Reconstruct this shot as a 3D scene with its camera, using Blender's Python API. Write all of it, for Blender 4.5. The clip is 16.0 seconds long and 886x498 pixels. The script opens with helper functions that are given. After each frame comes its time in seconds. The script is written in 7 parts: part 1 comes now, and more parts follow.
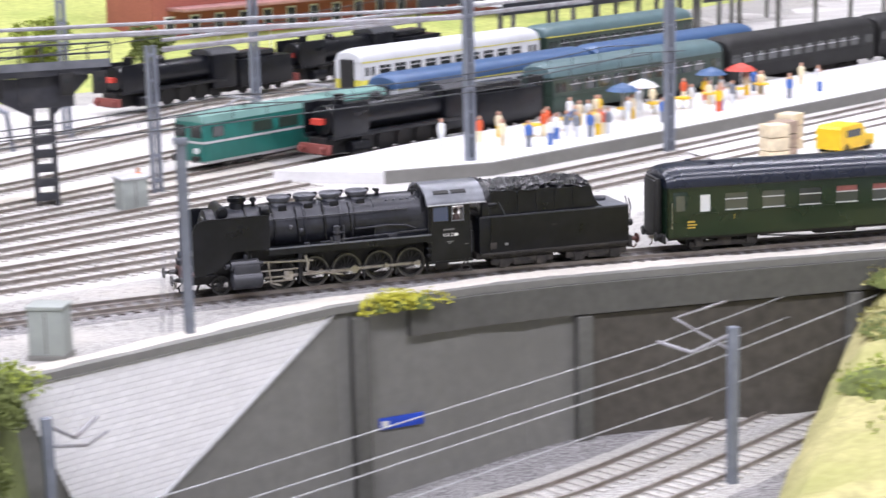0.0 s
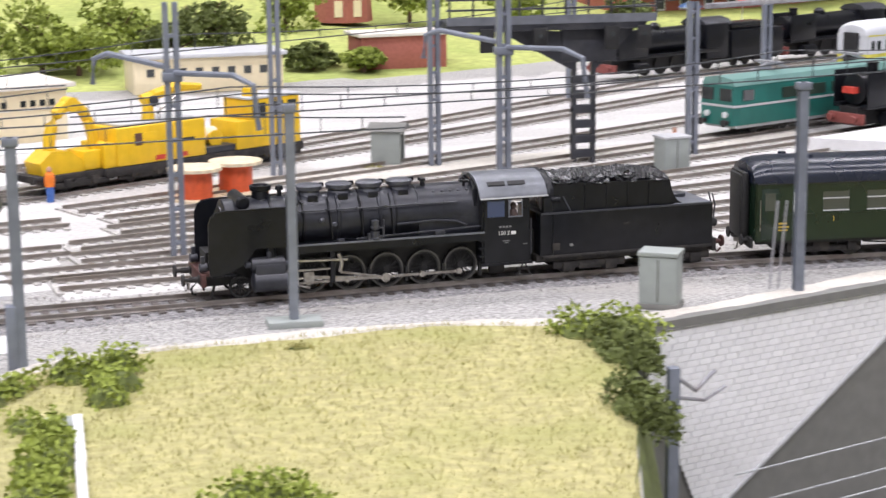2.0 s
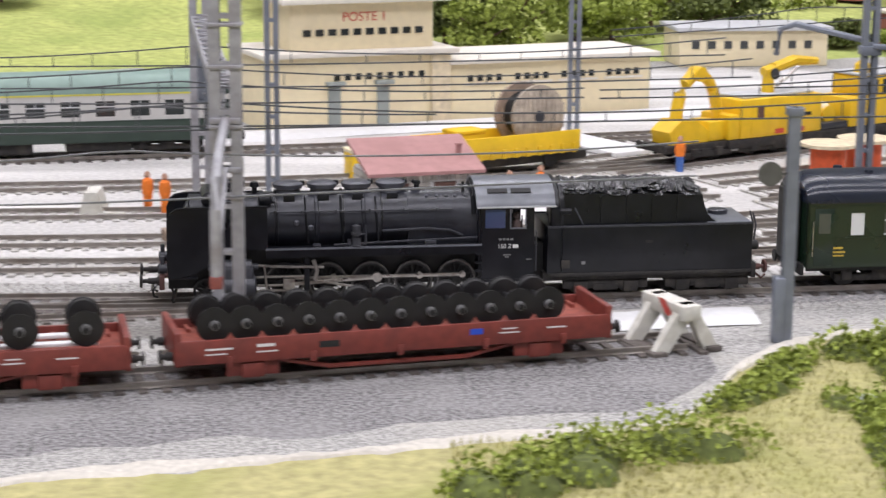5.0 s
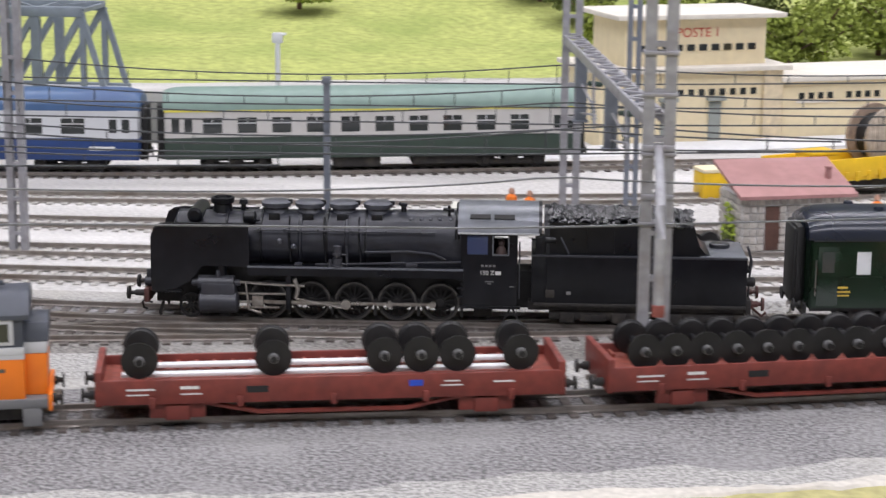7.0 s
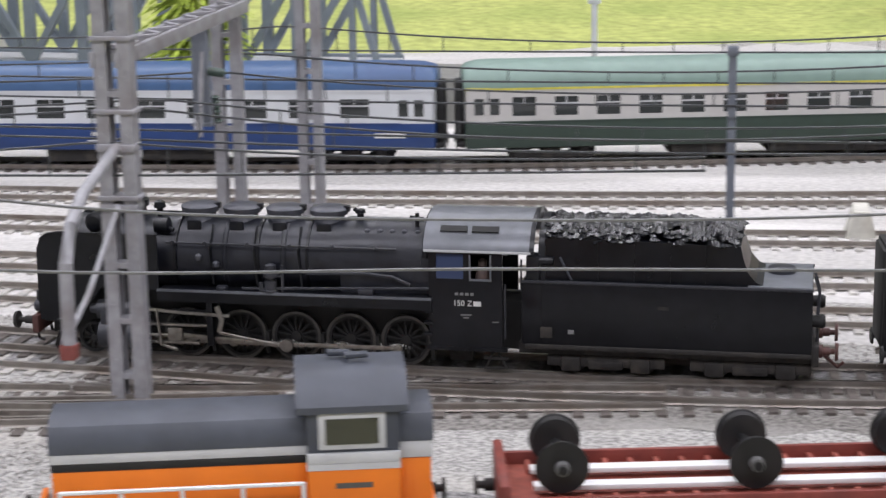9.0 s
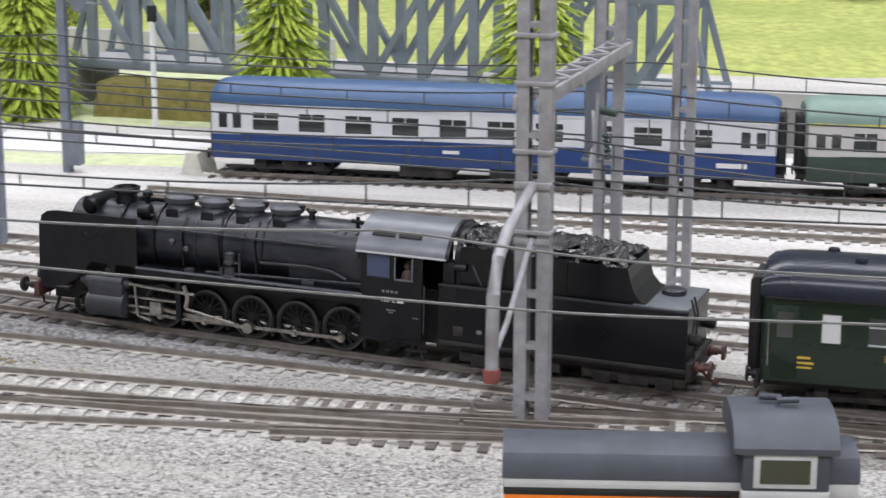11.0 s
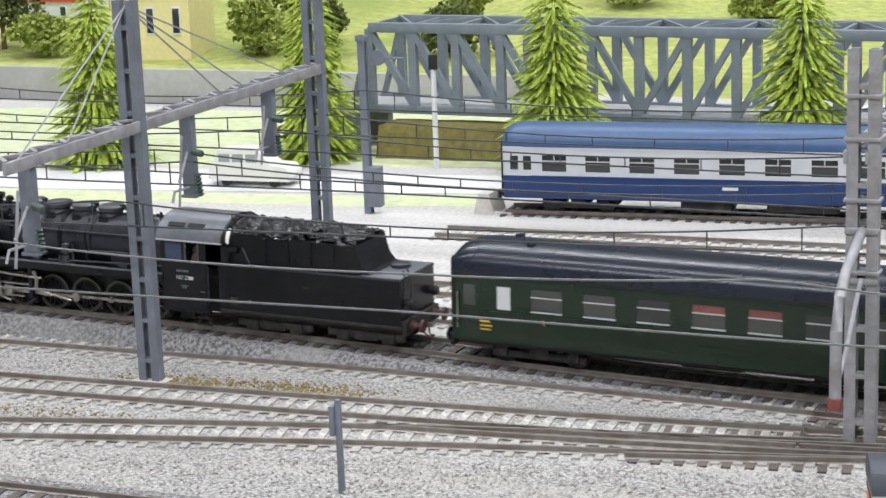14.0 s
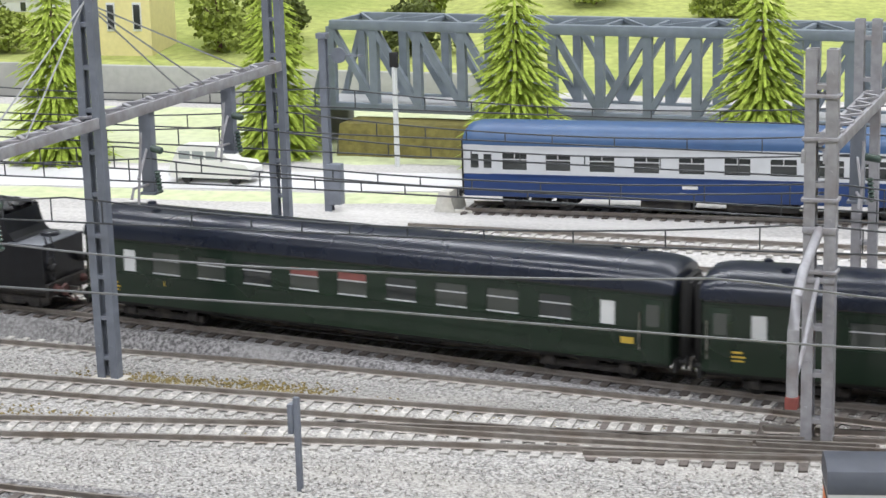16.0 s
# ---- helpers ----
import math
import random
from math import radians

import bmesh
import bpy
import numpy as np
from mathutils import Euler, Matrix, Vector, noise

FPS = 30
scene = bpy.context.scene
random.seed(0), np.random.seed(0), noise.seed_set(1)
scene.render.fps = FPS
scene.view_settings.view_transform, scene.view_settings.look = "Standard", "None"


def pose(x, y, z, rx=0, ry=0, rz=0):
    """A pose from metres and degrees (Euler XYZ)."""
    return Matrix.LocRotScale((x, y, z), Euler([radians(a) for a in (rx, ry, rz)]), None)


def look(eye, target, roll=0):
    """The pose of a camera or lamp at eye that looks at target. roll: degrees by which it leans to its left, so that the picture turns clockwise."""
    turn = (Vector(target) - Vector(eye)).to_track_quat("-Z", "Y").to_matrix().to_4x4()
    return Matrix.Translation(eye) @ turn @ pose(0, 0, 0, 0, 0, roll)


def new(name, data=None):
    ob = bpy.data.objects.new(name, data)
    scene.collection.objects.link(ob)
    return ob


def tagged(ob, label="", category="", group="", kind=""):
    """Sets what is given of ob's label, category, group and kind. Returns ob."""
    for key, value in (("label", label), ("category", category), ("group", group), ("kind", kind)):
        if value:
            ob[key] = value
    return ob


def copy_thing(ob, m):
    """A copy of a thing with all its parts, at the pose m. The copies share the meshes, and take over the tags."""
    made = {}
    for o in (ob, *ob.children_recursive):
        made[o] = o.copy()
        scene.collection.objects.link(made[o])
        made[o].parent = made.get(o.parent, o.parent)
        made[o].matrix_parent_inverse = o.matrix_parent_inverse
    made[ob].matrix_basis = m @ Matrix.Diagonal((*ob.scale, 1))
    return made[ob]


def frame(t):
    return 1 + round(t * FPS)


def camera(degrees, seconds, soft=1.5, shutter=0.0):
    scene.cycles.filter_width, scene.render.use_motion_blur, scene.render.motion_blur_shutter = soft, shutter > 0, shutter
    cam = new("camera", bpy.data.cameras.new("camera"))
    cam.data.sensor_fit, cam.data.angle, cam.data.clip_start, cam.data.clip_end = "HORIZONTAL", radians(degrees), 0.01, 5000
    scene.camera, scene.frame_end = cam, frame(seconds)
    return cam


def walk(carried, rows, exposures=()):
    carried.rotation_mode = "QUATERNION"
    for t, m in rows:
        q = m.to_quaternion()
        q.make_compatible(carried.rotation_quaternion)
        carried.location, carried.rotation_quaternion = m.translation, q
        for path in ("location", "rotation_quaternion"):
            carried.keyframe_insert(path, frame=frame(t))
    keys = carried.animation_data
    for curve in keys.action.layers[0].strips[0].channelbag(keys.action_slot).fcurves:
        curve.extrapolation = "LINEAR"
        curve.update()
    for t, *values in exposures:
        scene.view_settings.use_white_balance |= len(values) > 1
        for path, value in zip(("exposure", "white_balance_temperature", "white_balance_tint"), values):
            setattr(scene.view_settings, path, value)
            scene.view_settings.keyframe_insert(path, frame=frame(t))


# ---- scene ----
cam = camera(25.9, 16.0, soft=1.5, shutter=0.45)
PATH = [
    (0, (0.564, -0.3142, 0.2136), (0.8622, 0.41, 0.0504), -1.29),
    (0.5, (0.5326, -0.2927, 0.2028), (0.7906, 0.4478, 0.0443), -1.73),
    (1, (0.5077, -0.2758, 0.1962), (0.7268, 0.4775, 0.0397), -1.42),
    (1.5, (0.4891, -0.2561, 0.1883), (0.6761, 0.5058, 0.0316), -1.01),
    (2, (0.4682, -0.2406, 0.1852), (0.628, 0.5265, 0.0241), -0.55),
    (2.5, (0.4494, -0.231, 0.1851), (0.5818, 0.5406, 0.0205), -0.58),
    (3, (0.4226, -0.2275, 0.1814), (0.523, 0.5484, 0.0145), 0.17),
    (3.5, (0.4022, -0.2205, 0.1804), (0.4733, 0.5582, 0.0113), 0.04),
    (4, (0.38, -0.2086, 0.1779), (0.4313, 0.5715, 0.0083), 0.29),
    (4.5, (0.346, -0.2059, 0.1803), (0.388, 0.5745, 0.0097), 1.16),
    (4.7, (0.3306, -0.2072, 0.1811), (0.3664, 0.5735, 0.0104), 0.89),
    (6.8, (0.243, -0.2132, 0.1901), (0.1909, 0.5661, 0.017), 0.61),
    (7, (0.2357, -0.212, 0.1911), (0.1739, 0.5669, 0.0193), 0.47),
    (7.5, (0.2109, -0.1976, 0.1941), (0.1287, 0.5787, 0.0193), -0.36),
    (8, (0.1899, -0.2078, 0.2029), (0.0862, 0.5648, 0.0231), 0.11),
    (8.5, (0.1687, -0.1257, 0.1868), (0.0551, 0.6448, 0.0042), -1.03),
    (9, (0.1347, -0.0253, 0.1684), (0.0025, 0.7414, -0.0179), -0.88),
    (9.5, (0.1265, -0.0297, 0.1739), (-0.0358, 0.7316, -0.0109), -1.6),
    (10, (0.1159, -0.0344, 0.1776), (-0.0719, 0.7208, -0.0077), -1.06),
    (10.2, (0.1076, -0.0351, 0.1769), (-0.0891, 0.7179, -0.0084), -0.39),
    (12.3, (0.0876, -0.1308, 0.2135), (-0.1839, 0.5984, 0.0276), -2.15),
    (12.5, (0.0851, -0.1338, 0.214), (-0.1931, 0.5938, 0.0316), -2.32),
    (13, (0.077, -0.1357, 0.2134), (-0.2117, 0.5886, 0.0344), -2.41),
    (13.5, (0.0695, -0.1386, 0.213), (-0.222, 0.5846, 0.034), -2.19),
    (14, (0.065, -0.1425, 0.2135), (-0.232, 0.5782, 0.0334), -2.11),
    (14.5, (0.0642, -0.1433, 0.2141), (-0.234, 0.5768, 0.0337), -2.11),
    (15, (0.0619, -0.1436, 0.2136), (-0.2302, 0.5789, 0.0332), -1.6),
    (15.5, (0.0632, -0.1429, 0.2132), (-0.2234, 0.5821, 0.0339), -1.84),
    (16, (0.066, -0.1424, 0.2137), (-0.2163, 0.5838, 0.0321), -1.68),
]
walk(cam, [(t, look(eye, target, roll)) for t, eye, target, roll in PATH],
     exposures=[(0, 1.10, 6150, 13), (1.5, 0.96, 6250, 12), (2.5, 0.80, 6400, 10), (4.5, 0.60, 6400, 10), (8, 0.51, 6300, 9), (10.2, 0.54, 6300, 8), (12.3, 0.64, 6300, 3), (16, 0.67, 6300, 3)])

# ---- light: a bright exhibition hall with ceiling strip lights ----
MM = 0.001
world = bpy.data.worlds.new("hall_air")
scene.world = world
world.use_nodes = True
world.node_tree.nodes["Background"].inputs[0].default_value = (0.9, 0.95, 1.0, 1)
world.node_tree.nodes["Background"].inputs[1].default_value = 0.12


def ceiling_lamp(x, y, sx, sy, watts, colour=(1.0, 0.955, 1.03)):
    data = bpy.data.lights.new("hall_lamp", "AREA")
    data.shape, data.size, data.size_y, data.energy, data.color = "RECTANGLE", sx, sy, watts, colour
    ob = new("hall_lamp", data)
    ob.matrix_world = pose(x, y, 2.15, 0, 0, 0)
    return ob


for lx, ly, w in ((-1.2, 0.35, 13), (0.5, 0.35, 13), (2.2, 0.35, 13), (-1.2, 2.1, 15), (0.5, 2.1, 15), (2.2, 2.1, 15), (-0.6, -1.4, 24), (1.2, -1.4, 24)):
    ceiling_lamp(lx, ly, 1.5, 0.22, w)

# ---- materials ----


def material(name, colour, rough=0.6, metal=0.0, vary=0.18, size=3.0, bump=0.0, bump_size=0.8, stain=None, stain_size=25.0, random_tint=0.0, coat=0.0, second=None, hard=0.2, streak=1.0, spec=0.5):
    """A paint or mineral with grain at two scales; sizes in millimetres."""
    m = bpy.data.materials.new(name)
    m.use_nodes = True
    nt = m.node_tree
    n, l = nt.nodes, nt.links
    bsdf = n["Principled BSDF"]
    bsdf.inputs["Roughness"].default_value = rough
    bsdf.inputs["Metallic"].default_value = metal
    bsdf.inputs["Specular IOR Level"].default_value = spec
    bsdf.inputs["Coat Weight"].default_value = coat
    tc = n.new("ShaderNodeTexCoord")
    fine = n.new("ShaderNodeTexNoise")
    fine.inputs["Scale"].default_value = 1000.0 / size
    fine.inputs["Detail"].default_value = 5.0
    l.new(tc.outputs["Object"], fine.inputs["Vector"])
    big = n.new("ShaderNodeTexNoise")
    big.inputs["Scale"].default_value = 1000.0 / stain_size
    big.inputs["Detail"].default_value = 4.0
    if streak == 1.0:
        l.new(tc.outputs["Object"], big.inputs["Vector"])
    else:
        draw = n.new("ShaderNodeMapping")
        draw.inputs["Scale"].default_value = (1 / streak, 1, 1)
        draw.inputs["Rotation"].default_value = (0, 0, 0.1)
        l.new(tc.outputs["Object"], draw.inputs["Vector"])
        l.new(draw.outputs["Vector"], big.inputs["Vector"])
    c = Vector(colour)
    ramp = n.new("ShaderNodeValToRGB")
    ramp.color_ramp.elements[0].position, ramp.color_ramp.elements[1].position = 0.5 - hard, 0.5 + hard
    ramp.color_ramp.elements[0].color = (*(c * (1 - vary)), 1)
    ramp.color_ramp.elements[1].color = (*[min(1, v) for v in (Vector(second) if second else c * (1 + vary))], 1)
    l.new(fine.outputs["Fac"], ramp.inputs["Fac"])
    out = ramp.outputs["Color"]
    mix = n.new("ShaderNodeMix")
    mix.data_type = "RGBA"
    mask = n.new("ShaderNodeMapRange")
    mask.inputs[1].default_value, mask.inputs[2].default_value = 0.48, 0.72
    mask.inputs[4].default_value = 0.75 if stain else 0.35
    l.new(big.outputs["Fac"], mask.inputs[0])
    l.new(mask.outputs[0], mix.inputs["Factor"])
    l.new(out, mix.inputs["A"])
    mix.inputs["B"].default_value = (*(Vector(stain) if stain else c * 0.8), 1)
    out = mix.outputs["Result"]
    if random_tint:
        info = n.new("ShaderNodeObjectInfo")
        hsv = n.new("ShaderNodeHueSaturation")
        val = n.new("ShaderNodeMapRange")
        val.inputs[3].default_value, val.inputs[4].default_value = 1 - random_tint, 1 + random_tint
        l.new(info.outputs["Random"], val.inputs[0])
        l.new(val.outputs[0], hsv.inputs["Value"])
        l.new(out, hsv.inputs["Color"])
        out = hsv.outputs["Color"]
    l.new(out, bsdf.inputs["Base Color"])
    rr = n.new("ShaderNodeMapRange")
    rr.inputs[3].default_value, rr.inputs[4].default_value = max(0.03, rough - 0.1), min(1, rough + 0.12)
    l.new(big.outputs["Fac"], rr.inputs[0])
    l.new(rr.outputs[0], bsdf.inputs["Roughness"])
    if bump:
        grain = n.new("ShaderNodeTexNoise")
        grain.inputs["Scale"].default_value = 1000.0 / bump_size
        grain.inputs["Detail"].default_value = 3.0
        l.new(tc.outputs["Object"], grain.inputs["Vector"])
        b = n.new("ShaderNodeBump")
        b.inputs["Strength"].default_value = 0.8
        b.inputs["Distance"].default_value = bump * MM
        l.new(grain.outputs["Fac"], b.inputs["Height"])
        l.new(b.outputs["Normal"], bsdf.inputs["Normal"])
    return m


def pane_material(name, colour, rough=0.06, alpha=1.0):
    m = bpy.data.materials.new(name)
    m.use_nodes = True
    b = m.node_tree.nodes["Principled BSDF"]
    b.inputs["Base Color"].default_value = (*colour, 1)
    b.inputs["Roughness"].default_value = rough
    b.inputs["Coat Weight"].default_value = 0.4
    if alpha < 1:
        b.inputs["Transmission Weight"].default_value = 1 - alpha
    return m


BALLAST = material("grey_ballast", (0.36, 0.353, 0.335), 0.9, vary=0.46, size=1.3, bump=1.5, bump_size=1.5, stain=(0.47, 0.45, 0.41), stain_size=45, hard=0.14, streak=2.5)
BALLAST_PALE = material("pale_dusty_ballast", (0.49, 0.478, 0.46), 0.9, vary=0.2, size=2.4, bump=0.6, bump_size=1.8, stain=(0.76, 0.745, 0.72), stain_size=38, streak=6.0)
BALLAST_DARK = material("dark_ballast", (0.205, 0.20, 0.20), 0.9, vary=0.55, size=1.5, bump=1.2, bump_size=1.5, stain=(0.30, 0.295, 0.29), stain_size=50, hard=0.12)
STONE_BIT = material("ballast_stones", (0.46, 0.44, 0.42), 0.9, vary=0.5, size=1.0, stain=(0.3, 0.28, 0.27), stain_size=4)
RAIL = material("weathered_rail_steel", (0.30, 0.275, 0.25), 0.4, 0.6, size=4, stain=(0.2, 0.16, 0.13), stain_size=18)
RAIL_RUST = material("rusty_rail_side", (0.16, 0.12, 0.10), 0.7, 0.3, size=3)
SLEEPER = material("dusty_concrete_sleeper", (0.45, 0.435, 0.405), 0.9, vary=0.4, size=1.6, bump=0.5, random_tint=0.12, stain=(0.34, 0.33, 0.31), stain_size=7)
SLEEPER_DARK = material("dark_wooden_sleeper", (0.11, 0.095, 0.085), 0.85, vary=0.3, size=2, bump=0.15, random_tint=0.2)
LOCO_BLACK = material("sooty_black_paint", (0.0052, 0.006, 0.0085), 0.3, 0.0, spec=0.36, vary=0.35, size=5, stain=(0.012, 0.0125, 0.016), stain_size=14, bump=0.03)
LOCO_GREY = material("dusty_dark_grey_paint", (0.034, 0.036, 0.044), 0.4, 0.1, vary=0.2, size=4, stain=(0.06, 0.06, 0.064), stain_size=9)
CAB_ROOF = material("grey_cab_roof", (0.15, 0.16, 0.18), 0.35, 0.15, vary=0.12, size=5, stain=(0.09, 0.1, 0.11), stain_size=12)
STEEL = material("bright_worn_steel", (0.42, 0.40, 0.37), 0.3, 0.9, size=2, stain=(0.2, 0.17, 0.14), stain_size=5)
COAL = material("lump_coal", (0.013, 0.0135, 0.016), 0.24, 0.0, vary=0.6, size=1.2)
COACH_GREEN = material("dark_green_coach_paint", (0.007, 0.021, 0.010), 0.26, 0.0, vary=0.1, size=6, stain=(0.006, 0.018, 0.009), stain_size=30, coat=0.25)
COACH_ROOF = material("black_coach_roof", (0.0075, 0.0115, 0.024), 0.27, 0.0, vary=0.12, size=8, stain=(0.012, 0.017, 0.03), stain_size=40)
BLACK = material("matt_black", (0.012, 0.012, 0.012), 0.65, vary=0.3, size=3)
UNDER = material("dirty_underframe", (0.02, 0.018, 0.017), 0.75, vary=0.35, size=2, stain=(0.07, 0.06, 0.05), stain_size=6)
GLASS = pane_material("dark_window_glass", (0.03, 0.035, 0.035))
GLASS_LIGHT = pane_material("lit_coach_window", (0.06, 0.068, 0.06), 0.08)
OPAL = material("opal_white_pane", (0.72, 0.74, 0.74), 0.3, vary=0.04, size=6)
CURTAIN = material("red_brown_blind", (0.24, 0.085, 0.075), 0.7, size=4)
GOLD = material("yellow_lettering", (0.60, 0.42, 0.06), 0.5, size=4)
WHITE_INK = material("white_lettering", (0.72, 0.72, 0.70), 0.5, size=4, vary=0.05)
BUFFER_RED = material("faded_red_beam", (0.22, 0.06, 0.05), 0.6, size=3)
WAGON_RED = material("oxide_red_wagon_paint", (0.18, 0.034, 0.024), 0.55, vary=0.2, size=4, stain=(0.125, 0.028, 0.022), stain_size=12, bump=0.05)
WAGON_FLOOR = material("oxide_red_wagon_floor", (0.24, 0.055, 0.036), 0.7, vary=0.25, size=3)
WHEEL_BLACK = material("black_wheelset", (0.009, 0.009, 0.01), 0.5, 0.1, vary=0.25, size=4, stain=(0.018, 0.017, 0.016), stain_size=8)
ORANGE = material("orange_shunter_paint", (0.78, 0.19, 0.012), 0.4, vary=0.06, size=8, stain=(0.68, 0.16, 0.012), stain_size=20)
SHUNT_GREY = material("blue_grey_shunter_roof", (0.06, 0.068, 0.088), 0.5, vary=0.12, size=6, stain=(0.045, 0.05, 0.062), stain_size=18)
FRAME_GREY = material("mid_grey_frame_paint", (0.15, 0.152, 0.155), 0.55, vary=0.1, size=6, stain=(0.17, 0.17, 0.17), stain_size=12)
PALE_GREY = material("pale_grey_band", (0.52, 0.53, 0.54), 0.5, vary=0.06, size=6)
MAST = material("blue_grey_mast_paint", (0.19, 0.21, 0.25), 0.5, 0.1, vary=0.12, size=5, stain=(0.14, 0.155, 0.185), stain_size=15)
MAST_PALE = material("pale_grey_lattice_paint", (0.33, 0.33, 0.35), 0.55, 0.1, vary=0.18, size=4, stain=(0.23, 0.21, 0.21), stain_size=10)
WIRE = material("dark_wire", (0.075, 0.08, 0.085), 0.5, 0.5, size=4)
WIRE_PALE = material("pale_wire", (0.36, 0.37, 0.38), 0.5, 0.3, size=4)
WIRE_MID = material("mid_grey_wire", (0.17, 0.175, 0.18), 0.5, 0.4, size=4)
INSULATOR = material("green_brown_insulator", (0.06, 0.09, 0.075), 0.25, size=3)
GRASS = material("straw_green_static_grass", (0.40, 0.37, 0.165), 0.9, vary=0.22, size=5, bump=0.8, bump_size=1.5, stain=(0.30, 0.31, 0.10), stain_size=45)
GRASS_TUFT = material("grass_fibres", (0.38, 0.36, 0.14), 0.9, vary=0.35, size=3)
HEDGE = material("mid_green_foliage", (0.25, 0.305, 0.052), 0.9, vary=0.45, size=3, bump=0.5, bump_size=1.5)
SCRUB = material("yellow_green_scrub", (0.46, 0.45, 0.05), 0.9, vary=0.35, size=3)
LOCO_WORN = material("weathered_blue_black_paint", (0.014, 0.0155, 0.022), 0.36, 0.1, vary=0.4, size=4, stain=(0.042, 0.044, 0.054), stain_size=11, bump=0.06)
BALLAST_BROWN = material("moss_stained_ballast", (0.22, 0.17, 0.06), 0.9, vary=0.45, size=1.5, stain=(0.36, 0.31, 0.16), stain_size=6)
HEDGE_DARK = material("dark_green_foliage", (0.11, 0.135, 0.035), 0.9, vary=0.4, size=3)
FIR = material("bright_fir_needles", (0.36, 0.46, 0.06), 0.85, vary=0.4, size=2.5)
MEADOW = material("bright_meadow", (0.40, 0.44, 0.13), 0.9, vary=0.25, size=8, stain=(0.24, 0.31, 0.075), stain_size=110, bump=0.8, bump_size=3)
SAND = material("pale_sand_verge", (0.56, 0.53, 0.47), 0.9, vary=0.15, size=2, bump=0.3, bump_size=1.2)
ROAD_WHITE = material("pale_concrete_road", (0.70, 0.70, 0.70), 0.8, vary=0.06, size=4, stain=(0.62, 0.62, 0.62), stain_size=60)
CONCRETE = material("grey_cast_wall", (0.195, 0.195, 0.18), 0.8, vary=0.08, size=6, stain=(0.165, 0.165, 0.15), stain_size=60, bump=0.1)
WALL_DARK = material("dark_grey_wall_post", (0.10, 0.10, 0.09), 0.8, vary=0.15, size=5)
BRICK_PALE = material("pale_grey_brick", (0.86, 0.865, 0.87), 0.8, vary=0.06, size=3, random_tint=0.04)
CABINET = material("grey_green_cabinet_paint", (0.31, 0.34, 0.32), 0.55, vary=0.06, size=6)
YELLOW = material("works_yellow_paint", (0.78, 0.50, 0.015), 0.45, vary=0.08, size=6, stain=(0.66, 0.42, 0.02), stain_size=18)
CREAM = material("cream_render", (0.80, 0.70, 0.47), 0.8, vary=0.05, size=5, stain=(0.72, 0.62, 0.42), stain_size=50)
CREAM_ROOF = material("pale_flat_roof", (0.72, 0.68, 0.60), 0.8, vary=0.06, size=6)
ROOF_PINK = material("faded_pink_tin_roof", (0.38, 0.20, 0.19), 0.7, vary=0.1, size=5, stain=(0.31, 0.165, 0.155), stain_size=20)
RUBBLE = material("rubble_stone", (0.50, 0.47, 0.43), 0.9, vary=0.2, size=2, random_tint=0.25)
MORTAR = material("pale_mortar", (0.74, 0.74, 0.74), 0.9, size=2)
DOOR_BROWN = material("brown_door", (0.12, 0.06, 0.045), 0.6, size=3)
DRUM_WOOD = material("weathered_drum_wood", (0.33, 0.25, 0.19), 0.8, vary=0.25, size=3)
SPOOL_RED = material("orange_red_cable", (0.62, 0.10, 0.03), 0.5, size=3)
SPOOL_RIM = material("pale_wood_flange", (0.68, 0.58, 0.40), 0.7, size=4)
BLUE_ROOF = material("mid_blue_coach_roof", (0.05, 0.105, 0.22), 0.42, vary=0.08, size=8, stain=(0.042, 0.078, 0.19), stain_size=40)
BLUE_DEEP = material("deep_blue_band", (0.018, 0.048, 0.165), 0.35, vary=0.08, size=8)
COACH_WHITE = material("grey_white_band", (0.60, 0.62, 0.64), 0.45, vary=0.05, size=8)
SAGE_ROOF = material("sage_green_roof", (0.20, 0.29, 0.25), 0.45, vary=0.08, size=8)
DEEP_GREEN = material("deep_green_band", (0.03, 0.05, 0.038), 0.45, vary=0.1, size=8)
LINE_YELLOW = material("yellow_line", (0.60, 0.55, 0.08), 0.5, size=6)
TEAL = material("teal_green_body", (0.02, 0.15, 0.125), 0.4, vary=0.08, size=8, stain=(0.018, 0.12, 0.10), stain_size=20)
TEAL_ROOF = material("pale_teal_roof", (0.16, 0.30, 0.27), 0.5, vary=0.08, size=8)
BRICK_RED = material("red_brick", (0.36, 0.12, 0.09), 0.85, vary=0.15, size=3)
SKIN = material("figure_paint", (0.45, 0.26, 0.18), 0.7, size=3)
VEST = material("orange_vest_paint", (0.80, 0.20, 0.02), 0.7, size=3)
BLUE_CLOTH = material("blue_cloth_paint", (0.06, 0.14, 0.42), 0.7, size=3)
CAR_WHITE = material("white_car_paint", (0.78, 0.78, 0.74), 0.35, vary=0.03, size=8)
BUFFER_STOP = material("pale_concrete", (0.62, 0.61, 0.55), 0.85, vary=0.12, size=3, stain=(0.5, 0.47, 0.4), stain_size=8)
SIGN_RED = material("red_white_sign", (0.55, 0.06, 0.04), 0.5, size=5)
SIGN_BLUE = material("blue_plate", (0.02, 0.07, 0.50), 0.4, size=5)
BRIDGE = material("blue_grey_girder_paint", (0.20, 0.235, 0.27), 0.5, vary=0.1, size=6, stain=(0.16, 0.185, 0.21), stain_size=25)
HALL = material("hall_paint", (0.62, 0.62, 0.60), 0.9, vary=0.04, size=60)

# ---- builders (millimetres) ----


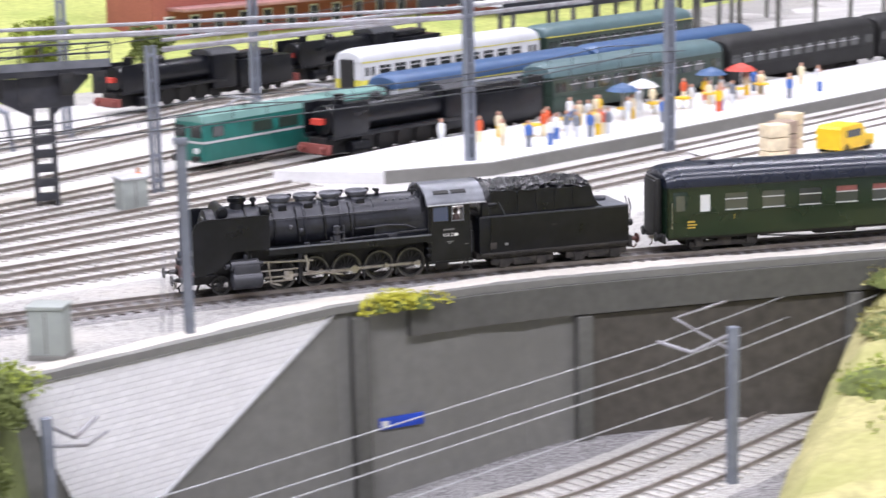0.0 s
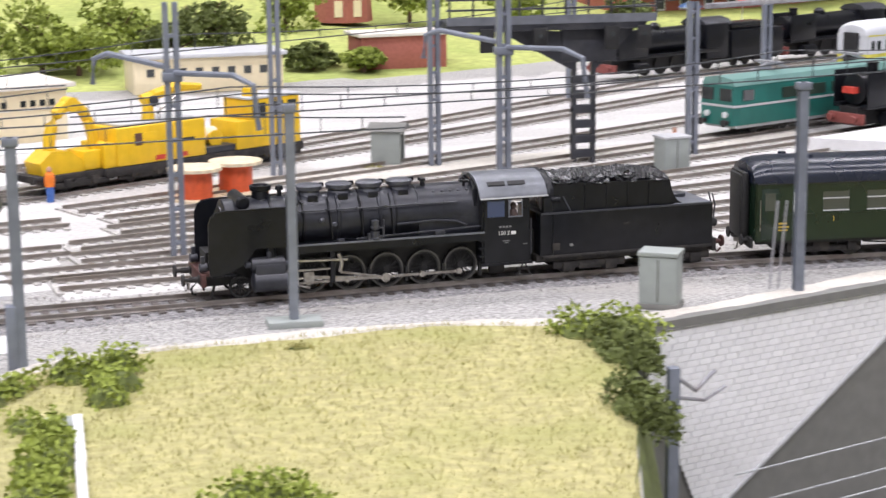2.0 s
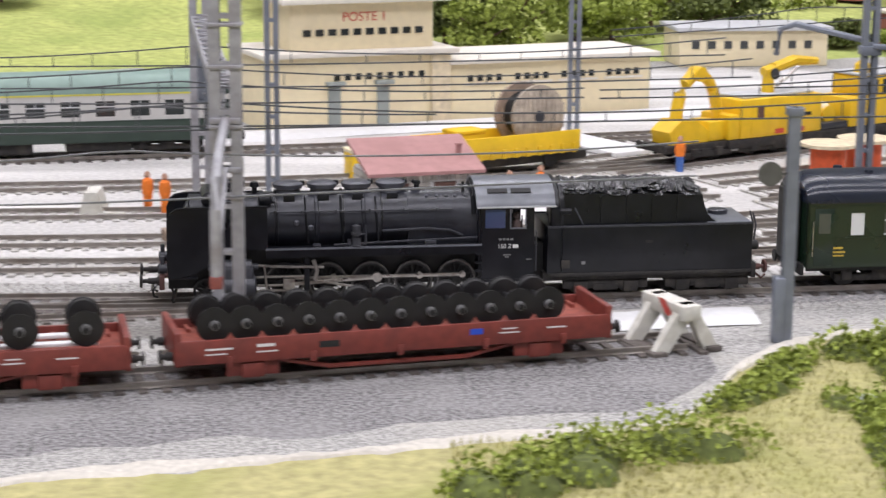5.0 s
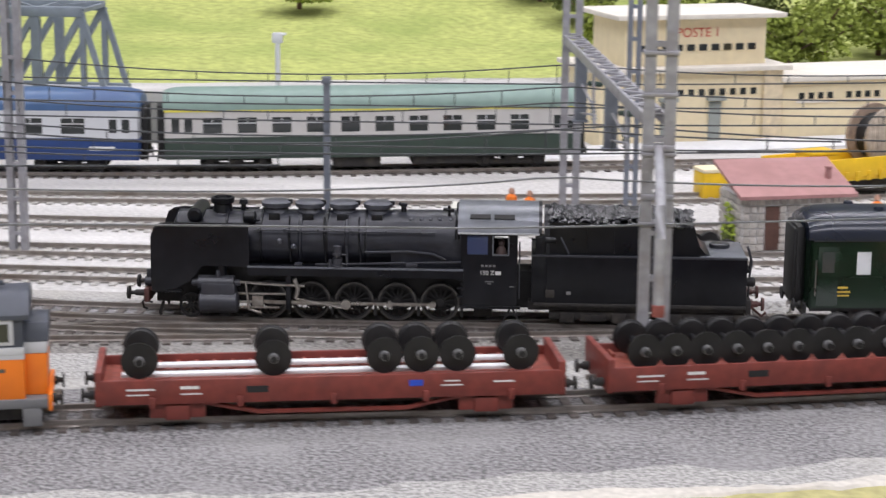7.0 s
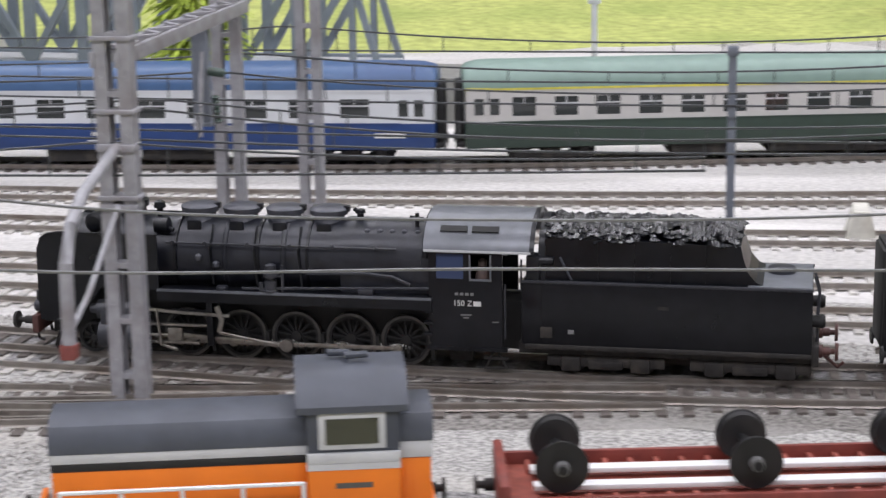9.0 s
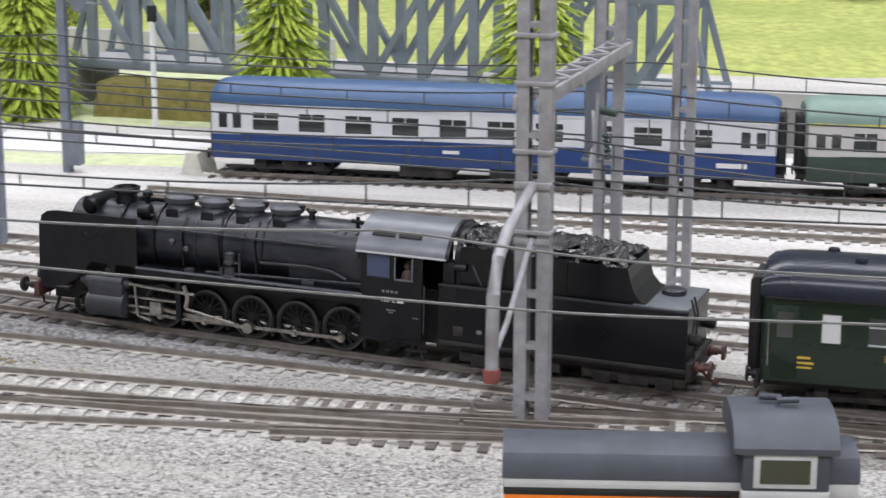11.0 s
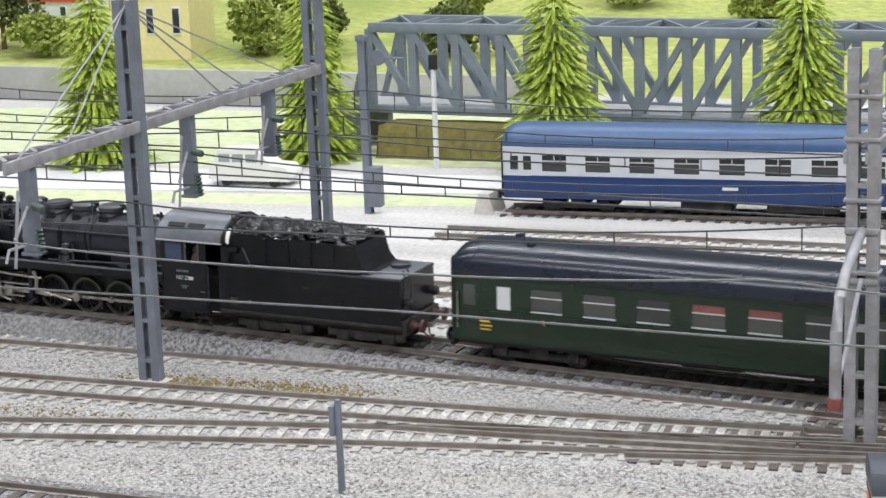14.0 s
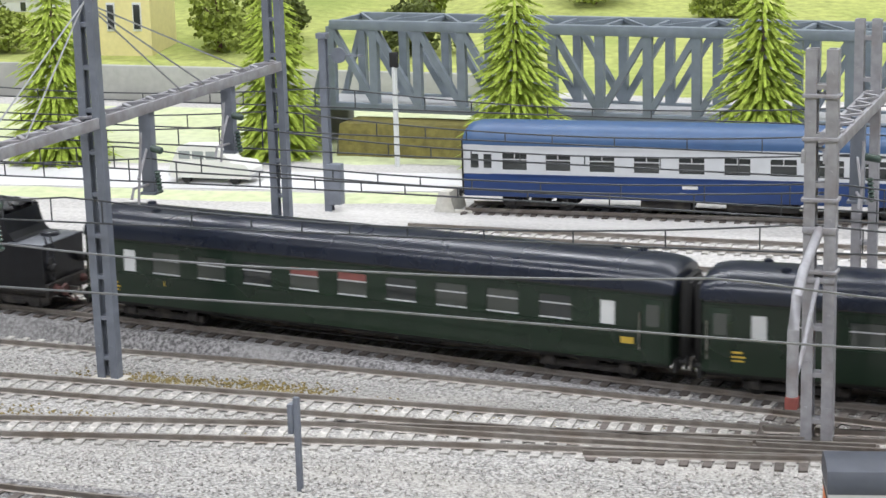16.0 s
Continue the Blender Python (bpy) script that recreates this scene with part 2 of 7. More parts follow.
class Solid:
    """Collects faces of one mesh."""

    def __init__(self):
        self.v, self.f = [], []

    def add(self, verts, faces):
        k = len(self.v)
        self.v += [tuple(p) for p in verts]
        self.f += [tuple(i + k for i in f) for f in faces]
        return self

    def box(self, x0, x1, y0, y1, z0, z1, c=0.0):
        if c <= 0:
            return self.add([(x, y, z) for x in (x0, x1) for y in (y0, y1) for z in (z0, z1)],
                            [(0, 1, 3, 2), (4, 6, 7, 5), (0, 4, 5, 1), (2, 3, 7, 6), (0, 2, 6, 4), (1, 5, 7, 3)])
        bm = bmesh.new()
        bmesh.ops.create_cube(bm, size=1.0)
        for p in bm.verts:
            p.co = ((x0 + x1) / 2 + p.co.x * (x1 - x0), (y0 + y1) / 2 + p.co.y * (y1 - y0), (z0 + z1) / 2 + p.co.z * (z1 - z0))
        bmesh.ops.bevel(bm, geom=list(bm.edges), offset=c, segments=2, affect="EDGES", profile=0.5)
        bm.verts.index_update()
        self.add([p.co[:] for p in bm.verts], [[q.index for q in f.verts] for f in bm.faces])
        bm.free()
        return self

    def prism(self, profile, axis, a, b):
        """A closed outline carried along an axis from a to b. Outline (u, v): x: (y, z); y: (x, z); z: (x, y)."""
        n = len(profile)
        put = {"x": lambda u, v, w: (w, u, v), "y": lambda u, v, w: (u, w, v), "z": lambda u, v, w: (u, v, w)}[axis]
        verts = [put(u, v, w) for w in (a, b) for u, v in profile]
        faces = [(i, (i + 1) % n, n + (i + 1) % n, n + i) for i in range(n)]
        return self.add(verts, faces + [tuple(range(n))[::-1], tuple(range(n, 2 * n))])

    def tube(self, points, r, n=8, caps=True):
        pts = [Vector(p) for p in points]
        rs = r if isinstance(r, (list, tuple)) else [r] * len(pts)
        verts, faces = [], []
        for i, p in enumerate(pts):
            d = (pts[min(i + 1, len(pts) - 1)] - pts[max(i - 1, 0)]).normalized()
            side = d.cross((0, 0, 1) if abs(d.z) < 0.9 else (1, 0, 0)).normalized()
            over = side.cross(d)
            for k in range(n):
                a = 2 * math.pi * (k + 0.5) / n
                verts.append(p + (side * math.cos(a) + over * math.sin(a)) * rs[i])
        for i in range(len(pts) - 1):
            faces += [(i * n + k, i * n + (k + 1) % n, (i + 1) * n + (k + 1) % n, (i + 1) * n + k) for k in range(n)]
        if caps:
            faces += [tuple(range(n))[::-1], tuple(range((len(pts) - 1) * n, len(pts) * n))]
        return self.add(verts, faces)

    def lathe(self, centre, axis, stations, n=20):
        """Rings of (offset along the axis, radius)."""
        c = Vector(centre)
        ax = {"x": (Vector((1, 0, 0)), Vector((0, 1, 0)), Vector((0, 0, 1))), "y": (Vector((0, 1, 0)), Vector((0, 0, 1)), Vector((1, 0, 0))), "z": (Vector((0, 0, 1)), Vector((1, 0, 0)), Vector((0, 1, 0)))}[axis]
        verts = [c + ax[0] * o + (ax[1] * math.cos(2 * math.pi * k / n) + ax[2] * math.sin(2 * math.pi * k / n)) * r for o, r in stations for k in range(n)]
        faces = [(i * n + k, i * n + (k + 1) % n, (i + 1) * n + (k + 1) % n, (i + 1) * n + k) for i in range(len(stations) - 1) for k in range(n)]
        faces += [tuple(range(n))[::-1], tuple(range((len(stations) - 1) * n, len(stations) * n))]
        return self.add(verts, faces)

    def loft(self, rings, caps=True):
        """Rings of equally many points, joined one to the next."""
        n = len(rings[0])
        faces = [(i * n + k, i * n + (k + 1) % n, (i + 1) * n + (k + 1) % n, (i + 1) * n + k) for i in range(len(rings) - 1) for k in range(n)]
        if caps:
            faces += [tuple(range(n))[::-1], tuple(range((len(rings) - 1) * n, len(rings) * n))]
        return self.add([p for r in rings for p in r], faces)

    def lump(self, c, r, rnd, flat=1.0):
        t = [(0, 0, 1), (0, 0, -1)] + [(math.cos(a), math.sin(a), 0) for a in (0, 1.57, 3.14, 4.71)]
        pts = [(c[0] + p[0] * r * rnd.uniform(0.6, 1.3), c[1] + p[1] * r * rnd.uniform(0.6, 1.3), c[2] + p[2] * r * flat * rnd.uniform(0.6, 1.3)) for p in t]
        return self.add(pts, [(0, 2, 3), (0, 3, 4), (0, 4, 5), (0, 5, 2), (1, 3, 2), (1, 4, 3), (1, 5, 4), (1, 2, 5)])

    def mesh(self, name, mat, smooth=False):
        me = bpy.data.meshes.new(name)
        me.from_pydata([(x * MM, y * MM, z * MM) for x, y, z in self.v], [], self.f)
        me.materials.append(mat)
        bm = bmesh.new()
        bm.from_mesh(me)
        bmesh.ops.recalc_face_normals(bm, faces=bm.faces)
        if smooth:
            for f in bm.faces:
                f.smooth = True
            for e in bm.edges:
                if len(e.link_faces) == 2 and e.calc_face_angle(0) > radians(38):
                    e.smooth = False
        bm.to_mesh(me)
        bm.free()
        return me


def thing(name, label, category, group="", x=0, y=0, z=0, turn=0, kind=""):
    ob = new(name)
    ob.empty_display_size = 0.01
    ob.matrix_world = pose(x * MM, y * MM, z * MM, 0, 0, turn)
    return tagged(ob, label, category, group, kind)


def part(name, solid, mat, parent, label="", smooth=True):
    ob = new(name, solid if isinstance(solid, bpy.types.Mesh) else solid.mesh(name, mat, smooth))
    ob.parent = parent
    return tagged(ob, label)


def piece(name, solid, mat, label, category, group="", x=0, y=0, z=0, turn=0, kind="", smooth=True):
    """A thing that is one mesh."""
    ob = new(name, solid if isinstance(solid, bpy.types.Mesh) else solid.mesh(name, mat, smooth))
    ob.matrix_world = pose(x * MM, y * MM, z * MM, 0, 0, turn)
    return tagged(ob, label, category, group, kind)


def S():
    return Solid()


def spline(knots):
    """A smooth y(x) through knots, by cubic Hermite pieces."""
    xs, ys = [k[0] for k in knots], [k[1] for k in knots]
    sl = [(ys[min(i + 1, len(xs) - 1)] - ys[max(i - 1, 0)]) / (xs[min(i + 1, len(xs) - 1)] - xs[max(i - 1, 0)]) for i in range(len(xs))]

    def at(x):
        i = max(0, min(len(xs) - 2, sum(1 for v in xs[1:] if v <= x)))
        h = xs[i + 1] - xs[i]
        u = (x - xs[i]) / h
        if u < 0:
            return ys[0] + sl[0] * (x - xs[0])
        if u > 1:
            return ys[-1] + sl[-1] * (x - xs[-1])
        return (2 * u**3 - 3 * u**2 + 1) * ys[i] + (u**3 - 2 * u**2 + u) * h * sl[i] + (3 * u**2 - 2 * u**3) * ys[i + 1] + (u**3 - u**2) * h * sl[i + 1]
    return at


# ---- hall and baseboard ----
hall = S().box(-4200, 5200, -3000, 5200, -1120, -1100)
piece("floor", hall, HALL, "grey hall floor under the model railway", "floor", kind="structure")
piece("ceiling", S().box(-4200, 5200, -3000, 5200, 2200, 2220), HALL, "pale hall ceiling", "ceiling", kind="structure")
for nm, b in (("wall_north", (-4200, 5200, 5200, 5220)), ("wall_south", (-4200, 5200, -3020, -3000)), ("wall_west", (-4220, -4200, -3000, 5200)), ("wall_east", (5200, 5220, -3000, 5200))):
    piece(nm, S().box(*b, -1100, 2200), HALL, "plain pale hall wall", "wall", kind="structure")

MAIN = spline([(-900, 560), (-430, 541), (-300, 534), (-100, 524), (50, 517), (200, 519), (300, 526), (450, 544), (600, 563), (750, 577), (880, 577), (1020, 566), (1200, 541), (1500, 480)])
RAMP = spline([(-900, 11), (-450, 7.6), (-330, 6.2), (-250, 4.8), (-180, 2.8), (-110, 1.0), (-50, 0), (0, 0), (1500, 0)])

# ---- ground ----
T4_EDGE = spline([(232, 441), (300, 458), (357, 473), (425, 486), (460, 492)])


def edge(x):
    """Front rim of the upper ground."""
    if x < 605:
        return -160
    if x < 690.5:
        return min(472, 170 + (x - 605) * 3.5 + max(0, x - 668) * 2)
    if x < 857:
        return 472 + (x - 691) * 63 / 166
    return min(MAIN(x) - 30, 535 + (x - 857) * 0.08)


def ground_sheet():
    cols = [-2600 + 60 * i for i in range(25)] + [-1100 + 25 * i for i in range(72)] + [690, 691] + [715 + 25 * i for i in range(40)] + [1720 + 60 * i for i in range(40)]
    far = [0, 6, 14, 25, 40, 60, 90, 130, 180, 240, 320, 420, 540, 700, 900, 1200, 1600, 2200, 3000, 4200]
    v, f = [], []
    for x in cols:
        for d in far:
            y = edge(x) + d
            v.append((x, y, noise.noise(Vector((x / 40, y / 40, 0))) * 0.35 - 0.3))
    n = len(far)
    for i in range(len(cols) - 1):
        f += [(i * n + j, (i + 1) * n + j, (i + 1) * n + j + 1, i * n + j + 1) for j in range(n - 1)]
    return S().add(v, f)


piece("ground", ground_sheet(), BALLAST, "pale grey gravelled ground of the railway yard", "ground", kind="structure")
low = S().add([(560, -900, -121), (730, -900, -121), (990, -900, -85), (4200, -900, -85), (560, 640, -121), (730, 640, -121), (990, 640, -85), (4200, 640, -85)], [(0, 1, 5, 4), (1, 2, 6, 5), (2, 3, 7, 6)])
piece("lower_ground", low, BALLAST_DARK, "grey gravel of the sunken lower line", "ground", kind="structure")
piece("baseboard", S().box(-2600, 690, -170, -160, -400, 3).box(690, 4200, -910, -900, -400, -80), CONCRETE, "plain grey front board of the layout", "board", kind="structure")


def band(lo, hi, xs, z, rough=0.0, seed=1, thick=1.2):
    """A ground patch between two lines y(x), with a crumbled rim."""
    rnd = random.Random(seed)
    v, f, m = [], [], 7
    for x in xs:
        a, b = lo(x) + rnd.uniform(-1, 1) * rough, hi(x) + rnd.uniform(-1, 1) * rough
        for j in range(m):
            u = j / (m - 1)
            dz = 0 if j in (0, m - 1) else thick
            v.append((x, a + (b - a) * u, z - thick + dz + noise.noise(Vector((x / 30, (a + (b - a) * u) / 30, 3))) * 0.5))
    for i in range(len(xs) - 1):
        f += [(i * m + j, (i + 1) * m + j, (i + 1) * m + j + 1, i * m + j + 1) for j in range(m - 1)]
    return S().add(v, f)


def steps(a, b, d):
    k = max(2, int(abs(b - a) / d) + 1)
    return [a + (b - a) * i / (k - 1) for i in range(k)]


LAWN = spline([(-200, 262), (58, 285), (213, 314), (330, 345), (405, 372), (436, 432), (480, 472), (560, 486), (620, 492), (690, 474)])
def lawn_low(x):
    """Front line of the lawn, which turns away along the bank."""
    return -160 if x < 612 else min(LAWN(x) - 3, 200 + (x - 612) * 3.4 if x < 668 else 392 + (x - 668) * 5)


lawn = band(lawn_low, LAWN, steps(-200, 689, 7), 1.2, 1.5, 3)
piece("lawn", lawn, GRASS, "dry yellow-green static grass beside the line", "grass", kind="structure")
verge = band(lambda x: LAWN(x) - 2, lambda x: LAWN(x) + 7 + 3 * math.sin(x / 17), steps(-200, 689, 6), 0.9, 1.6, 4)
piece("sand_verge", verge, SAND, "pale sandy verge between ballast and grass", "verge", kind="structure")
rim = band(lambda x: edge(x) + 1, lambda x: edge(x) + 17 + 3 * math.sin(x / 31), steps(692, 1180, 7), 0.8, 1.2, 5)
piece("wall_verge", rim, SAND, "pale sand behind the top of the wall", "verge", kind="structure")

far_yard = band(lambda x: MAIN(x) + 42, lambda x: 1330 + max(0, x - 700) * 0.5, steps(-1000, 2200, 30), 0.15, 2, 6, 1.0)
piece("rear_yard", far_yard, BALLAST_PALE, "pale dusty ground of the rear yard", "ground", kind="structure")
near_dark = band(lambda x: LAWN(x) + 12, lambda x: 470 if x > 250 else 455 - (250 - x) * 0.16, steps(-40, 425, 12), 0.1, 3, 7, 1.0)
piece("siding_ballast", near_dark, BALLAST_DARK, "dark grey ballast round the works siding", "ground", kind="structure")

slab = band(lambda x: max(T4_EDGE(x), 452 + (x - 330) * 0.3), lambda x: MAIN(x) - 27, steps(300, 452, 12), 1.0, 0.5, 8, 1.0)
piece("paved_crossing", slab, ROAD_WHITE, "pale paved strip between the siding and the main line", "pavement", kind="structure")

# grass fibres on the lawn
rnd = random.Random(11)
tufts = S()
for _ in range(26000):
    x = rnd.uniform(330, 690)
    y = rnd.uniform(200, LAWN(x) - 1)
    if y < lawn_low(x) + 2:
        continue
    h, a, w = rnd.uniform(1.2, 2.9), rnd.uniform(0, 6.3), 0.22
    dx, dy = math.cos(a), math.sin(a)
    tufts.add([(x - dy * w, y + dx * w, 0.9), (x + dy * w, y - dx * w, 0.9), (x + dx * h * 0.5, y + dy * h * 0.5, 0.9 + h)], [(0, 1, 2)])
piece("grass_fibres", tufts, GRASS_TUFT, "short straw-green grass fibres standing on the lawn", "grass", kind="stuff", smooth=False)

# ---- tracks ----


def sampled(path, x0, x1, step):
    """Points along y(x) at even arc steps: (x, y, heading)."""
    out, x = [], x0
    while x < x1:
        s = (path(x + 1) - path(x - 1)) / 2
        out.append((x, path(x), math.atan(s)))
        x += step / math.sqrt(1 + s * s)
    return out


def rail_mesh(path, x0, x1, side, z=0.0, step=12, rise=None):
    rings, flat = [], z
    for x, y, a in sampled(path, x0, x1, step):
        nx, ny = -math.sin(a), math.cos(a)
        z = flat + (rise(x) if rise else 0)
        rings.append([(x + nx * (side + w), y + ny * (side + w), z + h) for w, h in ((-1.2, 1.0), (1.2, 1.0), (0.35, 1.5), (0.35, 2.3), (0.6, 2.45), (0.6, 3.1), (-0.6, 3.1), (-0.6, 2.45), (-0.35, 2.3), (-0.35, 1.5))])
    return S().loft(rings)


sleeper_solid = S().box(-1.5, 1.5, -14.5, 14.5, -0.6, 1.15)
SLEEPER_MESH = sleeper_solid.mesh("sleeper", SLEEPER, False)
SLEEPER_WOOD_MESH = S().box(-1.5, 1.5, -14.5, 14.5, -0.6, 1.15).mesh("sleeper", SLEEPER_DARK, False)


def track(path, x0, x1, label, dark=False, single=True, bed=BALLAST, z=0.0, spacing=7.6, near=(-700, 1100), rise=None):
    ob = thing("railway_track", label, "railway track", "tracks of the yard", kind="structure")
    flat = z
    part("rail", rail_mesh(path, x0, x1, -8.85, z, rise=rise), RAIL, ob)
    part("rail", rail_mesh(path, x0, x1, 8.85, z, rise=rise), RAIL, ob)
    pts = sampled(path, x0, x1, 14)
    rings = []
    for x, y, a in pts:
        nx, ny = -math.sin(a), math.cos(a)
        z = flat + (rise(x) if rise else 0)
        rings.append([(x + nx * w, y + ny * w, (z if h > 0 else flat) + h + (0.25 * noise.noise(Vector((x / 9, w, 0))) if h > 0 else 0)) for w, h in ((-25, -0.8), (-19, 0.3), (-9, 0.55), (0, 0.45), (9, 0.55), (19, 0.3), (25, -0.8))])
    part("ballast_bed", S().loft(rings, caps=False), bed, ob)
    rest, count = S(), 0
    mesh = SLEEPER_WOOD_MESH if dark else SLEEPER_MESH
    for x, y, a in sampled(path, x0, x1, spacing):
        z = flat + (rise(x) if rise else 0)
        if single and near[0] < x < near[1] and count < 290:
            s = new("sleeper", mesh)
            s.parent = ob
            s.matrix_basis = pose(x * MM, y * MM, z * MM, 0, 0, math.degrees(a))
            count += 1
        else:
            c, sn = math.cos(a), math.sin(a)
            rest.add([(x + c * u - sn * w, y + sn * u + c * w, z + h) for u in (-1.5, 1.5) for w in (-14.5, 14.5) for h in (-0.6, 1.15)], [(0, 1, 3, 2), (4, 6, 7, 5), (0, 4, 5, 1), (2, 3, 7, 6), (1, 5, 7, 3)])
    if rest.v:
        tagged(part("sleepers", rest, SLEEPER_DARK if dark else SLEEPER, ob, smooth=False), kind="stuff")
    return ob


T1 = spline([(-900, 521), (-410, 512), (-230, 514), (-72, 507), (50, 497), (160, 500), (250, 514), (330, 529)])
T2 = spline([(-900, 425), (-370, 453), (-206, 461), (-65, 470), (50, 484), (120, 494)])
T3 = spline([(-900, 270), (-500, 364), (-337, 404), (-195, 435), (-61, 459), (10, 473)])
T4 = spline([(-900, 352), (-308, 345), (-20, 358), (75, 381), (150, 396), (232, 413), (300, 430), (357, 445), (425, 462)])
BLUE_LINE = spline([(-700, 770), (-290, 802), (-3, 828), (218, 874), (420, 922), (700, 1010)])
track(MAIN, -900, 1480, "main line with dark sleepers in grey ballast", dark=True, bed=BALLAST_DARK, rise=RAMP)
BALLAST_MID = material("oily_brown_grey_ballast", (0.20, 0.19, 0.175), 0.9, vary=0.5, size=1.4, bump=1.2, bump_size=1.5, stain=(0.34, 0.33, 0.31), stain_size=30, hard=0.14, streak=3.0)
track(T1, -900, -60, "yard track with pale sleepers beside the main line")
track(T1, -60, 325, "yard track with dark sleepers in oily ballast beside the main line", dark=True, bed=BALLAST_MID)
oily = band(lambda x: T2(min(x, 118)) - 22, lambda x: MAIN(x) + 24, steps(-70, 300, 12), 0.25, 4, 61, 0.5)
piece("oily_ballast", oily, BALLAST_MID, "oily brown-grey ballast round the points", "ground", kind="structure")
track(T2, -900, -60, "yard track with pale sleepers leading to points")
track(T2, -60, 118, "yard track with dark sleepers leading to points", dark=True, bed=BALLAST_MID)
track(T3, -900, 8, "yard track with pale sleepers joining at points")
track(T4, -700, 421, "siding of the works train in dark ballast", dark=True, bed=BALLAST_DARK)
track(BLUE_LINE, -285, 560, "rear track under the parked express coaches", dark=True, bed=BALLAST_PALE)
U = [spline([(-900, 606), (-300, 590), (0, 578), (250, 585), (400, 606)]), spline([(-900, 650), (-300, 632), (0, 624), (300, 640), (500, 680)]),
     spline([(-900, 700), (-300, 690), (0, 686), (250, 700), (500, 752)]), spline([(-900, 742), (-300, 742), (0, 750), (250, 778), (500, 842)])]
for u, (a, b) in zip(U, ((-900, 395), (-900, 480), (-250, 480), (-300, 480))):
    track(u, a, b, "rear yard track in pale dusty ballast", single=False, bed=BALLAST_PALE)
BASE = spline([(380, 604), (560, 640), (760, 690), (1000, 768), (1200, 850), (1500, 985), (1800, 1130)])


def fan(d):
    """A station throat track that spreads d mm from the first one towards the station."""
    return lambda x: BASE(x) + d * (0.42 + 0.58 * max(0.0, min(1.0, (x - 400) / 600)))


FAN = [fan(d) for d in (-48, 0, 62, 120, 178, 234, 320, 440, 520)]
for u, (a, b) in zip(FAN, ((470, 1500), (400, 1500), (480, 950), (480, 960), (500, 1500), (500, 1500), (480, 1500), (430, 1500), (400, 1500))):
    track(u, a, b, "station throat track in pale dusty ballast", single=False, bed=BALLAST_PALE)


# points: closure rails, guard rails and long timbers where the yard tracks join
pts_ob = thing("railway_points", "points with closure rails where the yard tracks join", "railway points", "tracks of the yard", kind="structure")
for path, a, b in ((spline([(-215, 442), (-127, 448), (-49, 457), (20, 468)]), -205, 10), (spline([(-150, 452), (-80, 461), (0, 474)]), -140, -10), (spline([(-120, 436), (-60, 448), (0, 462)]), -112, -20), (spline([(-60, 478), (0, 487), (60, 496)]), -60, 60), (spline([(0, 492), (60, 494), (120, 500)]), 0, 115)):
    part("closure_rail", rail_mesh(path, a, b, 0), RAIL, pts_ob)
timber = S().box(-1.5, 1.5, -24, 24, -0.6, 1.0).mesh("long_timber", SLEEPER_DARK, False)
for k in range(20):
    o = new("long_timber", timber)
    o.parent = pts_ob
    o.matrix_basis = pose((-112 + k * 7.6) * MM, ((T2(-112 + k * 7.6) + T3(-112 + k * 7.6)) / 2) * MM, 0, 0, 0, 8)

# brown moss round the mast foot and between the yard tracks
moss = S()
rnd = random.Random(15)
for cx, cy, sx, sy, n in ((-296, 478, 16, 4, 420), (-246, 481, 14, 4, 420), (-270, 474, 26, 5, 260), (-330, 430, 40, 5, 240), (-150, 470, 50, 5, 220)):
    for _ in range(n):
        x, y, r = rnd.gauss(cx, sx), rnd.gauss(cy, sy), rnd.uniform(0.35, 0.75)
        if min(abs(abs(y - p(x)) - 8.85) for p in (T1, T2, T3)) > 1.8:
            moss.lump((x, y, r * 0.6), r, rnd, 0.8)
piece("stained_ballast", moss, BALLAST_BROWN, "brown moss-stained stones between the yard tracks", "gravel", kind="stuff", smooth=False)

piece("track_crossing", S().prism([(352, 705), (377, 679), (390, 626), (401, 576), (452, 583), (446, 640), (436, 700), (424, 738), (380, 742)], "z", -0.5, 1.7), ROAD_WHITE, "pale paved crossing over the rear tracks", "pavement", kind="structure", smooth=False)

# loose stones over the near yard
stones = S()
rnd = random.Random(5)
lanes = [MAIN, T1, T2, T3, T4]
for _ in range(19000):
    x = rnd.uniform(-520, -30)
    y = rnd.uniform(340, 560)
    if min(abs(abs(y - p(x)) - 8.85) for p in lanes) < 1.8:
        continue
    r = rnd.uniform(0.3, 0.8)
    stones.lump((x, y, r * 0.5), r, rnd, 0.8)
for _ in range(6000):
    x = rnd.uniform(60, 820)
    y = MAIN(x) + rnd.uniform(-34, 40)
    if abs(abs(y - MAIN(x)) - 8.85) < 1.8 or y < edge(x) + 3:
        continue
    r = rnd.uniform(0.3, 0.75)
    stones.lump((x, y, r * 0.5), r, rnd, 0.8)
piece("loose_ballast", stones, STONE_BIT, "loose grey and brown ballast stones", "gravel", kind="stuff", smooth=False)

# ---- the moving passenger train ----


